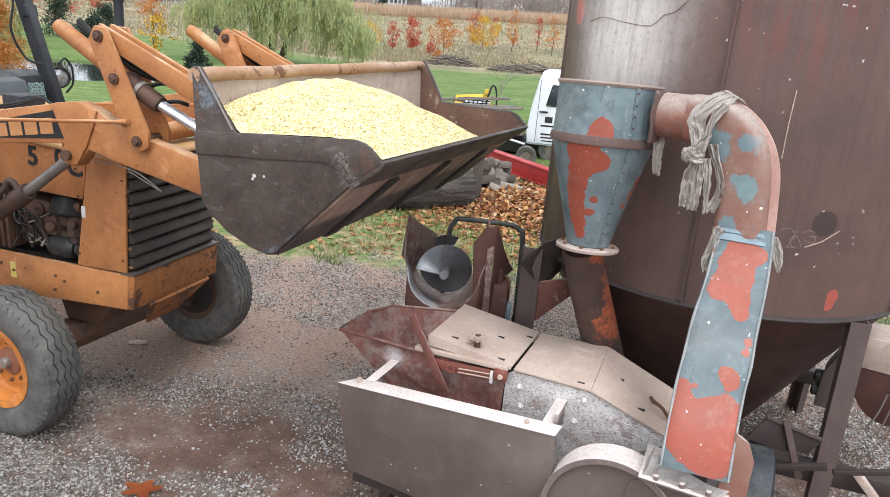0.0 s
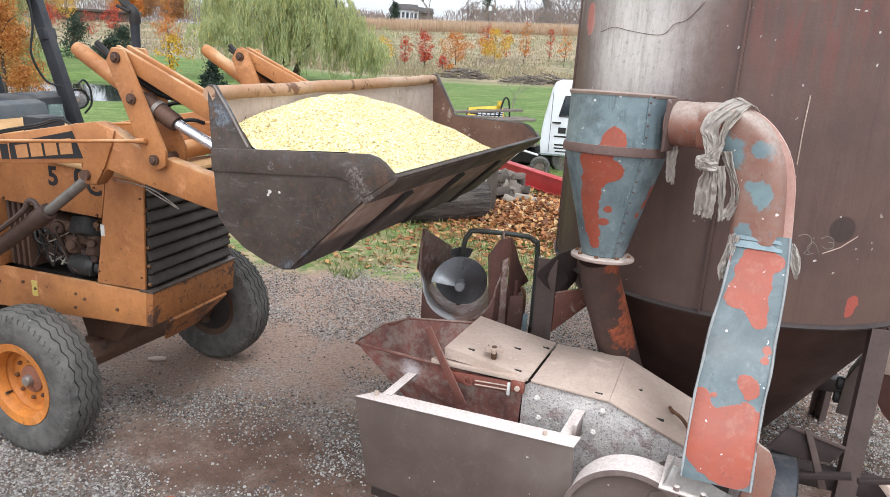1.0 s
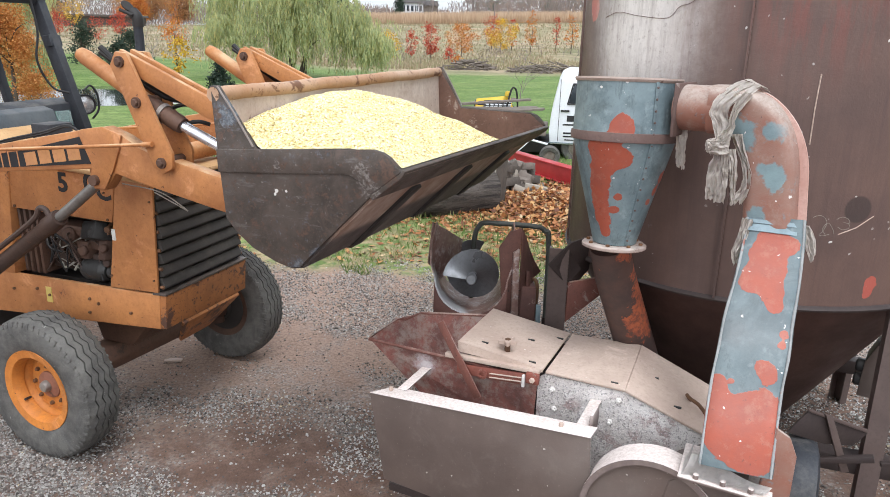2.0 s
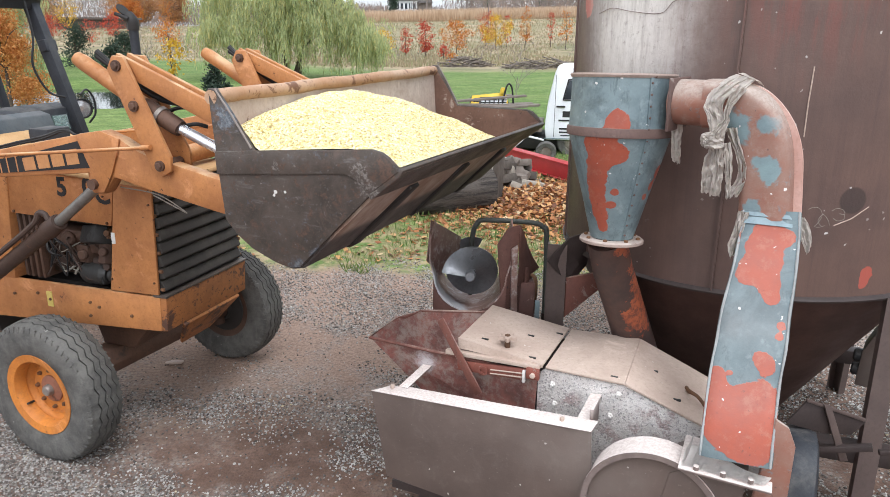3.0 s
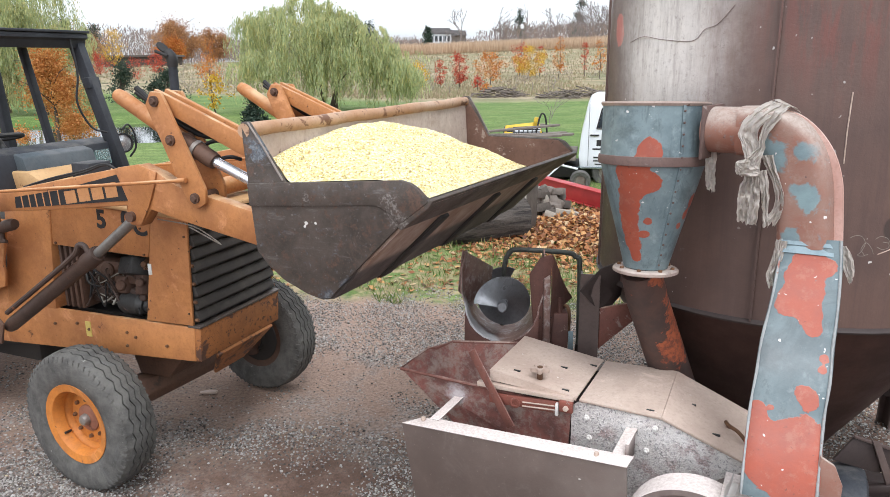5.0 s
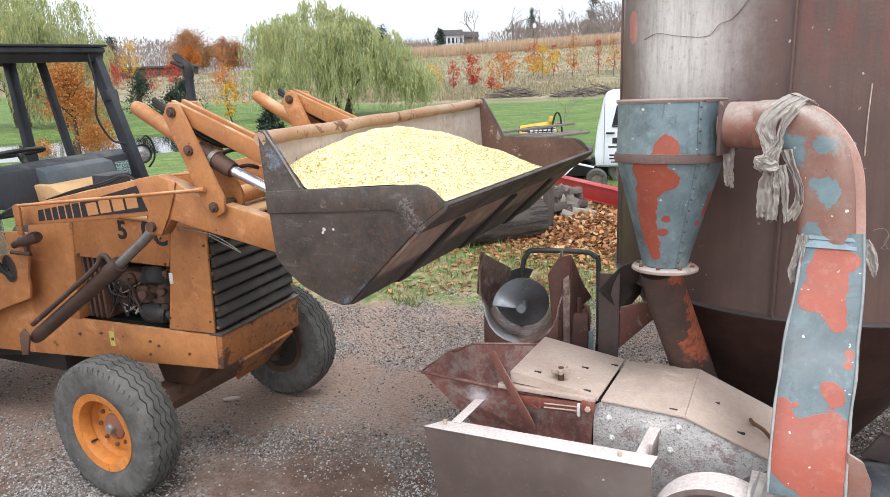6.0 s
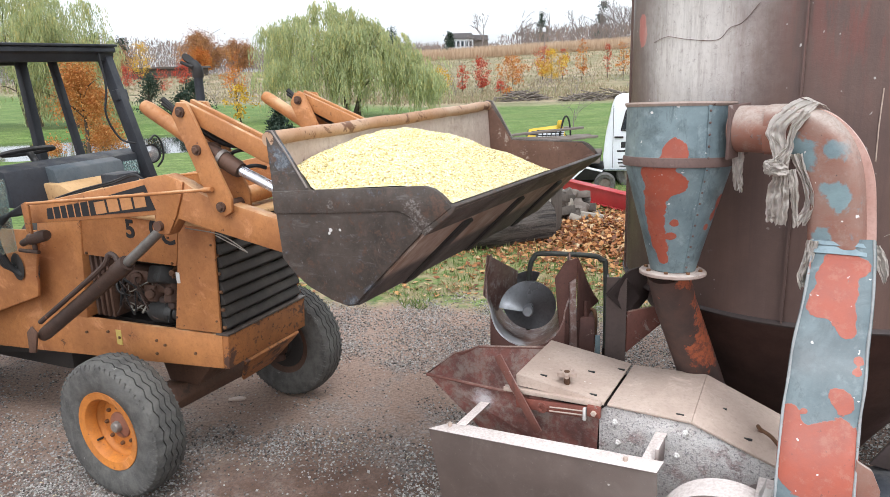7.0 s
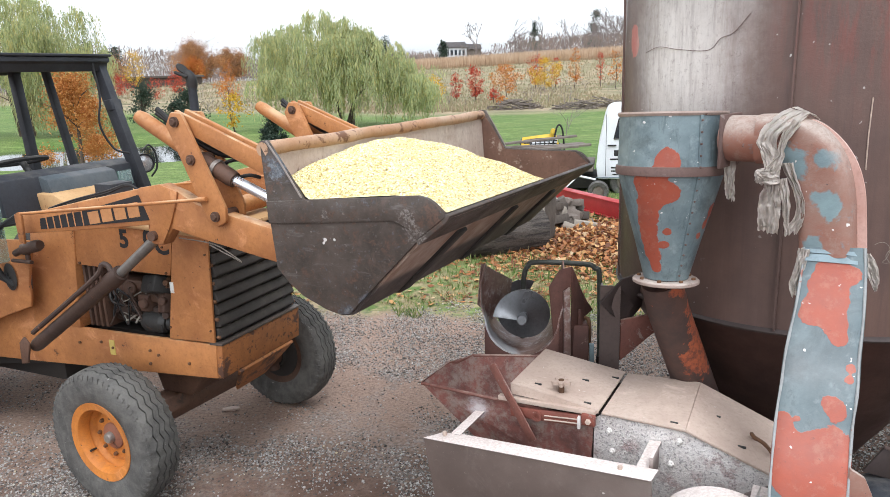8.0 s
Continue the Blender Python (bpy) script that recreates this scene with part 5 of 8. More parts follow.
    b = B()
    rod(b, (0.84 + du, y, 1.831), (1.3, y, 1.64), 0.024, 16)
    part("piston_rod", b, M_CHROME, cyl, "bright chrome piston rod")
    for k in range(2):
        b = B()
        tube(b, smoothed([(0.4, y + 0.03, 2.13 + 0.02 * k), (0.52, y + 0.05, 2.05), (0.72, y + 0.06, 1.94 + 0.02 * k), (0.95, y + 0.07, 1.93 - 0.05 * k), (1.25, y + 0.1, 1.86 - 0.06 * k)], 6), 0.014, 8)
        part("hose", b, M_HOSE, cyl)
    # lift cylinder
    b = B()
    tube(b, [(-0.72, y, 0.822), (-0.69, y, 0.842), (-0.05, y, 1.26), (-0.04, y, 1.267), (0.02, y, 1.307), (0.046, y, 1.324)], [0.034, 0.04, 0.04, 0.047, 0.047, 0.042], 18)
    lift = part("lift_cylinder", b, M_GREASY, arm, "rusty brown lift cylinder")
    b = B()
    rod(b, (0.046, y, 1.324), (0.36, y, 1.549), 0.026, 16)
    part("piston_rod", b, M_ROD, lift, "oily grey piston rod")
    b = B()
    tube(b, smoothed([(-0.68, y - 0.03, 0.92), (-0.4, y - 0.035, 1.1), (-0.1, y - 0.035, 1.3), (-0.05, y - 0.03, 1.365), (-0.02, y - 0.02, 1.36), (0.0, y - 0.02, 1.33)], 6), 0.015, 8)
    part("oil_line", b, M_GREASY, lift, "rusty brown steel oil line")
    b = B()
    rod(b, (0.36, y - 0.07, 1.549), (0.36, y + 0.07, 1.549), 0.025, 18)
    part("pin", b, M_AXLE, arm)
    b = B()
    prism(b, [(-0.775, 0.73), (-0.72, 0.74), (-0.68, 0.86), (-0.72, 0.9), (-0.765, 0.86)], y - 0.066, y - 0.052, 0.004)
    part("bracket", b, M_AXLE, arm)
    # levelling rod along the arm
    b = B()
    tube(b, [(-0.535, y - 0.09, 1.623), (0.7, y - 0.09, 1.745)], 0.0085, 12)
    tube(b, [(0.7, y - 0.09, 1.745), (0.75, y - 0.09, 1.75)], 0.012, 12)
    part("levelling_rod", b, M_ORANGE, arm)
    b = B()
    prism(b, [(-0.56, 1.47), (-0.52, 1.46), (-0.51, 1.61), (-0.53, 1.635), (-0.565, 1.62)], y - 0.1, y - 0.085, 0.004)
    part("rod_bracket", b, M_ORANGE_RUSTY, arm)
for line in ([(0.734, -0.580, 1.867), (0.777, -0.570, 1.903), (0.849, -0.560, 1.913), (0.902, -0.540, 1.891), (0.940, -0.520, 1.858)], [(0.759, -0.590, 1.842), (0.827, -0.590, 1.833), (0.894, -0.570, 1.843), (0.933, -0.540, 1.829)]):
    b = B()
    tube(b, smoothed(line, 6), 0.009, 8)
    part("hose", b, M_HOSE, loader, "black hose looped behind the bucket")
b = B()
rod(b, (0.33, ARM_N, 1.58), (0.33, ARM_F, 1.58), 0.05, 18)
part("cross_tube", b, M_ORANGE, loader, "orange cross tube between the arms")
b = B()
tube(b, smoothed([(0.35, -0.5, 1.5), (0.55, -0.47, 1.47), (0.7, -0.46, 1.39), (0.62, -0.46, 1.42), (0.5, -0.45, 1.46)], 6), 0.003, 6)
part("wire", b, M_WIRE, loader, "loose pale wire by the grille")

b = B()
box(b, -2.9, -0.95, -0.3, 0.3, 0.42, 1.0, 0.05)
part("transmission", b, M_GRIME, loader, "oily transmission case under the cab")
for y in (-0.82, 0.82):
    wh = new("rear_wheel")
    wh.parent = loader
    m = Matrix.Translation((-2.15, y, 0.64)) @ pose(0, 0, 0, 90)
    b = B()
    lathe(b, [(0.36, -0.19), (0.5, -0.22), (0.6, -0.2), (0.64, -0.14), (0.65, 0), (0.64, 0.14), (0.6, 0.2), (0.5, 0.22), (0.36, 0.19)], 56, m, True)
    part("tyre", b, M_RUBBER, wh)
    b = B()
    lathe(b, [(0, 0.03), (0.25, 0.04), (0.33, 0.15), (0.37, 0.18), (0.37, -0.18), (0.33, -0.15), (0.25, -0.04), (0, -0.03)], 48, m)
    part("rim", b, M_RIM, wh)
b = B()
box(b, -2.3, -1.95, -0.85, 0.85, 0.6, 0.85, 0.06)
part("rear_axle", b, M_GRIME, loader)

# ---- the bucket, which hangs a little skew on its pins ----
def hang(u, y, z):
    return u + 0.045 * y - 0.025 * y * max(0.0, u - 1.4) / 0.7, y, z - 0.035 * y * max(0.0, u - 1.37) / 0.7


def hung(bm):
    for v in bm.verts:
        v.co = hang(*v.co)
    return bm


bucket = new("bucket")
bucket.parent = loader
W = 1.03
SIDE = [(1.374, 2.045), (1.407, 2.045), (1.465, 1.955), (1.546, 1.82), (1.784, 1.824), (2.0, 1.83), (2.035, 1.82), (2.06, 1.803), (2.103, 1.757), (1.996, 1.676), (1.845, 1.527), (1.706, 1.388), (1.664, 1.383), (1.607, 1.4), (1.511, 1.449), (1.452, 1.5), (1.406, 1.557), (1.392, 1.731)]
WRAP = [(1.366, 2.03), (1.374, 1.815), (1.384, 1.731), (1.398, 1.553), (1.445, 1.494), (1.506, 1.442), (1.603, 1.392), (1.664, 1.374), (1.712, 1.38), (1.851, 1.519), (2.002, 1.668), (2.11, 1.75)]
for y0, y1 in ((-W, -W + 0.02), (W - 0.02, W)):
    b = B()
    prism(b, SIDE, y0, y1, 0.004)
    part("side_plate", hung(b), M_STEEL, bucket, "scratched dark steel side plate")
    out = y0 - 0.008 if y0 < 0 else y1
    b = B()
    prism(b, [(1.391, 1.733), (1.67, 1.737), (1.905, 1.744), (1.955, 1.72), (1.997, 1.68), (2.1, 1.757), (2.06, 1.804), (2.035, 1.822), (2.0, 1.832), (1.784, 1.826), (1.547, 1.822), (1.388, 1.818)], out, out + 0.008, 0.003)
    part("side_band", hung(b), M_STEEL, bucket, "worn steel band along the bucket rim")
for y in (-W + 0.021, W - 0.024):
    b = B()
    prism(b, [(1.385, 2.02), (1.405, 2.02), (1.46, 1.945), (1.546, 1.812), (2.0, 1.824), (2.09, 1.757), (1.706, 1.408), (1.61, 1.42), (1.46, 1.515), (1.4, 1.6)], y, y + 0.003)
    part("inner_face", hung(b), M_INNER, bucket, "rubbed rusty inner face of the bucket side")
b = B()
n = len(WRAP)
inner = []
for i, (u, z) in enumerate(WRAP):
    p, q = Vector(WRAP[max(i - 1, 0)]), Vector(WRAP[min(i + 1, n - 1)])
    d = (q - p).normalized()
    inner.append((u - d.y * 0.016, z + d.x * 0.016))
prism(b, WRAP + inner[::-1], -W + 0.02, W - 0.02)
part("shell", hung(b), M_BUCKET, bucket, "curved bucket shell, dark outside and pale inside")
b = B()
pts = []
for i in range(25):
    y = -W + 0.0 + 2 * W * i / 24
    pts.append((1.386 + 0.003 * math.sin(i * 1.3), y, 2.013 + 0.002 * math.sin(i * 0.9)))
tube(b, pts, [0.027 + 0.0012 * math.sin(i * 2.1) for i in range(25)], 14)
part("top_roll", hung(b), M_ROLL, bucket, "rounded tan top edge of the bucket back")
b = B()
prism(b, [(1.388, 2.0), (1.403, 1.7), (1.406, 1.7), (1.3915, 2.0)], -W + 0.03, W - 0.03)
part("inner_back", hung(b), M_LINER, bucket, "pale rubbed inner back of the bucket")
for y in (-W - 0.002, W + 0.002):
    b = B()
    tube(b, [(1.408, y, 2.043), (1.466, y, 1.955), (1.54, y, 1.83)], 0.0036, 8)
    part("worn_edge", hung(b), M_EDGE, bucket, "bright rubbed edge of the side")
b = B()
prism(b, [(1.995, 1.655), (2.1, 1.735), (2.116, 1.76), (2.1, 1.768), (1.985, 1.672)], -W - 0.004, W + 0.004, 0.003)
part("cutting_edge", hung(b), M_STEEL, bucket, "chipped steel cutting edge")
for y in (-0.62, 0.0, 0.62):
    b = B()
    prism(b, [(1.64, 1.368), (1.715, 1.369), (1.985, 1.632), (1.975, 1.65), (1.705, 1.388)], y - 0.045, y + 0.045, 0.004)
    part("wear_strap", hung(b), M_GRIME, bucket, "dark wear strap under the bucket")
for y in (-0.7, -0.53, 0.28, 0.45):
    b = B()
    prism(b, [(1.29, 1.4), (1.36, 1.42), (1.36, 1.86), (1.3, 1.83), (1.27, 1.6)], y - 0.012, y + 0.012, 0.004)
    part("hinge_ear", hung(b), M_STEEL, bucket)

# corn heaped in the bucket


def heap_z(u, y):
    """The corn's surface inside the bucket, before it hangs skew."""
    du, dy = u - 1.57, y + 0.3
    far = 0.43 if dy > 0 else 0.2
    d = math.sqrt((du * (0.42 if du > 0 else 0.25)) ** 2 + (dy * far) ** 2 + 0.0035) - 0.059
    z = 1.985 - d + 0.012 * noise.noise(Vector((u * 6, y * 6, 0))) + 0.005 * noise.noise(Vector((u * 25, y * 25, 2)))
    rim = 2.03 - (u - 1.41) * 1.55 if u < 1.546 else 1.815 + (u - 1.546) * 0.03
    z = min(z, rim + 0.004 + 0.55 * (y + W - 0.02), 1.765 + 0.6 * (2.1 - u))
    return max(z, 1.398 + (u - 1.71) * 0.93 if u > 1.75 else 1.44)


b = B()
us = [1.4 + 0.694 * i / 44 for i in range(45)]
vs_ = [-W + 0.021 + (2 * W - 0.042) * j / 100 for j in range(101)]
grid = [[b.verts.new(hang(u, y, heap_z(u, y))) for y in vs_] for u in us]
for i in range(44):
    for j in range(100):
        b.faces.new((grid[i][j], grid[i + 1][j], grid[i + 1][j + 1], grid[i][j + 1]))
heap = new("corn_heap", mesh_of("corn_heap", b, M_CORN))
heap.matrix_basis = loader.matrix_basis
tagged(heap, "heap of yellow shelled corn filling the bucket", "corn", kind="stuff")
rk = np.random.RandomState(7)
kv, kf = [], []
shape = [(-1, -0.7, 0), (-1, 0.7, 0), (1, -0.45, 0), (1, 0.45, 0), (-0.8, -0.5, 0.6), (-0.8, 0.5, 0.6), (0.8, -0.3, 0.5), (0.8, 0.3, 0.5)]
quads = [(4, 6, 7, 5), (0, 2, 6, 4), (1, 5, 7, 3), (0, 4, 5, 1), (2, 3, 7, 6)]
for i in range(34000):
    u, y = rk.uniform(1.41, 2.075), rk.uniform(-1.0, 0.99)
    z = heap_z(u, y)
    if u > 1.7 and z < 1.41 + (u - 1.71) * 0.93:
        continue
    u, y, z = hang(u, y, z)
    s = rk.uniform(0.0034, 0.005)
    e = Matrix.Translation((u, y, z)) @ Euler((rk.uniform(-0.7, 0.7), rk.uniform(-0.7, 0.7), rk.uniform(0, 6.28))).to_matrix().to_4x4()
    o = len(kv)
    kv += [tuple(e @ Vector((q[0] * s, q[1] * s, q[2] * s))) for q in shape]
    kf += [tuple(o + t for t in q) for q in quads]
k_me = bpy.data.meshes.new("corn_kernels")
k_me.from_pydata(kv, [], kf)
k_me.materials.append(M_KERNEL)
kern = new("corn_kernels", k_me)
kern.matrix_basis = loader.matrix_basis
tagged(kern, "loose yellow corn kernels on top of the heap", "corn", kind="stuff")

# ---- the grinder mixer, built in world axes ----
mixer = thing("feed_grinder_mixer", (TANK[0], TANK[1], 0), 0, "brown steel feed grinder mixer with flaking red and blue pipes", "feed mixer")
SHIFT[mixer.name] = Vector((TANK[0], TANK[1], 0))
AT_TANK = Matrix.Translation((TANK[0], TANK[1], 0))
R = 0.95
tank = new("tank")
tank.parent = mixer
b = B()
prof = [(R, 1.133), (R, 1.6), (R, 2.1), (R, 2.6), (R, 3.1), (R, 3.55), (0.6, 3.8), (0.2, 3.86), (0, 3.86)]
lathe(b, prof, 96, AT_TANK)
for v in b.verts:
    d = Vector((v.co.x - TANK[0], v.co.y - TANK[1], 0))
    if d.length > 0.9:
        v.co += d.normalized() * 0.006 * noise.noise(v.co * 1.7)
part("tank_body", b, M_TANKSHEET, tank, "brown steel drum, one side pale with dust and painted sheen")
b = B()
lathe(b, [(0.3, 0.12), (0.41, 0.3), (R - 0.006, 1.125), (R - 0.02, 1.125), (0.39, 0.3), (0.28, 0.12)], 96, AT_TANK, True)
part("cone", b, M_CONE, tank, "brown cone under the drum, its shade painted in")
b = B()
lathe(b, [(R - 0.005, 1.118), (R + 0.014, 1.122), (R + 0.018, 1.132), (R + 0.006, 1.142), (R - 0.005, 1.146)], 96, AT_TANK, True)
part("rim_flange", b, M_LEG, tank, "thin lipped seam around the drum")
for ang in (237, 302, 15, 80, 172):
    a = radians(ang)
    c = Vector((TANK[0] + R * math.cos(a), TANK[1] + R * math.sin(a), 0))
    t = Vector((-math.sin(a), math.cos(a), 0))
    n = Vector((math.cos(a), math.sin(a), 0))
    b = B()
    slab(b, [c + t * 0.004 + n * 0.004 + Vector((0, 0, 1.14)), c - t * 0.004 + n * 0.004 + Vector((0, 0, 1.14)), c - t * 0.004 + n * 0.004 + Vector((0, 0, 3.5)), c + t * 0.004 + n * 0.004 + Vector((0, 0, 3.5))], 0.012)
    part("seam", b, M_TANKSHEET, tank)


def on_tank(x, y, z, out=0.006):
    """A point just off the drum's face, from a place by its axis."""
    d = Vector((x, y, 0)).normalized() * (R + out)
    return Vector((TANK[0] + d.x, TANK[1] + d.y, z))


# a thin tube stands in for a dark wavy line in the dust
b = B()
tube(b, smoothed([on_tank(-0.94, -0.2, 2.33), on_tank(-0.9, -0.3, 2.352), on_tank(-0.85, -0.42, 2.335), on_tank(-0.771, -0.555, 2.325), on_tank(-0.74, -0.6, 2.37), on_tank(-0.7, -0.64, 2.39), on_tank(-0.657, -0.686, 2.46)], 6), 0.0013, 6)
part("wire", b, M_BAND, tank, "thin dark wavy line across the drum's dust")
b = B()
tube(b, [on_tank(-0.262, -0.913, 2.12, 0.001), on_tank(-0.265, -0.913, 1.98, 0.002), on_tank(-0.262, -0.913, 1.84, 0.001)], 0.0025, 6)
part("scratch", b, M_TAN, tank)
b = B()
tube(b, [on_tank(-0.09, -0.945, 1.47, 0.001), on_tank(-0.02, -0.95, 1.5, 0.002), on_tank(0.05, -0.949, 1.55, 0.001)], 0.002, 6)
part("scratch", b, M_TAN, tank)

for line in ([(-0.202, -0.928, 1.539), (-0.182, -0.932, 1.548), (-0.159, -0.937, 1.543), (-0.144, -0.939, 1.516), (-0.155, -0.937, 1.481), (-0.167, -0.935, 1.466), (-0.150, -0.938, 1.462), (-0.127, -0.942, 1.470)], [(-0.107, -0.944, 1.534), (-0.087, -0.946, 1.545), (-0.059, -0.948, 1.537), (-0.052, -0.949, 1.519), (-0.077, -0.947, 1.522), (-0.053, -0.949, 1.516), (-0.052, -0.949, 1.497), (-0.076, -0.947, 1.491), (-0.097, -0.945, 1.501)], [(-0.143, -0.939, 1.468), (-0.157, -0.937, 1.491), (-0.140, -0.940, 1.518), (-0.117, -0.943, 1.495), (-0.107, -0.944, 1.471)]):
    b = B()
    tube(b, smoothed([on_tank(x, y, z, 0.0002) for x, y, z in line], 5), 0.0011, 5)
    part("chalk_line", b, M_WIRE, tank, "faint looped chalk line")


def channel(bm, foot, top, w, d, face):
    """A channel-iron leg; face: the way its web looks."""
    foot, top = Vector(foot), Vector(top)
    f = Vector(face).normalized()
    s = f.cross(Vector((0, 0, 1))).normalized()
    out = [(-w / 2, 0), (w / 2, 0), (w / 2, -d), (w / 2 - 0.01, -d), (w / 2 - 0.01, -0.01), (-w / 2 + 0.01, -0.01), (-w / 2 + 0.01, -d), (-w / 2, -d)]
    a = [bm.verts.new(foot + s * x + f * y) for x, y in out]
    c = [bm.verts.new(top + s * x + f * y) for x, y in out]
    fs = [bm.faces.new(a[::-1]), bm.faces.new(c)]
    for i in range(8):
        j = (i + 1) % 8
        fs.append(bm.faces.new((a[i], a[j], c[j], c[i])))
    bmesh.ops.recalc_face_normals(bm, faces=fs)
    return bm


for foot, top, w, face in (((2.17, 2.62, 0), (2.235, 2.725, 1.13), 0.086, (-0.35, -1, 0)), ((0.88, 3.43, 0), (0.88, 3.43, 1.2), 0.1, (-0.3, -1, 0)), ((2.95, 3.95, 0), (2.93, 3.9, 1.14), 0.1, (1, 0.2, 0)), ((1.7, 4.62, 0), (1.72, 4.6, 1.14), 0.1, (-0.2, 1, 0))):
    b = B()
    channel(b, foot, top, w, 0.05, face)
    part("leg", b, M_LEGBROWN, mixer, "dull brown channel-iron leg")
b = B()
slab(b, [(0.82, 3.42, 1.12), (0.93, 3.42, 1.24), (1.08, 3.5, 1.26), (1.06, 3.52, 1.06), (0.95, 3.44, 0.98)], 0.012, 0.003)
part("leg_gusset", b, M_LEG, mixer)
b = B()
slab(b, [(0.93, 3.44, 1.02), (1.2, 3.5, 1.04), (1.12, 3.49, 0.93), (0.93, 3.44, 0.8)], 0.02, 0.003)
part("brace", b, M_RUST, mixer, "rust-red brace plate")
b = B()
rod(b, (TANK[0], TANK[1], 0.06), (TANK[0], TANK[1], 0.4), 0.2, 24)
part("sump", b, M_LEG, mixer)

# running gear seen under the drum
for a, c, w, h, mt in (((1.62, 3.0, 0.36), (2.62, 2.55, 0.36), 0.09, 0.09, M_LEG), ((1.55, 4.3, 0.36), (2.9, 3.7, 0.36), 0.09, 0.09, M_LEG), ((1.8, 2.75, 0.38), (2.12, 2.56, 0.5), 0.03, 0.03, M_LEG),
                       ((2.12, 2.52, 0.5), (2.75, 2.35, 0.62), 0.022, 0.022, M_LEG), ((2.3, 2.6, 0.45), (2.5, 2.45, 0.2), 0.05, 0.03, M_TAN)):
    b = B()
    a, c = Vector(a), Vector(c)
    q = (c - a).to_track_quat("X", "Z").to_matrix().to_4x4()
    box(b, 0, (c - a).length, -w / 2, w / 2, -h / 2, h / 2, min(w, h) * 0.12, Matrix.Translation(a) @ q)
    part("frame_bar", b, mt, mixer)
for nm, cs, mt in (("frame_plate", [(1.759, 2.660, 0.587), (1.840, 2.660, 0.690), (2.138, 2.660, 0.574), (2.077, 2.660, 0.510), (1.939, 2.660, 0.524)], M_LEG), ("plate_rim", [(1.830, 2.650, 0.708), (2.126, 2.650, 0.595), (2.130, 2.650, 0.577), (1.834, 2.650, 0.693)], M_LEGBROWN), ("frame_strut", [(1.907, 2.640, 0.683), (1.941, 2.640, 0.675), (2.072, 2.640, 0.387), (2.033, 2.640, 0.386)], M_LEGBROWN)):
    b = B()
    slab(b, cs, 0.012, 0.002)
    part(nm, b, mt, mixer)
gear = new("wheel")
gear.parent = mixer
m = Matrix.Translation((1.8, 2.6, 0.28)) @ pose(0, 0, 0, 90, 0, 60) @ Matrix.Scale(0.85, 4)
b = B()
lathe(b, [(0.2, -0.08), (0.27, -0.095), (0.315, -0.08), (0.33, -0.04), (0.33, 0.04), (0.315, 0.08), (0.27, 0.095), (0.2, 0.08)], 48, m, True)
part("tyre", b, M_BLACK, gear, "old bald tyre under the mixer")
b = B()
lathe(b, [(0, 0.02), (0.16, 0.03), (0.195, 0.08), (0.21, 0.08), (0.2, -0.08), (0.19, -0.08), (0.16, 0.0), (0, -0.01)], 40, m)
part("rim", b, M_RUST, gear, "rusty steel rim")
# gearbox hopper on the far side
box_ = new("side_hopper")
box_.parent = mixer
m = Matrix.Translation((2.66, 3.12, 0)) @ pose(0, 0, 0, 0, 0, -40)
b = B()
prism(b, [(-0.06, 0.715), (0.4, 0.715), (0.4, 0.91), (-0.06, 0.88)], 0, 0.3, 0.006, m)
part("hopper_panel", b, M_TAN, box_, "dusty tan side panel")
b = B()
prism(b, [(-0.05, 0.71)] + [(0.15 - 0.2 * math.cos(radians(t)), 0.66 - 0.23 * math.sin(radians(t))) for t in range(0, 181, 15)] + [(0.35, 0.71)], 0.01, 0.29, 0.004, m)
part("hopper_bottom", b, M_RUSTDARK, box_, "dark red rounded trough bottom")
b = B()
prism(b, [(-0.2, 0.42), (-0.07, 0.42), (-0.07, 0.76), (-0.15, 0.72), (-0.19, 0.62)], 0.02, 0.2, 0.006, m)
part("end_plate", b, M_SHIELD, box_)
for z in (0.5, 0.58):
    b = B()
    disc_at(b, m @ Vector((-0.21, 0.06, z)), m.to_3x3() @ Vector((-1, 0, 0)), 0.035, 0.04, 20)
    part("pulley", b, M_HOSE, box_)
b = B()
tube(b, smoothed([m @ Vector(q) for q in ((0.12, -0.02, 0.62), (0.1, -0.03, 0.5), (0.07, -0.03, 0.4), (0.1, -0.03, 0.37), (0.13, -0.03, 0.42), (0.15, -0.03, 0.54), (0.17, -0.03, 0.56), (0.17, -0.03, 0.42))], 6), 0.005, 8)
part("wire_hook", b, M_HUB, box_, "bent grey wire hook")
b = B()
rod(b, m @ Vector((0.16, -0.015, 0.97)), m @ Vector((0.16, -0.015, 0.6)), 0.012, 10)
part("rod", b, M_HUB, box_)

# ---- cyclone ----
cyc = new("cyclone")
cyc.parent = mixer
mid = Matrix.Translation(Vector((0.975, 2.889, 1.75)) - SHIFT[mixer.name])
cyc.matrix_basis = mid @ Matrix.Rotation(radians(-4), 4, (0.947, -0.32, 0)) @ mid.inverted()
AT_CYC = Matrix.Translation((0.975, 2.889, 0))
b = B()
lathe(b, [(0.207, 2.077), (0.207, 1.965), (0.21, 1.862), (0.2, 1.862), (0.2, 2.07)], 64, AT_CYC, True)
part("barrel", b, M_CYCLONE, cyc, "blue-grey sheet barrel with flaking red paint")
b = B()
lathe(b, [(0.209, 1.845), (0.17, 1.7), (0.128, 1.55), (0.09, 1.405), (0.08, 1.405), (0.2, 1.845)], 64, AT_CYC, True)
part("cone", b, M_CYCLONE, cyc, "blue-grey sheet cone with red patches")
b = B()
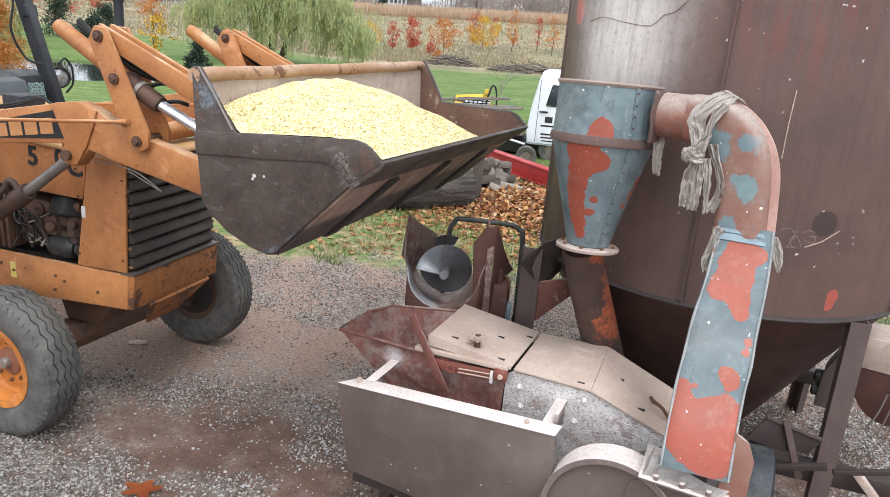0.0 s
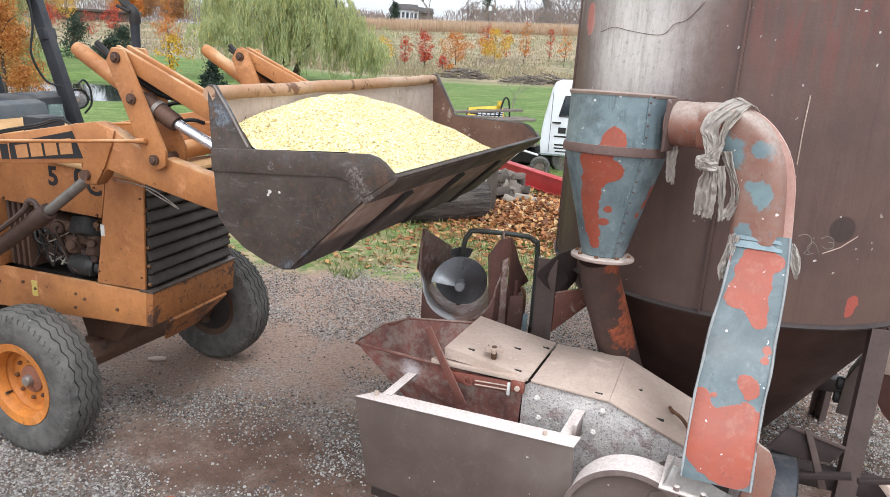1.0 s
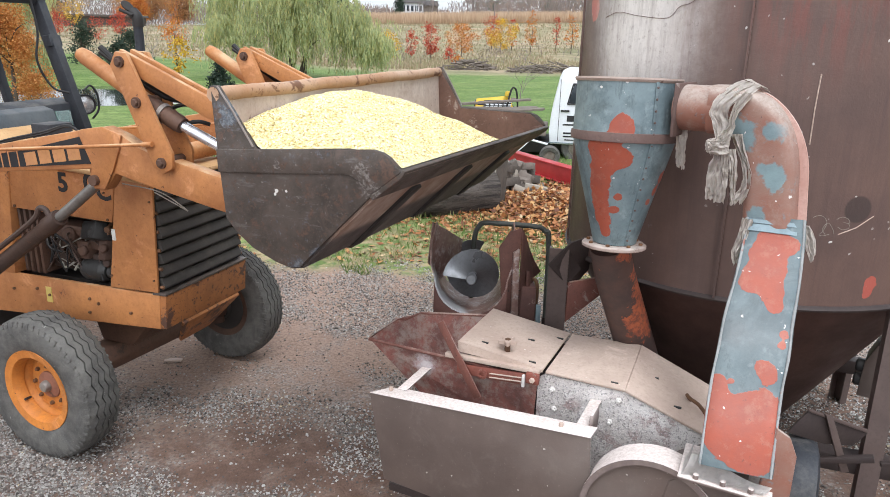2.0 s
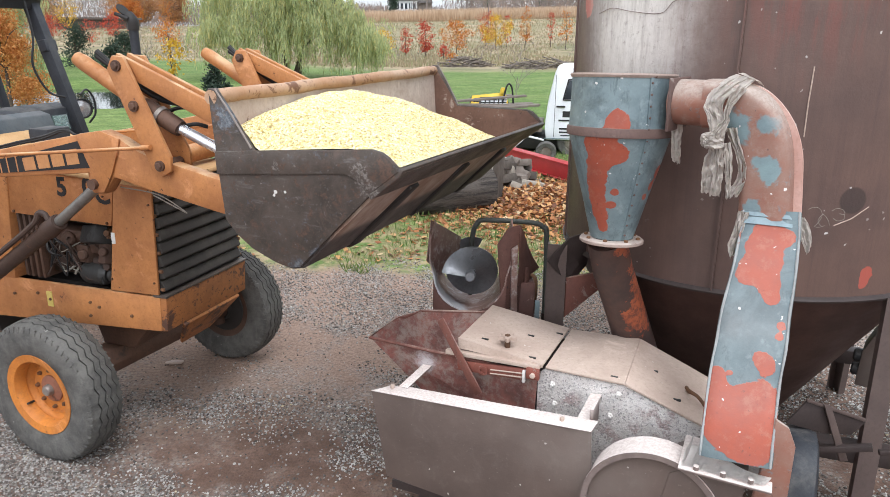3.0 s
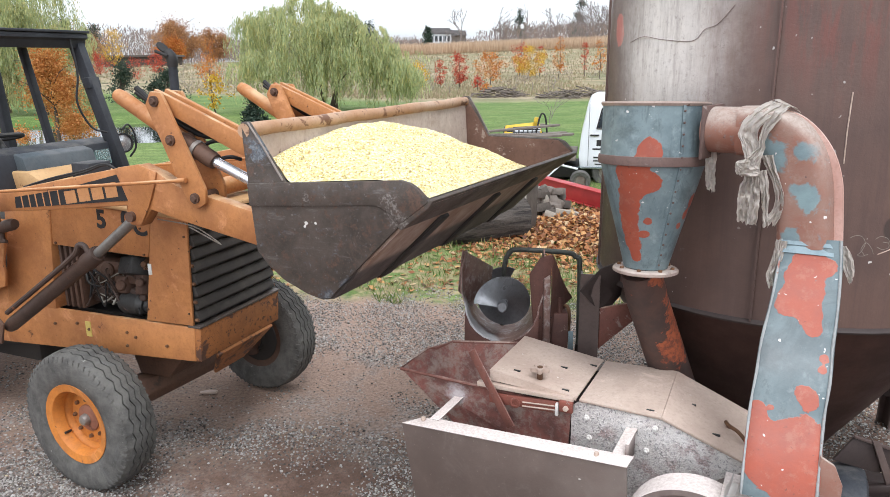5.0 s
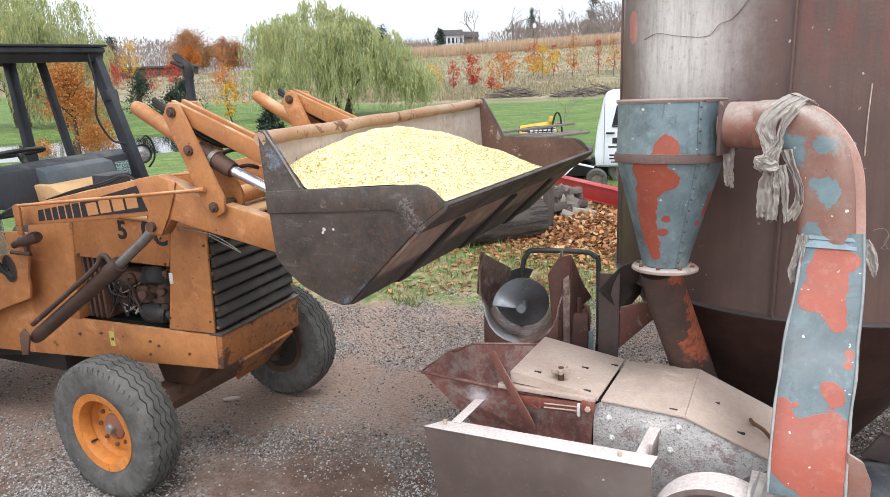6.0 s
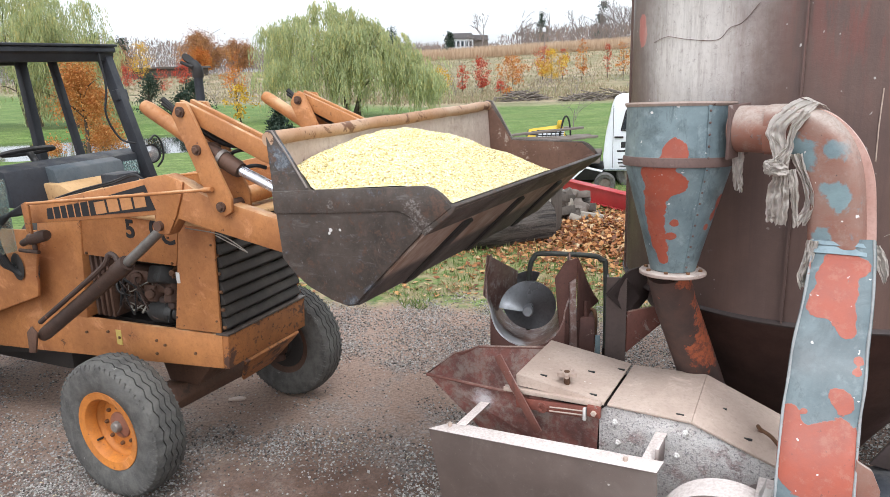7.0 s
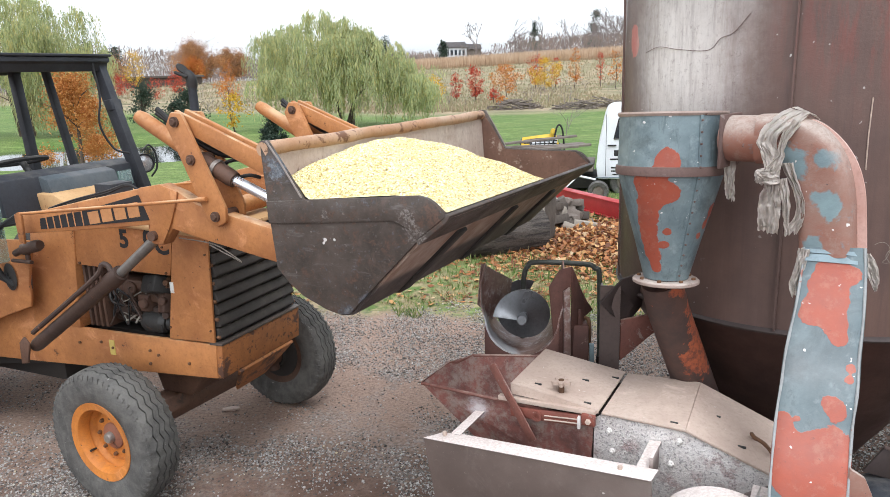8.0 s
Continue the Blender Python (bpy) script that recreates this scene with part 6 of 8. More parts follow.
lathe(b, [(0, 2.083), (0.2, 2.083), (0.214, 2.085), (0.216, 2.078), (0.21, 2.068), (0, 2.068)], 64, AT_CYC)
part("lid", b, M_FLANGE, cyc, "thin dusty lid")
b = B()
lathe(b, [(0.205, 1.875), (0.216, 1.873), (0.219, 1.855), (0.216, 1.838), (0.205, 1.836)], 64, AT_CYC, True)
part("band", b, M_BAND, cyc, "dull brown band around the cyclone")
b = B()
lathe(b, [(0.085, 1.402), (0.128, 1.402), (0.135, 1.396), (0.135, 1.386), (0.128, 1.382), (0.085, 1.382)], 48, AT_CYC, True)
flange = part("flange", b, M_FLANGE, cyc, "dusty bolted flange")
for i in range(8):
    a = 2 * math.pi * (i + 0.3) / 8
    b = B()
    disc_at(b, (0.975 + 0.112 * math.cos(a), 2.889 + 0.112 * math.sin(a), 1.405), (0, 0, 1), 0.009, 0.012, 6)
    part("bolt", b, M_RUSTY_BOLT, flange)
for ang in (282,):
    a = radians(ang)
    pts = [((0.207 + 0.003), 2.07), (0.209, 1.87), (0.211, 1.84), (0.172, 1.7), (0.13, 1.55), (0.092, 1.41)]
    b = B()
    line = [Vector((0.975 + r * math.cos(a), 2.889 + r * math.sin(a), z)) for r, z in pts]
    t = Vector((-math.sin(a), math.cos(a), 0)) * 0.007
    n = Vector((math.cos(a), math.sin(a), 0)) * 0.003
    for p, q in zip(line, line[1:]):
        slab(b, [p + t + n, p - t + n, q - t + n, q + t + n], 0.006)
    seam = part("seam", b, M_CYCLONE, cyc)
    for i in range(15):
        u = i / 14
        z = 2.05 - u * 0.62
        r = 0.211 if z > 1.85 else 0.093 + (z - 1.41) * 0.265
        b = B()
        disc_at(b, (0.975 + (r + 0.005) * math.cos(a), 2.889 + (r + 0.005) * math.sin(a), z), (math.cos(a), math.sin(a), 0.1), 0.0045, 0.005, 8)
        part("rivet", b, M_BAND, seam)
b = B()
tube(b, [(0.957, 2.9, 1.384), (0.966, 2.908, 1.36), (1.02, 2.97, 1.22), (1.295, 3.21, 0.62)], [0.084, 0.086, 0.09, 0.098], 32)
part("drop_pipe", b, M_DARKPIPE, mixer, "dark brown drop pipe with orange rust")
# ---- inlet, elbow and blower pipe ----
duct = new("blower_duct")
duct.parent = mixer
b = B()
tube(b, [(1.142, 2.744, 1.987), (1.17, 2.715, 1.988), (1.26, 2.63, 1.99)], 0.087, 32)
part("inlet", b, M_DUCT, duct, "short dusty pinkish duct")
b = B()
q = Matrix.Translation((1.15, 2.738, 1.985)) @ Vector((1, -0.95, 0)).to_track_quat("X", "Z").to_matrix().to_4x4()
box(b, -0.007, 0.007, -0.096, 0.096, -0.105, 0.096, 0.003, q)
part("inlet_flange", b, M_BAND, duct)
ELBOW = [(1.235, 2.655, 1.99), (1.3, 2.595, 1.99), (1.352, 2.547, 1.965), (1.389, 2.514, 1.9), (1.408, 2.492, 1.81), (1.416, 2.478, 1.7), (1.42, 2.463, 1.585)]
b = B()
eb = smoothed(ELBOW, 8)
squared(b, eb, [(0.086, 0.09)] * len(eb), Vector((0.69, 0.724, 0)), 4)
part("elbow", b, M_ELBOW, duct, "pinkish bent duct with worn blue spots")
# a raised strip stands in for the duct's lit outer side face
b = B()
rows_ = []
for k in range(10, len(eb)):
    d = (eb[min(k + 1, len(eb) - 1)] - eb[k - 1]).normalized()
    o = Vector((0.75, -0.6, 0.0)) * max(0.0, -d.z) + Vector((0, 0, 1)) * max(0.0, 1 + d.z)
    o = (o - d * o.dot(d)).normalized()
    w = d.cross(o)
    tall = 0.09 + 0.028 * smooth(10, 34, k)
    rows_.append([b.verts.new(eb[k] + o * q + w * t) for q, t in ((0.08, -0.007), (tall, -0.007), (tall, 0.007), (0.08, 0.007))])
for p, q in zip(rows_, rows_[1:]):
    for k in range(4):
        b.faces.new((p[k], p[(k + 1) % 4], q[(k + 1) % 4], q[k]))
b.faces.new(rows_[0])
b.faces.new(rows_[-1][::-1])
bmesh.ops.recalc_face_normals(b, faces=b.faces)
part("elbow_side_strip", b, M_FIN, duct, "pale pink strip standing in for the bend's lit side")
LOW = [(1.432, 2.459, 1.6), (1.42, 2.429, 1.52), (1.385, 2.37, 1.385), (1.342, 2.314, 1.25), (1.312, 2.262, 1.15), (1.279, 2.216, 1.05), (1.237, 2.139, 0.9), (1.219, 2.101, 0.8)]
b = B()
squared(b, smoothed(LOW, 3), [(0.1 + 0.02 * smooth(0, 12, i), 0.085 + 0.02 * smooth(0, 14, i)) for i in range(22)], Vector((0.866, -0.5, 0)), 9)
for v in b.verts:
    v.co += Vector((0.866, -0.5, 0)) * 0.004 * noise.noise(v.co * 5)
pipe = part("blower_pipe", b, M_PIPE, duct, "dented square pipe of blue-grey sheet and red paint")
line = smoothed(LOW, 3)
for side in (-1, 1):
    b = B()
    edge = []
    for k, p in enumerate(line):
        d = (line[min(k + 1, len(line) - 1)] - line[max(k - 1, 0)]).normalized()
        u = Vector((0.866, -0.5, 0))
        u = (u - d * u.dot(d)).normalized()
        o = d.cross(u)
        o = o if o.y < 0 else -o
        edge.append(p + u * side * (0.094 + 0.0185 * smooth(0, 12, k)) + o * (0.08 + 0.019 * smooth(0, 14, k)))
    tube(b, edge, [0.0045 + 0.001 * math.sin(k * 1.7) for k in range(len(edge))], 8)
    part("folded_edge", b, M_LIP, pipe, "pale rubbed sheet edge")
b = B()
d = Vector((-0.07, -0.12, -0.27)).normalized()
for o in (0.0, 0.03):
    p = Vector((1.424, 2.462, 1.578)) + d * o
    squared(b, [p, p + d * 0.014], [(0.105, 0.094)] * 2, Vector((0.866, -0.5, 0)), 6)
squared(b, [Vector((1.424, 2.462, 1.578)), Vector((1.424, 2.462, 1.578)) + d * 0.04], [(0.1015, 0.0905)] * 2, Vector((0.866, -0.5, 0)), 6)
part("clamp_band", b, M_GALV, duct, "galvanised clamp band")
b = B()
slab(b, [(1.3, 2.03, 1.0), (1.345, 2.02, 0.97), (1.375, 2.015, 0.9), (1.38, 2.02, 0.6), (1.26, 2.05, 0.6)], 0.02, 0.004)
part("scroll_side", b, M_ELBOW, duct, "rounded pinkish side of the blower outlet")

# ---- hammer mill: along its long side, across it, up ----
MF = Matrix.Translation((0.69, 2.806, 0)) @ pose(0, 0, 0, 0, 0, -30)
mill = new("hammer_mill")
mill.parent = mixer


def mp(*q):
    return MF @ Vector(q)


for nm, cs, lb in (("front_cover", [(-0.415, -0.008, 0.893), (-0.006, -0.008, 0.84), (-0.006, 0.425, 0.846), (-0.415, 0.425, 0.9)], "tan dusty hinged cover plate with a star knob"), ("middle_cover", [(0.004, -0.008, 0.832), (0.352, -0.008, 0.828), (0.337, 0.425, 0.856), (0.004, 0.425, 0.842)], "tan dusty cover plate"),
                   ("rear_cover", [(0.354, -0.008, 0.828), (0.85, -0.008, 0.651), (0.85, 0.425, 0.645), (0.339, 0.425, 0.856)], "sloping tan dusty cover plate")):
    b = B()
    slab(b, [mp(*q) for q in cs], 0.012, 0.003)
    cover = part(nm, b, M_TAN, mill, lb)
    spots = {"front_cover": [(-0.307, 0.05, 0), (-0.139, 0.22, 0), (-0.03, 0.33, 0), (-0.066, 0.02, 0)], "middle_cover": [(0.03, 0.35, 0), (0.3, 0.03, 0)], "rear_cover": [(0.44, 0.22, 0), (0.56, 0.08, 0)]}[nm]
    for s, w, _ in spots:
        z0, z1, s0, s1 = cs[0][2], cs[1][2], cs[0][0], cs[1][0]
        z = z0 + (z1 - z0) * (s - s0) / (s1 - s0) + 0.006 * w / 0.42
        b = B()
        box(b, s - 0.016, s + 0.016, w - 0.005, w + 0.005, z - 0.004, z + 0.004, 0.001, MF)
        part("slot", b, M_HOSE, cover)
    if nm == "front_cover":
        knob = new("knob")
        knob.parent = cover
        b = B()
        star = []
        for i in range(40):
            a = 2 * math.pi * i / 40
            star.append((a, 0.034 + 0.011 * math.cos(a * 5)))
        lo = [b.verts.new(mp(-0.195 + r * math.cos(a), 0.045 + r * math.sin(a), 0.906)) for a, r in star]
        hi = [b.verts.new(mp(-0.195 + r * math.cos(a), 0.045 + r * math.sin(a), 0.922)) for a, r in star]
        fs = [b.faces.new(lo[::-1]), b.faces.new(hi)] + [b.faces.new((lo[i], lo[(i + 1) % 40], hi[(i + 1) % 40], hi[i])) for i in range(40)]
        bmesh.ops.recalc_face_normals(b, faces=fs)
        part("knob_wheel", b, M_TAN, knob, "dusty cast star knob")
        b = B()
        rod(b, mp(-0.195, 0.045, 0.84), mp(-0.195, 0.045, 0.925), 0.013)
        part("stud", b, M_RUSTY_BOLT, knob)
        b = B()
        slab(b, [mp(-0.415, -0.012, 0.893), mp(-0.006, -0.012, 0.84), mp(-0.006, -0.014, 0.828), mp(-0.41, -0.014, 0.842)], 0.004)
        part("cover_lip", b, M_TAN, cover)
    if nm == "rear_cover":
        b = B()
        tube(b, smoothed([mp(0.6, 0.2, 0.74), mp(0.585, 0.18, 0.772), mp(0.6, 0.145, 0.776), mp(0.64, 0.125, 0.765), mp(0.68, 0.125, 0.72)], 6), 0.008, 10)
        part("lift_hook", b, M_RUSTY_BOLT, cover, "rusty bent hook")
for w0, w1, nm in ((0.0, 0.012, "front_wall"), (0.405, 0.417, "back_wall")):
    b = B()
    prism(b, [(-0.03, 0.25), (0.84, 0.25), (0.84, 0.638), (0.35, 0.812), (0.0, 0.815), (-0.03, 0.79)], w0, w1, 0.002, MF)
    part(nm, b, M_WALL, mill, "mill wall caked with pale meal dust")
b = B()
prism(b, [(-0.38, 0.3), (0.82, 0.3), (0.82, 0.625), (0.345, 0.79), (0.0, 0.79), (-0.38, 0.84)], 0.02, 0.4, 0, MF)
part("mill_body", b, M_LEG, mill)
for s, z in ((0.039, 0.752), (0.054, 0.659), (0.33, 0.77), (0.3, 0.66)):
    b = B()
    disc_at(b, mp(s, -0.006, z), MF.to_3x3() @ Vector((0, -1, 0)), 0.013, 0.014, 6)
    disc_at(b, mp(s, -0.016, z), MF.to_3x3() @ Vector((0, -1, 0)), 0.007, 0.016, 10)
    part("bolt", b, M_DUSTWHITE, mill)
# feed hopper
hop = new("feed_hopper")
hop.parent = mixer
A_, B_, C_, D_, E_ = (-0.89, -0.01, 0.80), (-0.845, 0.186, 0.842), (-0.78, 0.33, 0.835), (-0.4, 0.42, 0.86), (-0.03, -0.005, 0.785)
a_, c_, d_, e_ = (-0.52, 0.05, 0.45), (-0.5, 0.28, 0.45), (-0.06, 0.36, 0.45), (-0.05, 0.012, 0.45)
for nm, cs in (("end_panel", [A_, B_, C_, c_, a_]), ("front_panel", [E_, A_, a_, e_]), ("back_panel", [C_, D_, d_, c_]), ("floor_panel", [a_, c_, d_, e_])):
    b = B()
    slab(b, [mp(*q) for q in cs], 0.006)
    part(nm, b, M_HOPPER, hop, "dusty faded red hopper sheet")
b = B()
tube(b, [mp(*E_), mp(*A_), mp(*B_), mp(-0.82, 0.22, 0.83), mp(*C_), mp(*D_)], 0.0085, 8)
part("rolled_rim", b, M_RUST, hop, "rusty rolled rim")
b = B()
LEVER = ((-0.5, -0.03, 0.975), (-0.288, -0.062, 0.655))
q = mp(*LEVER[1]) - mp(*LEVER[0])
box(b, 0, q.length, -0.004, 0.004, -0.021, 0.021, 0.003, Matrix.Translation(mp(*LEVER[0])) @ q.to_track_quat("X", "Z").to_matrix().to_4x4())
part("gate_lever", b, M_RUST, hop, "flat rusty gate lever")
b = B()
prism(b, [(-0.47, 0.808), (-0.015, 0.822), (-0.015, 0.842), (-0.47, 0.83)], -0.036, -0.008, 0.003, MF)
part("top_rail", b, M_TAN, hop, "dusty tan rail over the slide bar")
b = B()
prism(b, [(-0.41, 0.786), (-0.078, 0.812), (-0.078, 0.756), (-0.41, 0.738)], -0.034, -0.018, 0.003, MF)
bar = part("slide_bar", b, M_LEVER, hop, "red slide bar with a slot")
out = MF.to_3x3() @ Vector((0, -1, 0))
b = B()
disc_at(b, mp(-0.28, -0.038, 0.766), out, 0.024, 0.01, 24, 0.013)
part("eye", b, M_LEVER, bar)
for z in (0.776, 0.757):
    b = B()
    tube(b, [mp(-0.245, -0.036, z), mp(-0.095, -0.036, z + 0.014)], 0.0035, 8)
    part("slot_edge", b, M_TAN, bar)
b = B()
box(b, -0.09, -0.076, -0.05, -0.032, 0.752, 0.81, 0.003, MF)
part("stop", b, M_DUSTWHITE, bar)
b = B()
box(b, -0.072, -0.012, -0.05, -0.03, 0.776, 0.828, 0.004, MF)
end = part("end_block", b, M_LEVER, bar)
b = B()
disc_at(b, mp(-0.04, -0.054, 0.798), out, 0.013, 0.016, 6)
part("nut", b, M_TAN, end)
# belt shield before the mill
sh = new("belt_shield")
sh.parent = mixer
b = B()
prism(b, [(-0.71, 0.695), (0.288, 0.745), (0.32, 0.2), (-0.64, 0.27)], -0.31, -0.302, 0.002, MF)
part("shield_plate", b, M_SHIELD, sh, "grey-brown belt shield plate")
b = B()
slab(b, [mp(-0.71, -0.314, 0.699), mp(0.288, -0.314, 0.749), mp(0.298, -0.235, 0.757), mp(-0.56, -0.235, 0.714), mp(-0.645, -0.25, 0.708)], 0.006, 0.002)
part("top_flange", b, M_DUSTTOP, sh, "top flange thick with white meal dust")
for s, z in ((-0.58, 0.71), (0.235, 0.745)):
    b = B()
    prism(b, [(s - 0.024, z - 0.004), (s + 0.024, z), (s + 0.024, z + 0.006), (s - 0.024, z + 0.002)], -0.25, -0.002, 0.001, MF)
    part("bracket", b, M_DUSTTOP, sh)
b = B()
prism(b, [(0.262, 0.70), (0.275, 0.70), (0.275, 0.80), (0.262, 0.80)], -0.235, -0.12, 0.001, MF)
part("bracket", b, M_DUSTTOP, sh)
for s in (-0.62, 0.16):
    b = B()
    disc_at(b, mp(s, -0.275, 0.722 + 0.03 * (s > 0)), (0, 0, 1), 0.01, 0.018, 6)
    part("bolt", b, M_TAN, sh)
b = B()
prism(b, [(-0.64, 0.18), (0.34, 0.18), (0.34, 0.22), (-0.64, 0.22)], -0.26, -0.02, 0, MF)
part("base_rail", b, M_LEG, mill)
for s in (-0.4, 0.1, 0.7):
    for w in (0.05, 0.36):
        b = B()
        box(b, s - 0.03, s + 0.03, w - 0.03, w + 0.03, 0.0, 0.31, 0.004, MF)
        part("foot", b, M_LEG, mill)
for s in (-0.5, 0.2):
    b = B()
    box(b, s - 0.03, s + 0.03, -0.2, -0.14, 0.0, 0.19, 0.004, MF)
    part("foot", b, M_LEG, mill)
# blower drum
fan = new("blower")
fan.parent = mixer
m = MF @ Matrix.Translation((0.545, -0.335, 0.508)) @ pose(0, 0, 0, 90)
b = B()
lathe(b, [(0.252, -0.07), (0.256, -0.065), (0.256, 0.055), (0.262, 0.058), (0.262, 0.068), (0.24, 0.068), (0.24, -0.07)], 72, m, True)
part("drum_band", b, M_DUSTTOP, fan, "round blower band white with meal dust")
for z0, z1 in ((0.04, 0.048), (-0.06, -0.052)):
    b = B()
    lathe(b, [(0, z0), (0.241, z0), (0.241, z1), (0, z1)], 72, m)
    part("drum_face", b, M_SHIELD, fan, "dull brown blower face")
b = B()
prism(b, [(0.55, 0.42), (0.84, 0.42), (0.86, 0.78), (0.75, 0.8), (0.6, 0.7)], -0.39, -0.16, 0.006, MF)
part("outlet", b, M_SHIELD, fan, "dull brown blower outlet")
b = B()
slab(b, [mp(0.63, -0.44, 0.765), mp(0.94, -0.44, 0.755), mp(0.94, -0.2, 0.755), mp(0.63, -0.2, 0.765)], 0.012, 0.003)
of = part("outlet_flange", b, M_DUSTTOP, fan, "bolted outlet flange caked with dust")
for s in (0.69, 0.78, 0.87):
    b = B()
    disc_at(b, mp(s, -0.425, 0.772), (0, 0, 1), 0.011, 0.018, 6)
    part("bolt", b, M_DUSTTOP, of)
# meal caked in lumps round the joint
b = B()
rows_ = []
for i in range(61):
    u = i / 60
    s, w = (0.64, -0.3 - 0.125 * u * 2.5) if u < 0.4 else (0.64 + 0.27 * (u - 0.4) / 0.6, -0.425)
    o = 1.0 - 0.75 * smooth(0.45, 0.9, u)
    row = []
    for k in range(7):
        v = k / 6
        q = mp(s, w, 0.765) + Vector((0, 0, 0.075 * o * v * v)) + (MF.to_3x3() @ Vector((0.025 * v, 0.03 * v, 0)))
        n = noise.noise(q * 28) * 0.016 + noise.noise(q * 70) * 0.007
        row.append(b.verts.new(q + Vector((-0.5, -0.8, 0.5)) * n))
    rows_.append(row)
for p, q in zip(rows_, rows_[1:]):
    for k in range(6):
        b.faces.new((p[k], p[k + 1], q[k + 1], q[k]))
bmesh.ops.solidify(b, geom=list(b.faces), thickness=0.012)
part("dust_crust", b, M_DUSTWHITE, of, "lumpy crust of white meal")
for s in (0.45, 0.65):
    b = B()
    box(b, s - 0.02, s + 0.02, -0.36, -0.16, 0.0, 0.3, 0.004, MF)
    part("foot", b, M_LEG, fan)

# ---- intake auger and its trough; the axis looks towards the yard ----
aug = new("intake_auger")
aug.parent = mixer
AF = Matrix.Translation((0.46, 3.66, 0.967)) @ pose(0, 0, 0, -8, 0, -8)
b = B()
n = 70
rows_ = []
for i in range(n + 1):
    a = radians(172) - 2 * math.pi * 1.3 * i / n
    y = -0.07 + 0.5 * i / n
    rows_.append([b.verts.new(AF @ Vector((r * math.cos(a), y + o, r * math.sin(a)))) for r, o in ((0.025, 0), (0.09, 0.0), (0.154, 0.0), (0.154, 0.006), (0.025, 0.006))])
for p, q in zip(rows_, rows_[1:]):
    for k in range(5):
        b.faces.new((p[k], p[(k + 1) % 5], q[(k + 1) % 5], q[k]))
b.faces.new(rows_[0])
b.faces.new(rows_[-1][::-1])
bmesh.ops.recalc_face_normals(b, faces=b.faces)
part("flighting", b, M_AUGER, aug, "polished dark steel screw flight")
b = B()
tube(b, [AF @ Vector((0, -0.06, 0)), AF @ Vector((0, -0.05, 0)), AF @ Vector((0, 0.6, 0))], [0.024, 0.03, 0.03], 20)
part("shaft", b, M_AUGER, aug)
prof = [(-0.2, 0.3), (-0.225, 0.2), (-0.226, 0.08)] + [(0.2 * math.cos(radians(t)), 0.195 * math.sin(radians(t))) for t in range(180, 361, 15)] + [(0.226, 0.08), (0.235, 0.2), (0.225, 0.31)]
back = [(-0.19, 0.07), (-0.2, 0.05), (-0.2, 0.03)] + prof[3:-3] + [(0.2, 0.03), (0.205, 0.05), (0.2, 0.07)]
b = B()
front = [0.02, -0.02, -0.04] + [-0.045] * 13 + [-0.04, -0.02, 0.02]
o1 = [b.verts.new(AF @ Vector((x, f, z))) for (x, z), f in zip(prof, front)]
o2 = [b.verts.new(AF @ Vector((x, 0.48, z))) for x, z in back]
i1 = [b.verts.new(AF @ Vector((x * 0.965, f, z * 0.965 if z < 0 else z))) for (x, z), f in zip(prof, front)]
i2 = [b.verts.new(AF @ Vector((x * 0.965, 0.48, z * 0.965 if z < 0 else z))) for x, z in back]
for k in range(len(prof) - 1):
    b.faces.new((o1[k], o1[k + 1], o2[k + 1], o2[k]))
    b.faces.new((i1[k + 1], i1[k], i2[k], i2[k + 1]))
    b.faces.new((o1[k + 1], o1[k], i1[k], i1[k + 1]))
for k in (0, -1):
    b.faces.new((o1[k], o2[k], i2[k], i1[k]))
bmesh.ops.recalc_face_normals(b, faces=b.faces)
part("trough", b, M_TROUGH, aug, "rusty trough worn bright inside")
b = B()
slab(b, [AF @ Vector(q) for q in ((-0.215, 0.0, 0.3), (-0.235, -0.03, 0.08), (-0.17, 0.16, -0.04), (-0.07, 0.33, 0.08), (-0.06, 0.35, 0.16))], 0.006, 0.001)
part("flared_plate", b, M_TROUGH, aug, "flared pale-worn sheet at the trough's mouth")
b = B()
prism(b, [(-0.2, -0.26), (0.19, -0.26), (0.2, -0.02)] + [(0.198 * math.cos(radians(t)), 0.198 * math.sin(radians(t))) for t in range(345, 194, -15)] + [(-0.2, -0.02)], -0.05, -0.035, 0.002, AF)
part("front_plate", b, M_RUSTDARK, aug, "rusty plate below the auger")
b = B()
slab(b, [(0.6, 3.63, 1.15), (0.655, 3.62, 1.243), (0.72, 3.64, 1.252), (0.715, 3.63, 1.1), (0.702, 3.61, 0.75), (0.63, 3.6, 0.77), (0.615, 3.62, 0.95)], 0.01, 0.002)
part("side_plate", b, M_RUSTDARK, aug, "bent rust-red side plate")
b = B()
slab(b, [(0.72, 3.645, 1.252), (0.745, 3.67, 1.2), (0.8, 3.76, 1.06), (0.868, 3.8, 0.955), (0.83, 3.8, 0.92), (0.8, 3.78, 0.66), (0.715, 3.63, 0.72), (0.722, 3.64, 1.0)], 0.01, 0.002)
part("side_plate", b, M_RUSTDARK, aug, "bent rust-red side plate")
b = B()
slab(b, [(0.672, 3.605, 1.13), (0.705, 3.61, 1.15), (0.712, 3.6, 0.77), (0.672, 3.59, 0.775)], 0.014, 0.003)
part("stiffener", b, M_TROUGH, aug, "pale scoured strip up the side plate")
b = B()
slab(b, [(0.765, 3.68, 1.0), (0.785, 3.7, 0.99), (0.79, 3.69, 0.7), (0.765, 3.67, 0.7)], 0.016, 0.003)
part("stiffener", b, M_RUSTDARK, aug)
b = B()
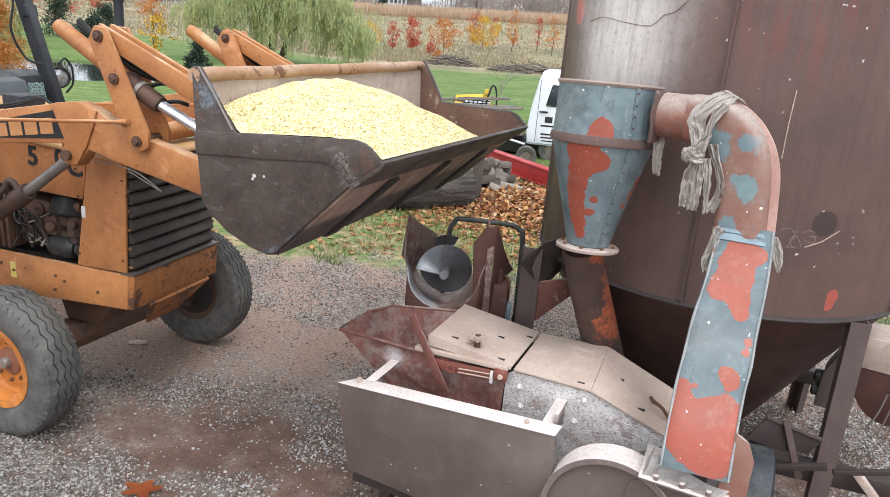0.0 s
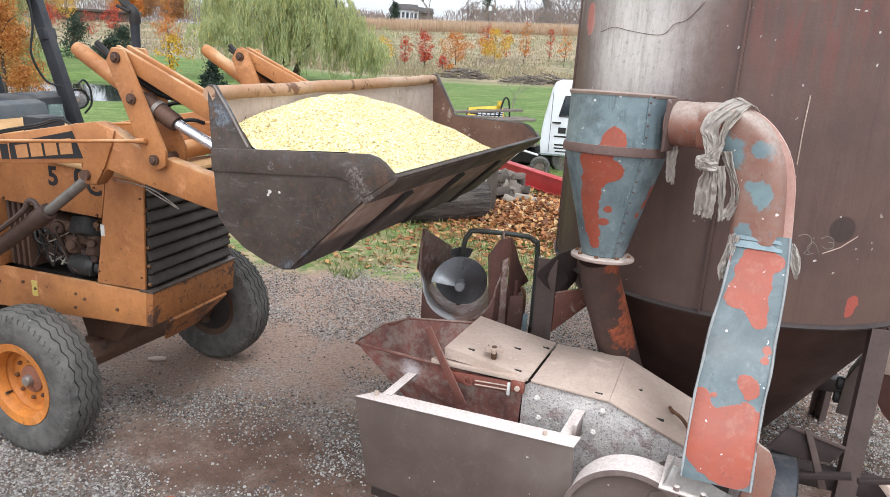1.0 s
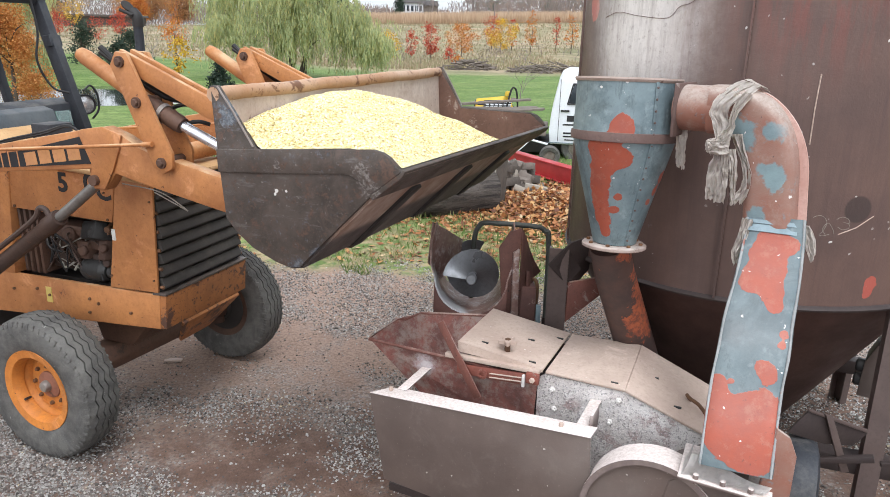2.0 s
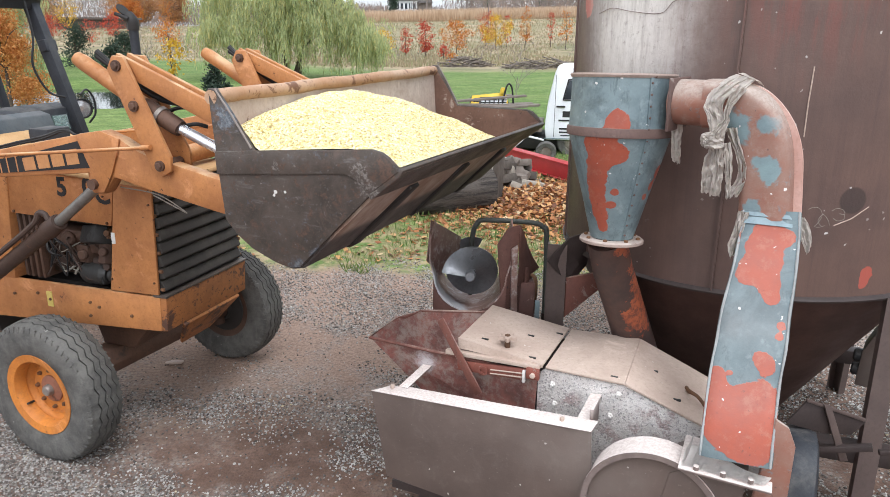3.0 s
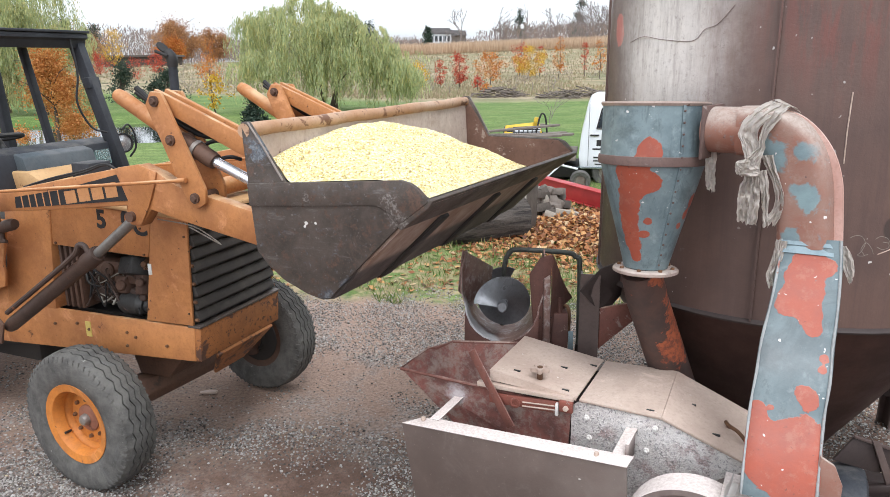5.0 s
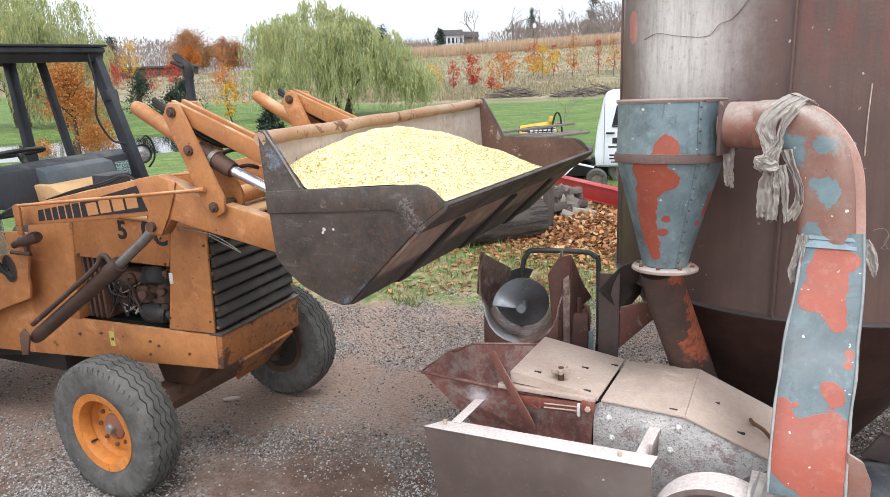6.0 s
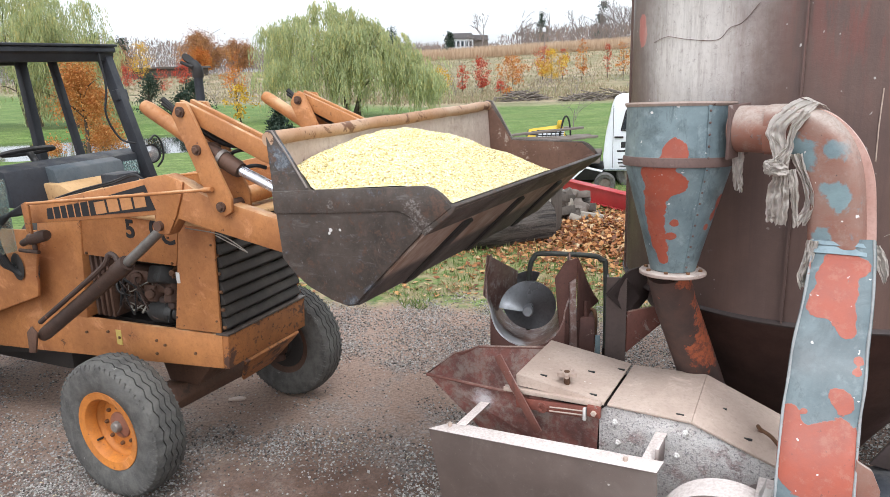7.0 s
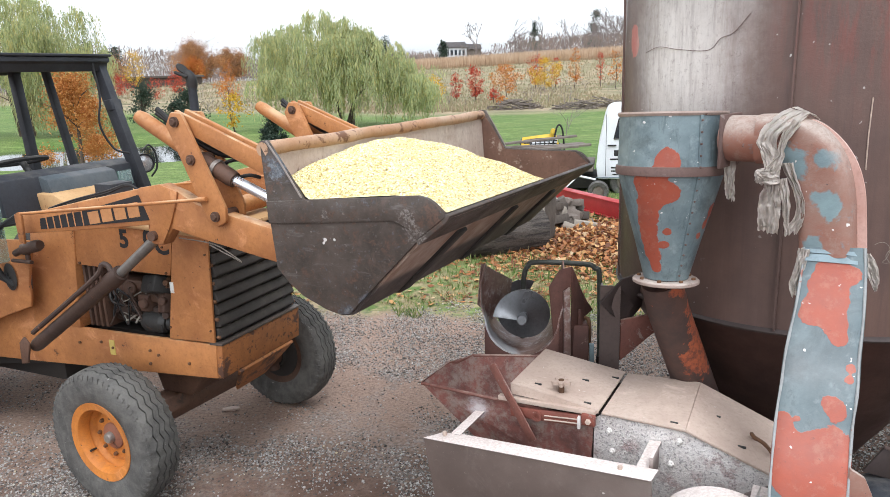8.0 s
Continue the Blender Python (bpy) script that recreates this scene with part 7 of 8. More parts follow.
tube(b, smoothed([(0.82, 3.74, 0.93), (0.835, 3.72, 0.92), (0.84, 3.71, 0.86), (0.835, 3.72, 0.72)], 5), 0.011, 8)
part("latch_rod", b, M_RUSTY_BOLT, aug)
b = B()
box(b, 0.24, 0.36, 0.05, 0.3, -0.4, -0.05, 0.008, AF)
part("gear_case", b, M_RUSTDARK, aug, "rust-red drive case")
b = B()
box(b, 0.36, 0.385, 0.0, 0.03, -0.27, -0.14, 0.002, AF)
part("bracket", b, M_GALV, aug)
b = B()
box(b, -0.16, 0.36, 0.3, 0.62, -0.9, -0.24, 0.01, AF)
part("auger_stand", b, M_LEG, aug)
b = B()
tube(b, smoothed([(0.5, 3.98, 0.6), (0.505, 3.96, 1.0), (0.512, 3.95, 1.13), (0.535, 3.95, 1.18), (0.58, 3.95, 1.2), (0.86, 3.95, 1.178), (0.92, 3.945, 1.15), (0.945, 3.94, 1.09), (0.95, 3.93, 0.55)], 5), 0.015, 12)
part("guard_hoop", b, M_HOOP, aug, "bent steel tube guard")
for x, y in ((0.49, 3.98), (0.95, 3.93)):
    b = B()
    rod(b, (x, y, 0.0), (x, y, 0.62), 0.02, 12)
    part("post", b, M_LEG, aug)

# ---- rags tied on the ducts ----
KNOT, ALONG, FRONT = Vector((1.207, 2.485, 1.868)), Vector((0.893, -0.45, 0)), Vector((-0.45, -0.893, 0))


def cloth(name, left, right, folds, amp, seed, label):
    """A crumpled piece of cloth between two borders; each point: metres along, up and out from the knot."""
    rims = [smoothed([KNOT + ALONG * a + Vector((0, 0, h)) + FRONT * c for a, h, c in side], 10) for side in (left, right)]
    bm = B()
    nv = 34
    rows = []
    for i, (p, q) in enumerate(zip(*rims)):
        u = i / (len(rims[0]) - 1)
        row = []
        for j in range(nv + 1):
            v = j / nv
            w = 2 * math.pi * folds * v + 2.4 * noise.noise(Vector((u * 2.2, seed, 0))) + 1.6 * noise.noise(Vector((v * 3, u * 2, seed)))
            ridge = (1 - abs(math.sin(w / 2 + seed))) ** 1.4
            f = amp * (1.2 * ridge - 0.5) + 1.1 * amp * noise.noise(Vector((v * 5 + seed, u * 7, 1))) + 0.4 * amp * noise.noise(Vector((v * 11, u * 13, seed))) - 0.35 * amp * (1 - min(1.0, abs(noise.noise(Vector((v * 4, u * 3.5, seed + 9)))) * 5))
            jag = 0.012 * noise.noise(Vector((v * 7, seed, 4))) * smooth(0.8, 1.0, u)
            sway = 0.004 * noise.noise(Vector((u * 9, v * 2, seed + 3)))
            row.append(bm.verts.new(p.lerp(q, v) + FRONT * f + ALONG * sway + Vector((0, 0, jag))))
        rows.append(row)
    for p, q in zip(rows, rows[1:]):
        for j in range(nv):
            bm.faces.new((p[j], p[j + 1], q[j + 1], q[j]))
    bmesh.ops.solidify(bm, geom=list(bm.faces), thickness=0.0022)
    return solo(name, bm, M_RAG, label, "rag", "rags on the ducts", at=rims[0][0])


cloth("rag", [(0.035, 0.234, -0.13), (-0.01, 0.211, -0.09), (-0.051, 0.163, -0.05), (-0.062, 0.12, -0.035), (-0.045, 0.076, -0.02), (-0.03, 0.03, 0)], [(0.104, 0.218, -0.08), (0.066, 0.186, -0.045), (0.012, 0.152, -0.02), (0.003, 0.108, -0.02), (0.018, 0.074, -0.01), (0.012, 0.021, 0.005)], 3, 0.010, 1, "creased grey rag bound over the top of the bend")
cloth("rag", [(0.04, 0.237, -0.125), (0.061, 0.237, -0.16), (0.078, 0.224, -0.2)], [(0.102, 0.216, -0.075), (0.121, 0.208, -0.12), (0.136, 0.189, -0.17)], 2, 0.006, 2, "end of a grey rag folded over the bend")
cloth("rag", [(0.05, 0.202, -0.04), (0.012, 0.139, -0.015), (0.008, 0.08, 0.0), (-0.02, 0.047, 0.02), (-0.029, 0.023, 0.02)], [(0.075, 0.183, -0.035), (0.035, 0.124, -0.012), (0.03, 0.075, 0.0), (0.022, 0.042, 0.02), (0.02, 0.003, 0.02)], 2, 0.009, 3, "twisted strip of grey rag")
cloth("rag_knot", [(-0.05, 0.02, 0.012), (-0.019, 0.029, 0.04), (0.016, 0.02, 0.015)], [(-0.042, -0.02, 0.012), (-0.009, -0.022, 0.04), (0.026, -0.018, 0.015)], 2, 0.006, 4, "tight knot of greyish cotton rag")
cloth("rag", [(-0.028, 0.035, 0), (-0.06, 0.024, 0.012), (-0.059, -0.013, 0.016)], [(-0.02, 0.008, 0.015), (-0.035, -0.001, 0.03), (-0.033, -0.027, 0.02)], 1, 0.006, 5, "small ear of cloth beside the knot")
cloth("rag", [(-0.022, -0.01, 0.015), (-0.041, -0.07, 0.018), (-0.042, -0.145, 0.012), (-0.038, -0.191, 0.005)], [(0.016, -0.008, 0.012), (0.029, -0.077, 0.01), (0.03, -0.142, 0.005), (0.028, -0.204, 0)], 4, 0.012, 6, "long greyish rag hanging in pleats from the knot")
cloth("rag", [(0.016, 0.046, -0.03), (0.045, -0.004, -0.03), (0.075, -0.078, -0.02), (0.078, -0.134, -0.02), (0.056, -0.177, -0.01)], [(0.06, 0.05, -0.04), (0.084, -0.027, -0.035), (0.106, -0.081, -0.03), (0.113, -0.145, -0.03), (0.088, -0.206, -0.02)], 2, 0.012, 7, "crumpled greyish rag hanging in a loop")
cloth("rag", [(0.016, -0.004, 0.005), (0.034, -0.099, 0.004), (0.043, -0.16, 0.0), (0.05, -0.21, 0)], [(0.045, -0.001, -0.01), (0.06, -0.089, -0.01), (0.062, -0.153, -0.01), (0.072, -0.202, -0.01)], 2, 0.008, 8, "narrow strip of greyish rag below the knot")
cloth("rag", [(0.098, -0.245, 0.015), (0.09, -0.313, 0.02), (0.076, -0.377, 0.03), (0.09, -0.421, 0.03)], [(0.135, -0.25, 0.015), (0.122, -0.326, 0.03), (0.115, -0.372, 0.03), (0.115, -0.408, 0.03)], 2, 0.010, 9, "short torn rag below the clamp band")
cloth("rag", [(0.3, -0.261, -0.03), (0.307, -0.307, -0.03), (0.328, -0.354, -0.035), (0.347, -0.394, -0.04)], [(0.325, -0.26, -0.035), (0.349, -0.303, -0.035), (0.36, -0.356, -0.04), (0.356, -0.394, -0.04)], 1, 0.005, 10, "small pale flap of rag beside the clamp band")
cloth("rag", [(-0.182, 0.043, -0.19), (-0.177, -0.026, -0.19), (-0.172, -0.08, -0.19), (-0.166, -0.112, -0.19)], [(-0.135, 0.038, -0.19), (-0.139, -0.026, -0.19), (-0.135, -0.08, -0.19), (-0.133, -0.125, -0.19)], 2, 0.007, 11, "strip of old rag under the inlet flange")

# ---- pond, trees, meadow and the far edge ----
b = B()
pond = [b.verts.new((-12.5 + 9.0 * math.cos(a) * (1 + 0.08 * math.sin(3 * a)), 28.2 + 6.0 * math.sin(a) * (1 + 0.1 * math.cos(2 * a)), -0.33)) for a in [2 * math.pi * i / 60 for i in range(60)]]
b.faces.new(pond)
tagged(new("water", mesh_of("water", b, M_WATER)), "still grey pond behind the yard", "pond", kind="structure")


class Cloud:
    """Many small leaves or blades gathered into one mesh."""

    def __init__(self, seed):
        self.v, self.f, self.r = [], [], np.random.RandomState(seed)

    def leaf(self, p, ax, side, ln, wd):
        o = len(self.v)
        a, s = Vector(ax) * ln, Vector(side) * wd
        p = Vector(p)
        self.v += [tuple(p - s * 0.4), tuple(p + a * 0.5 - s), tuple(p + a), tuple(p + a * 0.5 + s)]
        self.f.append((o, o + 1, o + 2, o + 3))

    def any_leaf(self, p, ln, wd):
        r = self.r
        a = Vector(r.normal(size=3)).normalized()
        s = a.cross(Vector(r.normal(size=3))).normalized()
        self.leaf(p, a, s, ln, wd)

    def mesh(self, name, material):
        me = bpy.data.meshes.new(name)
        me.from_pydata(self.v, [], self.f)
        me.materials.append(material)
        return me

    def under(self, name, material, parent, label=""):
        ob = new(name, self.mesh(name, material))
        ob.parent = parent
        if label:
            tagged(ob, label)
        return ob


def limbs(bm, base, top, r0, r, count, spread, n=6):
    """A leaning trunk with limbs; returns the limb tips."""
    base, top = Vector(base), Vector(top)
    tube(bm, smoothed([base, base.lerp(top, 0.5) + Vector((r.normal() * 0.1, r.normal() * 0.1, 0)), top], 4), [r0 * (1 - 0.75 * i / 8) for i in range(9)], 8)
    tips = []
    for i in range(count):
        a = 2 * math.pi * i / count + r.uniform(-0.4, 0.4)
        u = r.uniform(0.35, 0.95)
        p = base.lerp(top, u)
        ln = spread * r.uniform(0.55, 1.0)
        q = p + Vector((math.cos(a) * ln, math.sin(a) * ln, ln * r.uniform(0.3, 0.8)))
        mid = p.lerp(q, 0.5) + Vector((0, 0, ln * 0.12))
        tube(bm, smoothed([p, mid, q], 3), [r0 * 0.4 * (1 - u * 0.5) * (1 - 0.8 * k / 6) for k in range(7)], n)
        tips.append(q)
    return tips


def willow(at, w, h, seed, mat, strands, label, crown_x=(-0.5, -0.4, -0.25, -0.1, 0.0, 0.17, 0.34, 0.48), crown_z=(0.55, 0.87, 0.9, 1.0, 0.95, 0.8, 0.57, 0.3)):
    r = np.random.RandomState(seed)
    x, y = at
    z0 = ground_z(x, y)
    t = thing("willow_tree", (x, y, z0), 0, label, "tree", "pond willows")
    bm = B()
    for k in range(3):
        limbs(bm, (0.25 * k - 0.25, 0.1 * k, -0.1), (r.uniform(-0.16, 0.12) * w, r.uniform(-0.1, 0.1) * w, h * 0.66), 0.11, r, 8, w * 0.2)
    part("trunk", bm, M_BARK, t, "forked grey-brown trunk")
    c = Cloud(seed)
    # bunches of hanging shoots spring from domes of different size
    domes = []
    for _ in range(34):
        ox = r.uniform(-0.46, 0.46)
        crest = float(np.interp(ox, crown_x, crown_z))
        domes.append((ox * w, r.uniform(-0.28, 0.28) * w, h * (crest - 0.09) * r.uniform(0.62, 1.0), w * r.uniform(0.05, 0.11)))
    domes += [(q * w, r.uniform(-0.08, 0.08) * w, h * (float(np.interp(q, crown_x, crown_z)) - 0.08), w * 0.06) for q in (-0.42, -0.36, -0.26, -0.15, -0.08, 0.02, 0.1, 0.19, 0.28, 0.36, 0.43)]
    domes += [(q * w, -0.2 * w + r.uniform(-0.05, 0.05) * w, h * r.uniform(0.3, 0.5), w * 0.06) for q in np.linspace(-0.42, 0.42, 12)]
    for _ in range(strands // 9):
        dx, dy, dz, dr = domes[r.randint(len(domes))]
        a, e = r.uniform(0, 6.283), r.uniform(-0.1, 1.5)
        dr *= 1.0 + 0.5 * abs(r.normal()) * (r.uniform() < 0.3)
        root = Vector((dx + dr * math.cos(a) * math.cos(e), dy + dr * math.sin(a) * math.cos(e), dz + dr * 0.8 * math.sin(e)))
        full = (r.uniform(0.12, 0.35) if r.uniform() < 0.5 else r.uniform(0.35, 0.9)) * root.z
        lean = Vector((math.cos(a), math.sin(a), 0)) * r.uniform(0.1, 0.5)
        for _s in range(9):
            p = root + Vector((r.normal() * 0.13, r.normal() * 0.13, r.normal() * 0.1))
            ln = full * r.uniform(0.55, 1.1)
            out = lean * r.uniform(0.6, 1.3)
            n = int(ln / 0.15) + 2
            sway = r.uniform(-0.1, 0.1)
            for i in range(n):
                u = i / n
                q = p + out * (1 - (1 - u) ** 2) + Vector((sway * u, 0, 0.12 * math.sin(min(1.0, 3 * u) * 3.14) - ln * u))
                if q.z < 0.15:
                    break
                for _k in range(2):
                    s = Vector((r.normal(), r.normal(), 0.0)).normalized()
                    ax = (Vector((0, 0, -1)) + s * r.uniform(0.1, 0.5)).normalized()
                    c.leaf(q + s * 0.03, ax, s.cross(ax).normalized(), r.uniform(0.15, 0.28), 0.017)
    c.under("crown", mat, t, "long drooping shoots with gaps between them")
    return t


willow((-4.1, 35.7), 8.9, 5.35, 11, M_WILLOW, 3700, "wide drooping green and yellow willow tree by the lawn")
willow((-20.2, 36.5), 9.0, 7.3, 12, M_WILLOW, 2600, "tall green willow tree standing beyond the pond", (-0.5, -0.3, 0.0, 0.2, 0.35, 0.48), (0.7, 0.95, 1.0, 0.9, 0.85, 0.5))
willow((-17.2, 35.2), 4.8, 3.0, 14, M_WILLOW_DRY, 500, "small olive willow tree at the pond's edge")


def leafy(name, at, h, w, base, seed, mat, count, leaf, label, group, shape="round", trunk_r=0.04):
    """A trunk with limbs and a crown of clumped leaves."""
    r = np.random.RandomState(seed)
    x, y = at
    t = thing(name, (x, y, ground_z(x, y)), 0, label, "tree", group)
    bm = B()
    tips = limbs(bm, (0, 0, -0.05), (r.normal() * 0.03 * h, 0, h * 0.92), trunk_r, r, 9, w * 0.5, 5)
    part("trunk", bm, M_BARK, t)
    c = Cloud(seed)
    clumps = []
    for _ in range(34):
        u = r.uniform(0, 1)
        if shape == "cone":
            z = base + (h - base) * u ** 1.3
            rad = w * 0.5 * (1 - u ** 1.3) * r.uniform(0.35, 1.0) + 0.02
        else:
            z = base + (h - base) * u
            rad = w * 0.5 * math.sqrt(max(0.03, 1 - (2 * u - 1) ** 2)) * r.uniform(0.3, 1.0)
        a = r.uniform(0, 6.283)
        clumps.append((rad * math.cos(a), rad * math.sin(a), z, w * r.uniform(0.06, 0.15)))
    for _ in range(count):
        cx, cy, cz, cr = clumps[r.randint(len(clumps))]
        p = Vector((cx, cy, cz)) + Vector(r.normal(size=3)) * cr * 0.75
        if p.z < base * 0.7:
            continue
        c.any_leaf(p, leaf * r.uniform(0.7, 1.3), leaf * 0.32)
    c.under("crown", mat, t, "loose clumps of leaves")
    return t


leafy("cypress_tree", (-10.85, 22.4), 2.95, 2.65, 0.25, 21, M_RUSTLEAF, 15000, 0.07, "cone-shaped tree with rust-orange autumn needles", "", "cone", 0.07)
YOUNG = "young orchard trees"
for i, (x, y, h, w, mt, n, lb) in enumerate((
        (11.1, 69.6, 2.9, 2.1, M_YELLOWLEAF, 1500, "young tree with bright yellow leaves"), (10.7, 73.1, 3.0, 1.4, M_REDLEAF, 700, "young slim tree with red leaves"), (3.9, 61.4, 2.6, 1.4, M_REDLEAF, 900, "young tree with bright red leaves"),
        (6.9, 64.9, 2.4, 2.1, M_ORANGELEAF, 1100, "young round tree with orange leaves"), (0.3, 57.2, 2.0, 1.4, M_YELLOWLEAF, 480, "young thin tree with yellow-orange leaves"), (2.2, 60.2, 2.1, 0.9, M_REDLEAF, 330, "young slim tree with dull red leaves"),
        (14.3, 71.5, 3.9, 1.2, M_ORANGELEAF, 480, "thin young tree with sparse orange leaves"), (17.9, 69.7, 3.4, 1.1, M_ORANGELEAF, 360, "thin young tree with sparse orange leaves"), (12.6, 72.2, 2.8, 0.9, M_REDLEAF, 230, "young slim tree with dull red leaves"),
        (-28.3, 83.3, 2.4, 1.8, M_REDLEAF, 1100, "young pointed tree with deep red leaves"), (-35.0, 83.9, 2.2, 2.1, M_REDLEAF, 900, "young bushy tree with coral red leaves"), (-36.5, 92.0, 4.6, 2.4, M_YELLOWLEAF, 1300, "young tree with golden yellow leaves"),
        (-27.8, 74.7, 2.1, 1.6, M_REDLEAF, 380, "young tree with thin coral leaves"), (-18.4, 67.1, 2.3, 1.9, M_ORANGELEAF, 800, "young tree with orange leaves"), (-9.4, 34.9, 1.6, 1.0, M_YELLOWLEAF, 330, "young sparse tree with pale yellow leaves"),
        (-26.0, 96.0, 3.4, 1.7, M_ORANGELEAF, 600, "young tree with orange leaves"), (17.0, 72.1, 3.0, 0.9, M_REDLEAF, 220, "thin young tree with sparse red leaves"), (5.0, 56.5, 1.1, 0.7, M_REDLEAF, 200, "low sapling with dull red leaves"),
        (5.0, 50.4, 0.7, 0.5, M_ORANGELEAF, 100, "low sapling with orange leaves"), (24.0, 74.0, 3.0, 1.6, M_ORANGELEAF, 300, "thin young tree with sparse orange leaves"))):
    leafy("young_tree", (x, y), h * 1.05, w * 1.35, h * 0.2, 40 + i, mt, int(n * 1.15), 0.14, lb, YOUNG)
leafy("autumn_tree", (-37.2, 118.8), 5.8, 8.5, 1.2, 71, M_BROWNLEAF, 9000, 0.26, "large round tree with brown-orange leaves", "far autumn trees", trunk_r=0.25)
leafy("autumn_tree", (-33.4, 125.5), 5.0, 6.4, 1.2, 72, M_BROWNLEAF, 6000, 0.26, "large round tree with brown-orange leaves", "far autumn trees", trunk_r=0.25)
leafy("autumn_tree", (-35.8, 112.0), 3.6, 4.2, 0.8, 73, M_ORANGELEAF, 3600, 0.24, "small tree with golden orange leaves", "far autumn trees", trunk_r=0.15)
leafy("autumn_tree", (-56.0, 118.0), 5.4, 13.0, 1.0, 74, M_BROWNLEAF, 8000, 0.28, "broad tree with thinning russet leaves", "far autumn trees", trunk_r=0.25)
for i, (x, y, h, w) in enumerate(((-9.2, 159.7, 6.5, 6.0), (-17.5, 45.0, 2.2, 2.8), (-15.2, 46.0, 1.9, 2.4), (-6.9, 31.5, 1.2, 1.1), (-14.0, 40.5, 1.5, 2.0), (-64.0, 140.0, 8.6, 7.0), (-59.5, 142.0, 7.6, 6.0), (36.0, 158.0, 9.0, 5.0), (24.0, 165.0, 7.5, 4.5), (3.5, 165.0, 5.0, 4.0))):
    leafy("spruce_tree", (x, y), h, w, h * 0.08, 90 + i, M_SPRUCE, 2600 if y > 100 else 2400, 0.3 if y > 100 else 0.12, "dark green conical spruce" if y > 100 else "low dark green spruce by the pond", "spruces", "cone", 0.1)


def bare(h, seed, thin=1.0):
    """The mesh of a leafless tree."""
    r = np.random.RandomState(seed)
    bm = B()

    def grow(p, d, ln, rad, depth):
        q = p + d * ln
        tube(bm, [p, p.lerp(q, 0.5) + Vector(r.normal(size=3)) * ln * 0.05, q], [rad, rad * 0.8, rad * 0.6], 4, cap=False)
        if depth == 0:
            return
        for _ in range(3 if depth > 1 else 4):
            e = (d + Vector(r.normal(size=3)) * 0.5).normalized()
            e.z = abs(e.z) * 0.8 + 0.2
            grow(p.lerp(q, r.uniform(0.5, 1.0)), e.normalized(), ln * r.uniform(0.55, 0.8), rad * 0.55, depth - 1)

    grow(Vector((0, 0, -0.3)), Vector((0, 0, 1)), h * 0.36, h * 0.016 * thin, 4)
    return bm


protos = []
for k in range(4):
    t = thing("bare_tree", (10 + 7 * k, 150 + 3 * k, ground_z(10 + 7 * k, 150 + 3 * k)), 0, "tall leafless grey-brown tree on the skyline", "tree", "bare trees on the skyline")
    part("crown", bare(11, 300 + k), M_TWIG, t)
    protos.append(t)
rb = np.random.RandomState(5)
for i in range(72):
    if i < 48:
        x, y = rb.uniform(18, 62), rb.uniform(140, 165)
        s = rb.uniform(0.55, 1.15) * (0.7 + 0.4 * smooth(18, 45, x))
    elif i < 58:
        x, y = rb.uniform(-8, 18), rb.uniform(165, 190)
        s = rb.uniform(0.3, 0.55)
    else:
        x, y = rb.uniform(-75, -20), rb.uniform(112, 145)
        s = rb.uniform(0.3, 0.52)
    copy_thing(protos[i % 4], pose(x, y, ground_z(x, y), 0, 0, rb.uniform(0, 360)) @ Matrix.Scale(s, 4))
sap = thing("sapling", (4.75, 24.8, ground_z(4.75, 24.8)), 0, "thin bare grey sapling standing in the grass", "tree", "bare saplings")
part("crown", bare(2.7, 320, 0.4), M_TWIG, sap)
sap2 = copy_thing(sap, pose(10.9, 56, ground_z(10.9, 56), 0, 0, 90) @ Matrix.Scale(1.1, 4))
rs = np.random.RandomState(77)
for i in range(46):
    y = 50 + 45 * rs.uniform() ** 1.2
    x = rs.uniform(-0.34, 0.3) * y
    if x < -12 or x > -2.5 + 0.02 * y:
        copy_thing(sap, pose(x, y, ground_z(x, y), 0, 0, rs.uniform(0, 360)) @ Matrix.Scale(rs.uniform(0.7, 1.5), 4))

# scrub along the skyline, reeds, meadow tufts
c = Cloud(3)
r = c.r
for _ in range(42000):
    x = r.uniform(-110, 75)
    y = r.uniform(128, 190)
    if 1 < x < 18 and y < 174:
        continue
    top = 1.7 + 1.4 * noise.noise(Vector((x * 0.05, y * 0.05, 0))) + 4.2 * smooth(-22, -60, x) + 1.3 * (x > 16)
    p = Vector((x, y, ground_z(x, y) + max(0.1, r.uniform(0, 1) * top * 1.2)))
    s = Vector((r.normal(), r.normal() * 0.3, r.normal() * 0.2)).normalized()
    c.leaf(p, Vector((r.normal() * 0.35, 0, 1)).normalized(), s, r.uniform(0.5, 1.3), r.uniform(0.02, 0.1))
tagged(new("scrub", c.mesh("scrub", M_SCRUB)), "grey-brown leafless scrub along the skyline", "scrub", kind="stuff")
c = Cloud(4)
r = c.r
for _ in range(30000):
    x = r.uniform(-22, 75)
    y = r.uniform(112, 121) + 0.05 * x
    p = Vector((x, y, ground_z(x, y) - 0.1))
    c.leaf(p, Vector((r.normal() * 0.08, r.normal() * 0.08, 1)).normalized(), Vector((1, r.normal() * 0.4, 0)).normalized(), r.uniform(1.2, 2.0) * smooth(-22, -8, x) + 0.1, r.uniform(0.02, 0.055))
tagged(new("reeds", c.mesh("reeds", M_REED)), "band of tall tan reeds across the hillside", "reeds", kind="stuff")
c = Cloud(6)
r = c.r
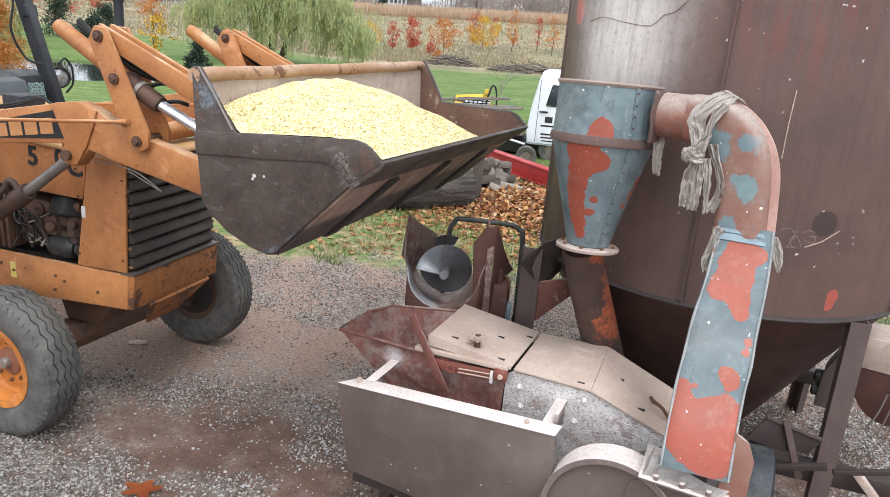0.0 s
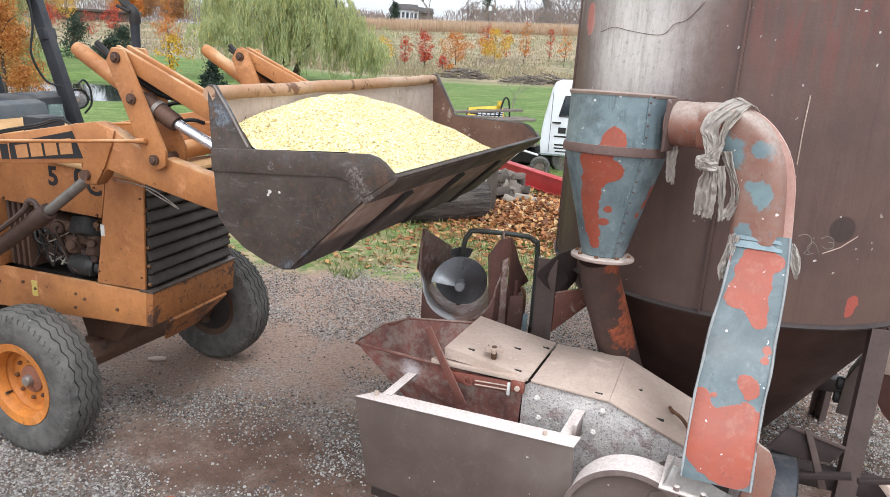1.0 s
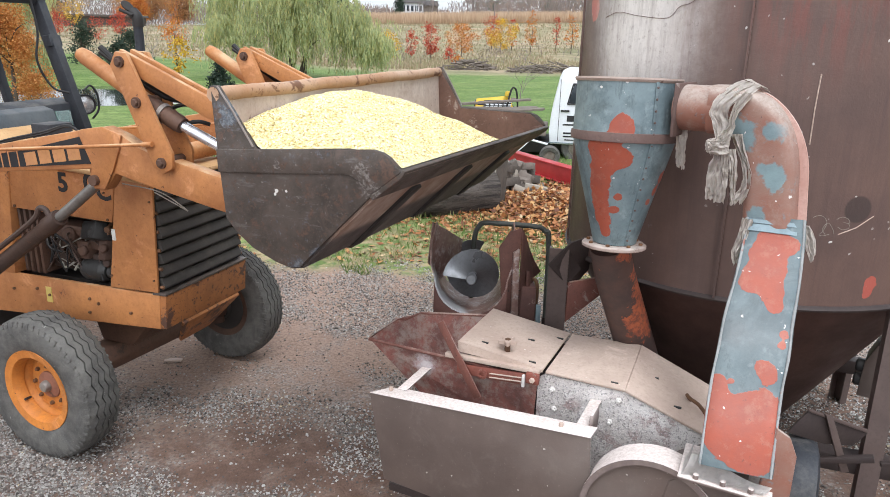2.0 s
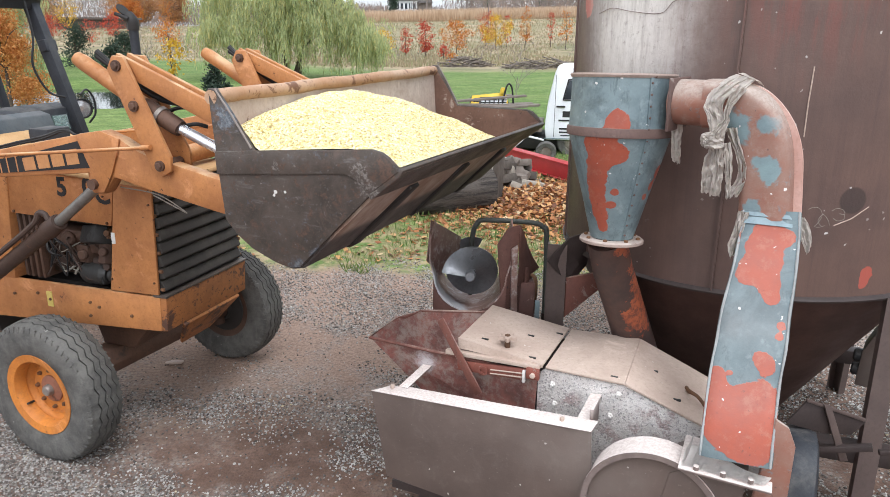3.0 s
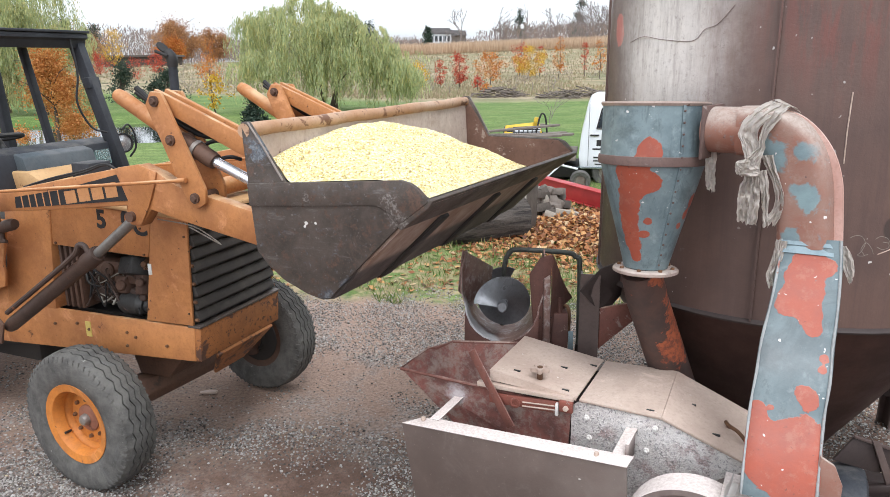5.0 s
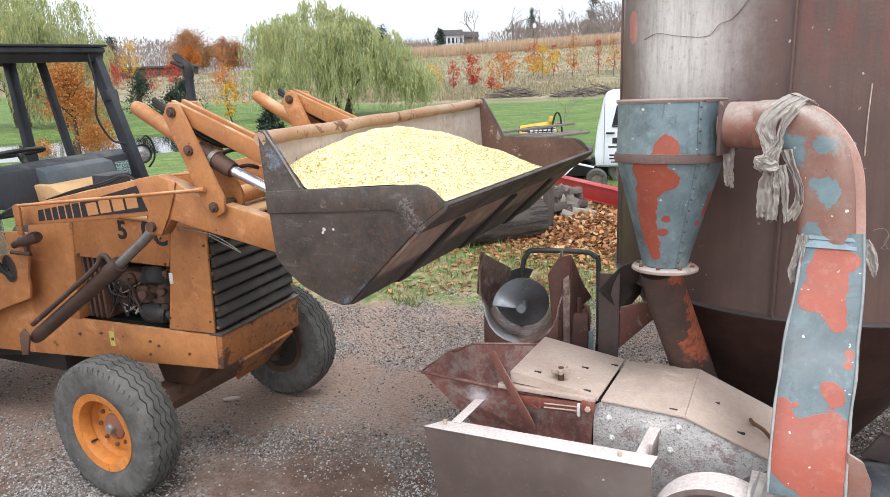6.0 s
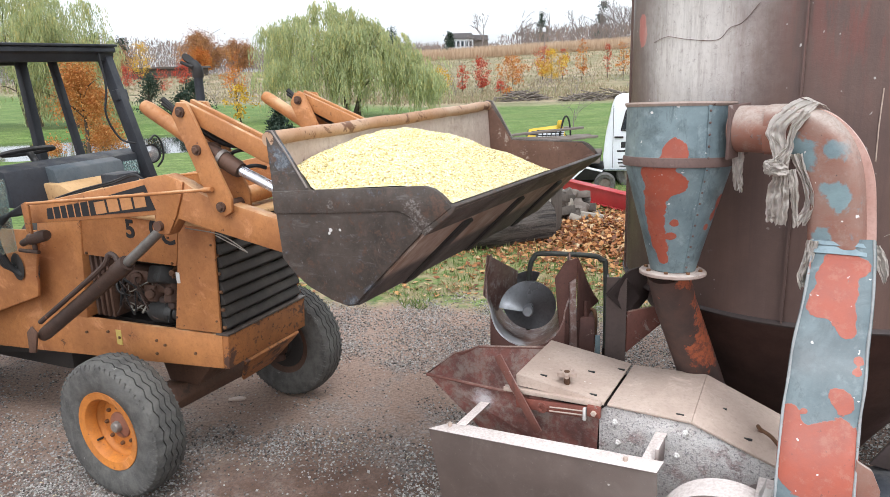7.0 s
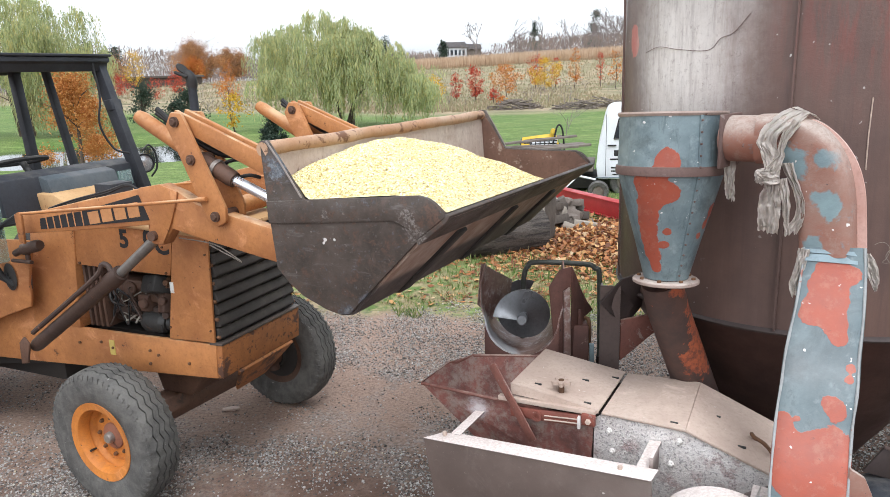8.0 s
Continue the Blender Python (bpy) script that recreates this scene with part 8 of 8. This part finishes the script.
for _ in range(26000):
    y = 46 + 66 * r.uniform(0, 1) ** 1.3
    x = r.uniform(-0.62, 0.42) * y
    if (noise.noise(Vector((x * 0.07, y * 0.05, 4))) < -0.1 and y < 75) or y + 0.8 * min(0, x + 2) < 46:
        continue
    p = Vector((x, y, ground_z(x, y) - 0.03))
    c.leaf(p, Vector((r.normal() * 0.25, r.normal() * 0.2, 1)).normalized(), Vector((1, r.normal() * 0.5, 0)).normalized(), r.uniform(0.12, 0.45), r.uniform(0.02, 0.06))
tagged(new("meadow_grass", c.mesh("meadow_grass", M_TUFT)), "dry tan meadow grass on the rising ground", "grass", kind="stuff")

# a bird box on a pole out in the meadow
bird = thing("bird_box", (11.3, 76.0, ground_z(11.3, 76.0)), 0, "small white bird box on a thin pole", "bird box")
bm = B()
rod(bm, (0, 0, -0.2), (0, 0, 4.6), 0.04, 8)
part("pole", bm, M_TWIG, bird)
bm = B()
prism(bm, [(-0.14, 4.5), (0.14, 4.5), (0.16, 4.85), (0, 5.0), (-0.16, 4.85)], -0.14, 0.14, 0.02)
part("box", bm, M_WHITE, bird)

# brush piles
for cx, cy, w, h, seed in ((5.7, 47.8, 3.0, 0.6, 1), (10.4, 45.4, 4.8, 0.6, 2)):
    rr = np.random.RandomState(seed)
    bm = B()
    for _ in range(95):
        x = rr.uniform(-0.5, 0.5) * w
        z = rr.uniform(0, 1) * h * (1 - (2 * x / w) ** 2 * 0.7)
        a = rr.uniform(-0.4, 0.4)
        ln = rr.uniform(0.4, 1.3)
        d = Vector((math.cos(a), rr.uniform(-0.6, 0.6), rr.uniform(-0.35, 0.35))).normalized() * ln
        p = Vector((cx + x, cy + rr.uniform(-0.8, 0.8), ground_z(cx + x, cy) + z))
        tube(bm, [p - d * 0.5, p + d * 0.5], [0.04, 0.018], 4)
    solo("brush_heap", bm, M_TIMBER, "heap of dead grey branches at the lawn's edge", "brush heap", kind="stuff", at=(cx, cy, ground_z(cx, cy)))

# a house on the hill
hx, hy = 6.65, 176.0
hz = ground_z(hx, hy) - 0.3
house = thing("house", (hx, hy, hz), 4, "pale low house with a grey roof on the hilltop", "house")
house.matrix_basis = house.matrix_basis @ Matrix.Diagonal((0.52, 0.7, 0.87, 1))
bm = B()
box(bm, -7.0, 5.0, 0, 7, 0, 4.6, 0.05)
part("wall", bm, M_SIDING, house)
bm = B()
prism(bm, [(-7.6, 4.5), (5.6, 4.5), (4.4, 6.0), (-6.2, 6.0)], -0.5, 7.5, 0.05)
part("roof", bm, M_SHAKE, house)
bm = B()
prism(bm, [(4.9, 4.0), (12.4, 4.0), (11.6, 5.3), (4.9, 5.5)], 0.4, 6.5, 0.05)
part("roof", bm, M_SHAKE, house)
bm = B()
box(bm, 5.0, 12.0, 1.0, 6.0, 0, 4.05, 0.05)
part("wall", bm, M_TIMBER, house)
for i in range(6):
    wx = -6.1 + i * 1.9
    win = new("window")
    win.parent = house
    bm = B()
    box(bm, wx, wx + 1.1, -0.08, 0.05, 2.5, 3.9, 0.02)
    part("pane", bm, M_DARKGLASS, win)
    bm = B()
    box(bm, wx - 0.15, wx + 1.25, -0.12, 0.02, 2.3, 2.48, 0.02)
    part("sill", bm, M_SIDING, win)
for i in range(5):
    bm = B()
    box(bm, -6.9 + i * 2.9, -6.7 + i * 2.9, -1.6, -1.4, 0, 4.4, 0.02)
    part("porch_post", bm, M_SIDING, house)
bm = B()
box(bm, -7.2, 5.2, -1.7, 0, 2.0, 2.2, 0.03)
part("porch_rail", bm, M_SIDING, house)
# a low shed and pole far off
shed = thing("shed", (-38.5, 106.0, ground_z(-38.5, 106.0)), 0, "long dark low shed across the meadow", "shed")
bm = B()
box(bm, -5, 5, 0, 3, 0, 1.3, 0.03)
part("wall", bm, M_LOGDARK, shed)
bm = B()
prism(bm, [(-5.4, 1.3), (5.4, 1.3), (5.2, 1.6), (-5.2, 1.6)], -0.4, 3.4, 0.02)
part("roof", bm, M_LOGDARK, shed)
car = thing("parked_car", (-39.5, 110.5, ground_z(-39.5, 110.5)), 0, "white car parked far off beside the shed", "car")
bm = B()
prism(bm, [(-2, 0.35), (2, 0.35), (2.05, 0.75), (1.2, 0.9), (0.7, 1.35), (-1.1, 1.35), (-1.7, 0.95), (-2.05, 0.8)], -0.8, 0.8, 0.08)
part("body", bm, M_WHITE, car)
bm = B()
prism(bm, [(-1.3, 0.92), (0.85, 0.92), (0.55, 1.27), (-1.0, 1.27)], -0.83, 0.83, 0.02)
part("window", bm, M_DARKGLASS, car)
for wx in (-1.25, 1.3):
    for wy in (-0.75, 0.75):
        bm = B()
        disc_at(bm, (wx, wy, 0.33), (0, 1, 0), 0.33, 0.2, 20)
        part("wheel", bm, M_HOSE, car)

# ---- things behind the yard ----
tr = thing("work_truck", (3.06, 13.2, -0.08), -14, "white work truck with dark lettering on its door", "truck")
bm = B()
prism(bm, [(0.03, 0.36), (0.0, 0.6), (0.03, 0.95), (0.14, 1.5), (0.2, 1.64), (0.32, 1.7), (1.7, 1.7), (2.3, 1.1), (3.2, 0.98), (3.3, 0.36)], 0.0, 1.75, 0.03)
part("cab", bm, M_WHITE, tr, "white painted cab")
bm = B()
prism(bm, [(0.33, 1.12), (0.41, 1.46), (1.1, 1.46), (1.2, 1.12)], -0.012, 0.004, 0.004)
win = part("window", bm, M_DARKGLASS, tr, "dark side window")
bm = B()
for a, c in (((0.315, 1.105), (0.4, 1.475)), ((0.4, 1.475), (1.12, 1.475)), ((0.315, 1.105), (1.22, 1.105))):
    tube(bm, [(a[0], -0.008, a[1]), (c[0], -0.008, c[1])], 0.012, 6)
part("frame", bm, M_HOSE, win)
for x0, z0, z1 in ((0.17, 0.42, 1.55), (1.26, 0.42, 1.5)):
    bm = B()
    box(bm, x0, x0 + 0.008, -0.004, 0.006, z0, z1)
    part("door_seam", bm, M_HOSE, tr)
bm = B()
box(bm, 0.2, 0.36, -0.03, 0.0, 0.97, 1.0, 0.008)
part("door_handle", bm, M_HOSE, tr, "black door handle")
for x0, x1, z0, z1 in ((0.32, 0.46, 0.79, 0.9), (0.5, 0.9, 0.79, 0.9), (0.25, 0.85, 0.715, 0.745), (0.46, 0.8, 0.63, 0.65), (0.27, 0.85, 0.56, 0.59), (0.27, 0.8, 0.5, 0.525), (0.3, 0.8, 0.44, 0.46)):
    bm = B()
    box(bm, x0, x1, -0.006, 0.004, z0, z1)
    part("lettering_bar", bm, M_BLACKPAINT, tr)
bm = B()
box(bm, 0.0, 3.3, -0.008, 0.0, 0.385, 0.4)
part("trim_strip", bm, M_GALV, tr)
bm = B()
box(bm, -2.6, 3.2, 0.3, 1.5, 0.14, 0.36, 0.02)
part("chassis", bm, M_GRIME, tr, "black truck chassis")
bm = B()
box(bm, -3.2, -0.05, 0.0, 1.75, 0.5, 0.58, 0.015)
part("flatbed", bm, M_TIMBER, tr, "grey plank flatbed")
for x, y, rr_ in ((0.55, 0.15, 0.3), (2.6, 0.15, 0.32), (-1.6, 0.2, 0.32), (2.6, 1.6, 0.32), (-1.6, 1.55, 0.32), (0.05, -0.35, 0.19)):
    wh = new("wheel")
    wh.parent = tr
    m = Matrix.Translation((x, y, rr_)) @ pose(0, 0, 0, 90)
    bm = B()
    lathe(bm, [(rr_ * 0.55, -0.08), (rr_ * 0.9, -0.1), (rr_, -0.06), (rr_, 0.06), (rr_ * 0.9, 0.1), (rr_ * 0.55, 0.08)], 32, m, True)
    part("tyre", bm, M_RUBBER, wh)
    bm = B()
    lathe(bm, [(0, 0.05), (rr_ * 0.3, 0.06), (rr_ * 0.5, 0.05), (rr_ * 0.57, 0.085), (rr_ * 0.57, -0.08), (0, -0.05)], 28, m)
    part("rim", bm, M_HUB, wh)
bm = B()
slab(bm, [(-0.7, -0.35, 0.28), (-0.35, -0.3, 0.5), (-0.3, -0.3, 0.46), (-0.58, -0.36, 0.2)], 0.03, 0.004)
part("fender", bm, M_WHITE, tr, "bent white fender")
bm = B()
tube(bm, [(-0.35, -0.32, 0.48), (0.0, -0.32, 0.4)], 0.02, 10)
part("strut", bm, M_WHITE, tr)

bm = B()
a, c = Vector((2.05, 12.6, 0.0)), Vector((3.2, 9.75, 0.0))
q = (c - a).to_track_quat("X", "Z").to_matrix().to_4x4()
m = Matrix.Translation(a) @ q
box(bm, 0, (c - a).length, -0.05, 0.05, 0.05, 0.3, 0.006, m)
box(bm, 0, (c - a).length, -0.09, 0.09, 0.29, 0.31, 0.004, m)
box(bm, 0, (c - a).length, -0.09, 0.09, 0.04, 0.06, 0.004, m)
solo("steel_beam", bm, M_REDBEAM, "long red-painted steel beam lying on the ground", "beam", at=a)
for k, u in enumerate((0.4, 2.4)):
    bm = B()
    box(bm, u, u + 0.14, -0.2, 0.2, -0.03, 0.04, 0.006, m)
    solo("timber_block", bm, M_TIMBER, "grey timber block under the red beam", "block", "blocks under the beam", at=m @ Vector((u, 0, -0.03)))


def log(at, rz, ln, r, seed, label, mat):
    """A rough log on its side, its axis along x."""
    bm = B()
    n, k = 30, 12
    rings = []
    for i in range(k + 1):
        x = -ln / 2 + ln * i / k
        ring = []
        for j in range(n):
            a = 2 * math.pi * j / n
            rr = r * (1 + 0.09 * noise.noise(Vector((x * 1.2, math.cos(a) * 1.6, math.sin(a) * 1.6 + seed))) + 0.035 * noise.noise(Vector((x * 2, math.cos(a) * 9, math.sin(a) * 9 + seed))))
            ring.append(bm.verts.new((x + 0.03 * noise.noise(Vector((a, seed, 0))), rr * math.cos(a), rr * math.sin(a) + r)))
        rings.append(ring)
    for p, q in zip(rings, rings[1:]):
        for j in range(n):
            bm.faces.new((p[j], p[(j + 1) % n], q[(j + 1) % n], q[j]))
    bm.faces.new(rings[0])
    bm.faces.new(rings[-1][::-1])
    bmesh.ops.recalc_face_normals(bm, faces=bm.faces)
    ob = new("log", mesh_of("log", bm, mat))
    ob.matrix_basis = pose(at[0], at[1], at[2], 0, 0, rz)
    return tagged(ob, label, "log", "old logs")


log((0.78, 9.0, -0.04), 16, 1.3, 0.29, 1, "thick dark weathered log with deeply cracked bark", M_LOG)
log((0.35, 9.7, 0.0), 35, 1.0, 0.24, 5, "old grey log lying behind the thick one", M_LOG)
bm = B()
slab(bm, [(1.5, 9.1, 0.0), (1.62, 9.35, 0.0), (1.64, 9.3, 0.74), (1.5, 9.02, 0.66)], 0.07, 0.01)
solo("slab_of_wood", bm, M_LOGDARK, "dark upright slab of split wood by the log", "wood slab", at=(1.55, 9.2, 0))
log((-0.3, 8.35, 0.0), 60, 0.3, 0.09, 8, "small grey cut stump end in the grass", M_TIMBER)
rr = np.random.RandomState(9)
for i in range(44):
    lvl = i // 9
    x, y = 1.88 + rr.normal() * 0.17 * (1 - 0.15 * lvl), 10.2 + rr.normal() * 0.26 * (1 - 0.15 * lvl)
    bm = B()
    l, w, h = rr.uniform(0.24, 0.42), rr.uniform(0.1, 0.17), rr.uniform(0.09, 0.13)
    box(bm, -l / 2, l / 2, -w / 2, w / 2, 0, h, 0.01)
    ob = new("firewood", mesh_of("firewood", bm, (M_TIMBER, M_LOGDARK, M_TIMBER, M_LOGDARK, M_BLOCK)[i % 5]))
    ob.matrix_basis = pose(x, y, lvl * 0.088 - 0.01, rr.uniform(-28, 28), rr.uniform(-28, 28), rr.uniform(0, 180))
    tagged(ob, "split grey block in a loose heap", "firewood", "heap of split blocks")
for i in range(4):
    bm = B()
    tube(bm, [(1.9 + 0.12 * i, 10.0, 0.02), (1.7 + 0.2 * i, 9.4 - 0.1 * i, 0.05)], [0.035, 0.03], 8)
    solo("branch", bm, M_TIMBER, "grey cut branch in the weeds", "branch", "cut branches", at=(1.9 + 0.12 * i, 10.0, 0))

# small yellow machine and boards beyond the truck
mach = thing("compact_machine", (2.98, 19.2, ground_z(2.98, 19.2) - 0.12), 0, "yellow compact machine with a black slotted guard", "machine")
bm = B()
prism(bm, [(-0.5, 0.2), (0.55, 0.2), (0.55, 0.4), (0.4, 0.62), (-0.45, 0.6), (-0.5, 0.5)], 0.1, 0.8, 0.03)
part("body", bm, M_GRIME, mach, "dark machine body")
bm = B()
slab(bm, [(-0.6, -0.02, 0.3), (0.52, -0.02, 0.26), (0.42, 0.16, 0.68), (0.3, 0.2, 0.74), (-0.5, 0.2, 0.66)], 0.04, 0.01)
part("hood", bm, M_YELLOW, mach, "yellow hood panel")
bm = B()
slab(bm, [(-0.36, -0.045, 0.29), (0.47, -0.045, 0.27), (0.36, 0.13, 0.645), (-0.3, 0.15, 0.62)], 0.03)
part("guard", bm, M_HOSE, mach, "black guard plate")
for i in range(6):
    for j in range(5):
        u, v = -0.3 + i * 0.12 + 0.012 * j, 0.3 + j * 0.066
        bm = B()
        box(bm, u, u + 0.085, -0.075 + (v - 0.29) * 0.5, -0.045 + (v - 0.29) * 0.5, v, v + 0.04, 0.004)
        part("slot", bm, M_WHITE, mach)
bm = B()
tube(bm, smoothed([(0.3, 0.0, 0.5), (0.42, 0, 0.95), (0.55, 0.02, 0.85), (0.62, 0.05, 0.2)], 5), 0.025, 8)
part("guard_bar", bm, M_HOSE, mach)
bm = B()
lathe(bm, [(0, 0.14), (0.05, 0.13), (0.075, 0.08), (0.075, 0), (0, 0)], 16, Matrix.Translation((0.32, 0.1, 0.74)))
part("beacon", bm, M_YELLOW, mach, "amber beacon")
for x in (-0.5, 0.3):
    bm = B()
    disc_at(bm, (x, 0.0, 0.2), (0, 1, 0), 0.24, 0.2, 24)
    part("wheel", bm, M_HOSE, mach)
for i in range(7):
    bm = B()
    box(bm, 0, 2.1 + 0.2 * (i % 3), 0, 0.2, 0, 0.05, 0.004)
    ob = new("board", mesh_of("board", bm, M_TIMBER))
    ob.matrix_basis = pose(1.65 + 0.1 * (i % 2), 18.3 + 0.12 * i, ground_z(1.5, 19) + 0.22 + 0.06 * (i % 4), 0, -4 + 2 * (i % 3), -12 + 5 * i)
    tagged(ob, "grey weathered board on a low stack", "board", "stack of boards")

# ---- loose stuff on the ground ----
c = Cloud(31)
r = c.r
for i in range(9400):
    if i < 8400:
        x, y = 2.0 + r.normal() * 0.75, 9.2 + r.normal() * 0.9
        z = 0.14 * math.exp(-((x - 2.2) ** 2 + (y - 9.4) ** 2) / 1.0)
    else:
        x, y = r.uniform(-2.2, 3.4), 7.1 + abs(r.normal()) * 1.3 - 0.12 * r.uniform(0, 3)
        z = 0
        y -= 0.15 * x
    a = Vector((r.normal(), r.normal(), r.normal() * 0.35)).normalized()
    s = a.cross(Vector((r.normal() * 0.3, r.normal() * 0.3, 1))).normalized()
    c.leaf((x, y, ground_z(x, y) + z * r.uniform(0.5, 1) + 0.012), a, s, r.uniform(0.045, 0.11), r.uniform(0.018, 0.04))
tagged(new("fallen_leaves", c.mesh("fallen_leaves", M_FALLEN)), "drift of fallen orange and brown leaves on the grass", "leaves", kind="stuff")
c = Cloud(32)
r = c.r
for _ in range(26000):
    x = r.uniform(-4.5, 5.5)
    y = 6.55 + 7.5 * r.uniform(0, 1) ** 1.6 - 0.28 * x + 0.25 * noise.noise(Vector((x * 1.5, 0, 0)))
    if y < 7.6 - 0.3 * x and noise.noise(Vector((x * 2.2, y * 2.2, 5))) < 0.05:
        continue
    if math.hypot(x - 2.0, y - 9.3) < 0.8 and r.uniform() < 0.7:
        continue
    c.leaf((x, y, ground_z(x, y) - 0.005), Vector((r.normal() * 0.5, r.normal() * 0.5, 1)).normalized(), Vector((1, r.normal(), 0)).normalized(), r.uniform(0.03, 0.13), r.uniform(0.003, 0.007))
tagged(new("grass", c.mesh("grass", M_BLADE)), "ragged green and straw-coloured grass along the yard", "grass", kind="stuff")
# gravel
rg = np.random.RandomState(33)
gv, gf = [], []
oct_v = [(1, 0, 0), (-1, 0, 0), (0, 1, 0), (0, -1, 0), (0, 0, 1), (0, 0, -1)]
oct_f = [(0, 2, 4), (2, 1, 4), (1, 3, 4), (3, 0, 4), (2, 0, 5), (1, 2, 5), (3, 1, 5), (0, 3, 5)]
# drifts of gravel and bare wheel tracks: x, y, the two radii and the weight
DRIFTS = ((-2.4, 3.8, 0.7, 0.5, 0.7), (-0.6, 3.95, 0.75, 0.3, 0.8), (-0.3, 3.3, 0.6, 0.3, 0.6), (-1.9, 2.9, 0.9, 0.4, 0.6), (0.1, 5.7, 0.9, 0.5, 0.6), (0.5, 6.4, 1.3, 0.35, 0.7), (1.3, 4.7, 0.7, 0.8, 0.9), (3.0, 3.0, 1.2, 1.2, 0.6), (-0.9, 4.9, 0.6, 0.35, -0.6), (-1.15, 3.45, 0.7, 0.28, -0.6))
made = 0
while made < 140000:
    y = 2.0 + 5.2 * rg.uniform() ** 1.15
    x = rg.uniform(-0.75, 1.05) * (y + 0.6)
    thick = 0.12 + noise.noise(Vector((x * 0.8, y * 0.8, 9))) * 0.9 + 0.8 * noise.noise(Vector((x * 2.6, y * 2.6, 2)))
    thick += sum(w * math.exp(-((x - cx) / rx) ** 2 - ((y - cy) / ry) ** 2) for cx, cy, rx, ry, w in DRIFTS)
    if rg.uniform() > max(0.035, thick):
        continue
    s = rg.uniform(0.0038, 0.0094) * (1.0 + 0.5 * (rg.uniform() < 0.05))
    e = Euler((rg.uniform(0, 6), rg.uniform(0, 6), rg.uniform(0, 6))).to_matrix()
    o = len(gv)
    z = ground_z(x, y)
    sc = rg.uniform(0.6, 1.3, (6,))
    for q, k in zip(oct_v, sc):
        p = e @ (Vector(q) * s * k)
        gv.append((x + p.x, y + p.y, z + p.z * 0.75 + s * 0.3))
    gf += [(o + a_, o + b_, o + c_) for a_, b_, c_ in oct_f]
    made += 1
me = bpy.data.meshes.new("gravel")
me.from_pydata(gv, [], gf)
me.materials.append(M_GRAVEL)
tagged(new("gravel", me), "loose grey crushed gravel over the dirt yard", "gravel", kind="stuff")
# a few spilled kernels, a big leaf, a pale chip and scrap
bm = B()
pts = [(0.075 * (1 + 0.35 * math.cos(5 * a)) * math.cos(a), 0.05 * (1 + 0.3 * math.cos(5 * a)) * math.sin(a)) for a in [2 * math.pi * i / 40 for i in range(40)]]
vs = [bm.verts.new((-0.995 + x, 3.05 + y, 0.02 + 0.9 * x * x + 0.1 * y)) for x, y in pts]
ctr = bm.verts.new((-0.995, 3.05, 0.014))
for i in range(40):
    bm.faces.new((ctr, vs[i], vs[(i + 1) % 40]))
bmesh.ops.solidify(bm, geom=list(bm.faces), thickness=0.002)
solo("maple_leaf", bm, M_ORANGELEAF2, "large fallen orange-red leaf on the gravel", "leaf", at=(-0.995, 3.05, 0))
bm = B()
slab(bm, [(-1.545, 4.675, 0.016), (-1.49, 4.66, 0.022), (-1.43, 4.66, 0.024), (-1.42, 4.69, 0.026), (-1.48, 4.71, 0.024), (-1.55, 4.7, 0.016)], 0.014, 0.003)
solo("wood_chip", bm, M_TAN, "flat tan chip of wood on the dirt", "chip", at=(-1.49, 4.69, 0))
bm = B()
slab(bm, [(-2.35, 2.95, 0.05), (-1.98, 3.13, 0.06), (-2.05, 3.2, 0.06), (-2.35, 3.28, 0.05)], 0.012, 0.003)
solo("metal_scrap", bm, M_FADEDRED, "faded pink-red sheet metal scrap on the gravel", "scrap", at=(-2.2, 3.1, 0))
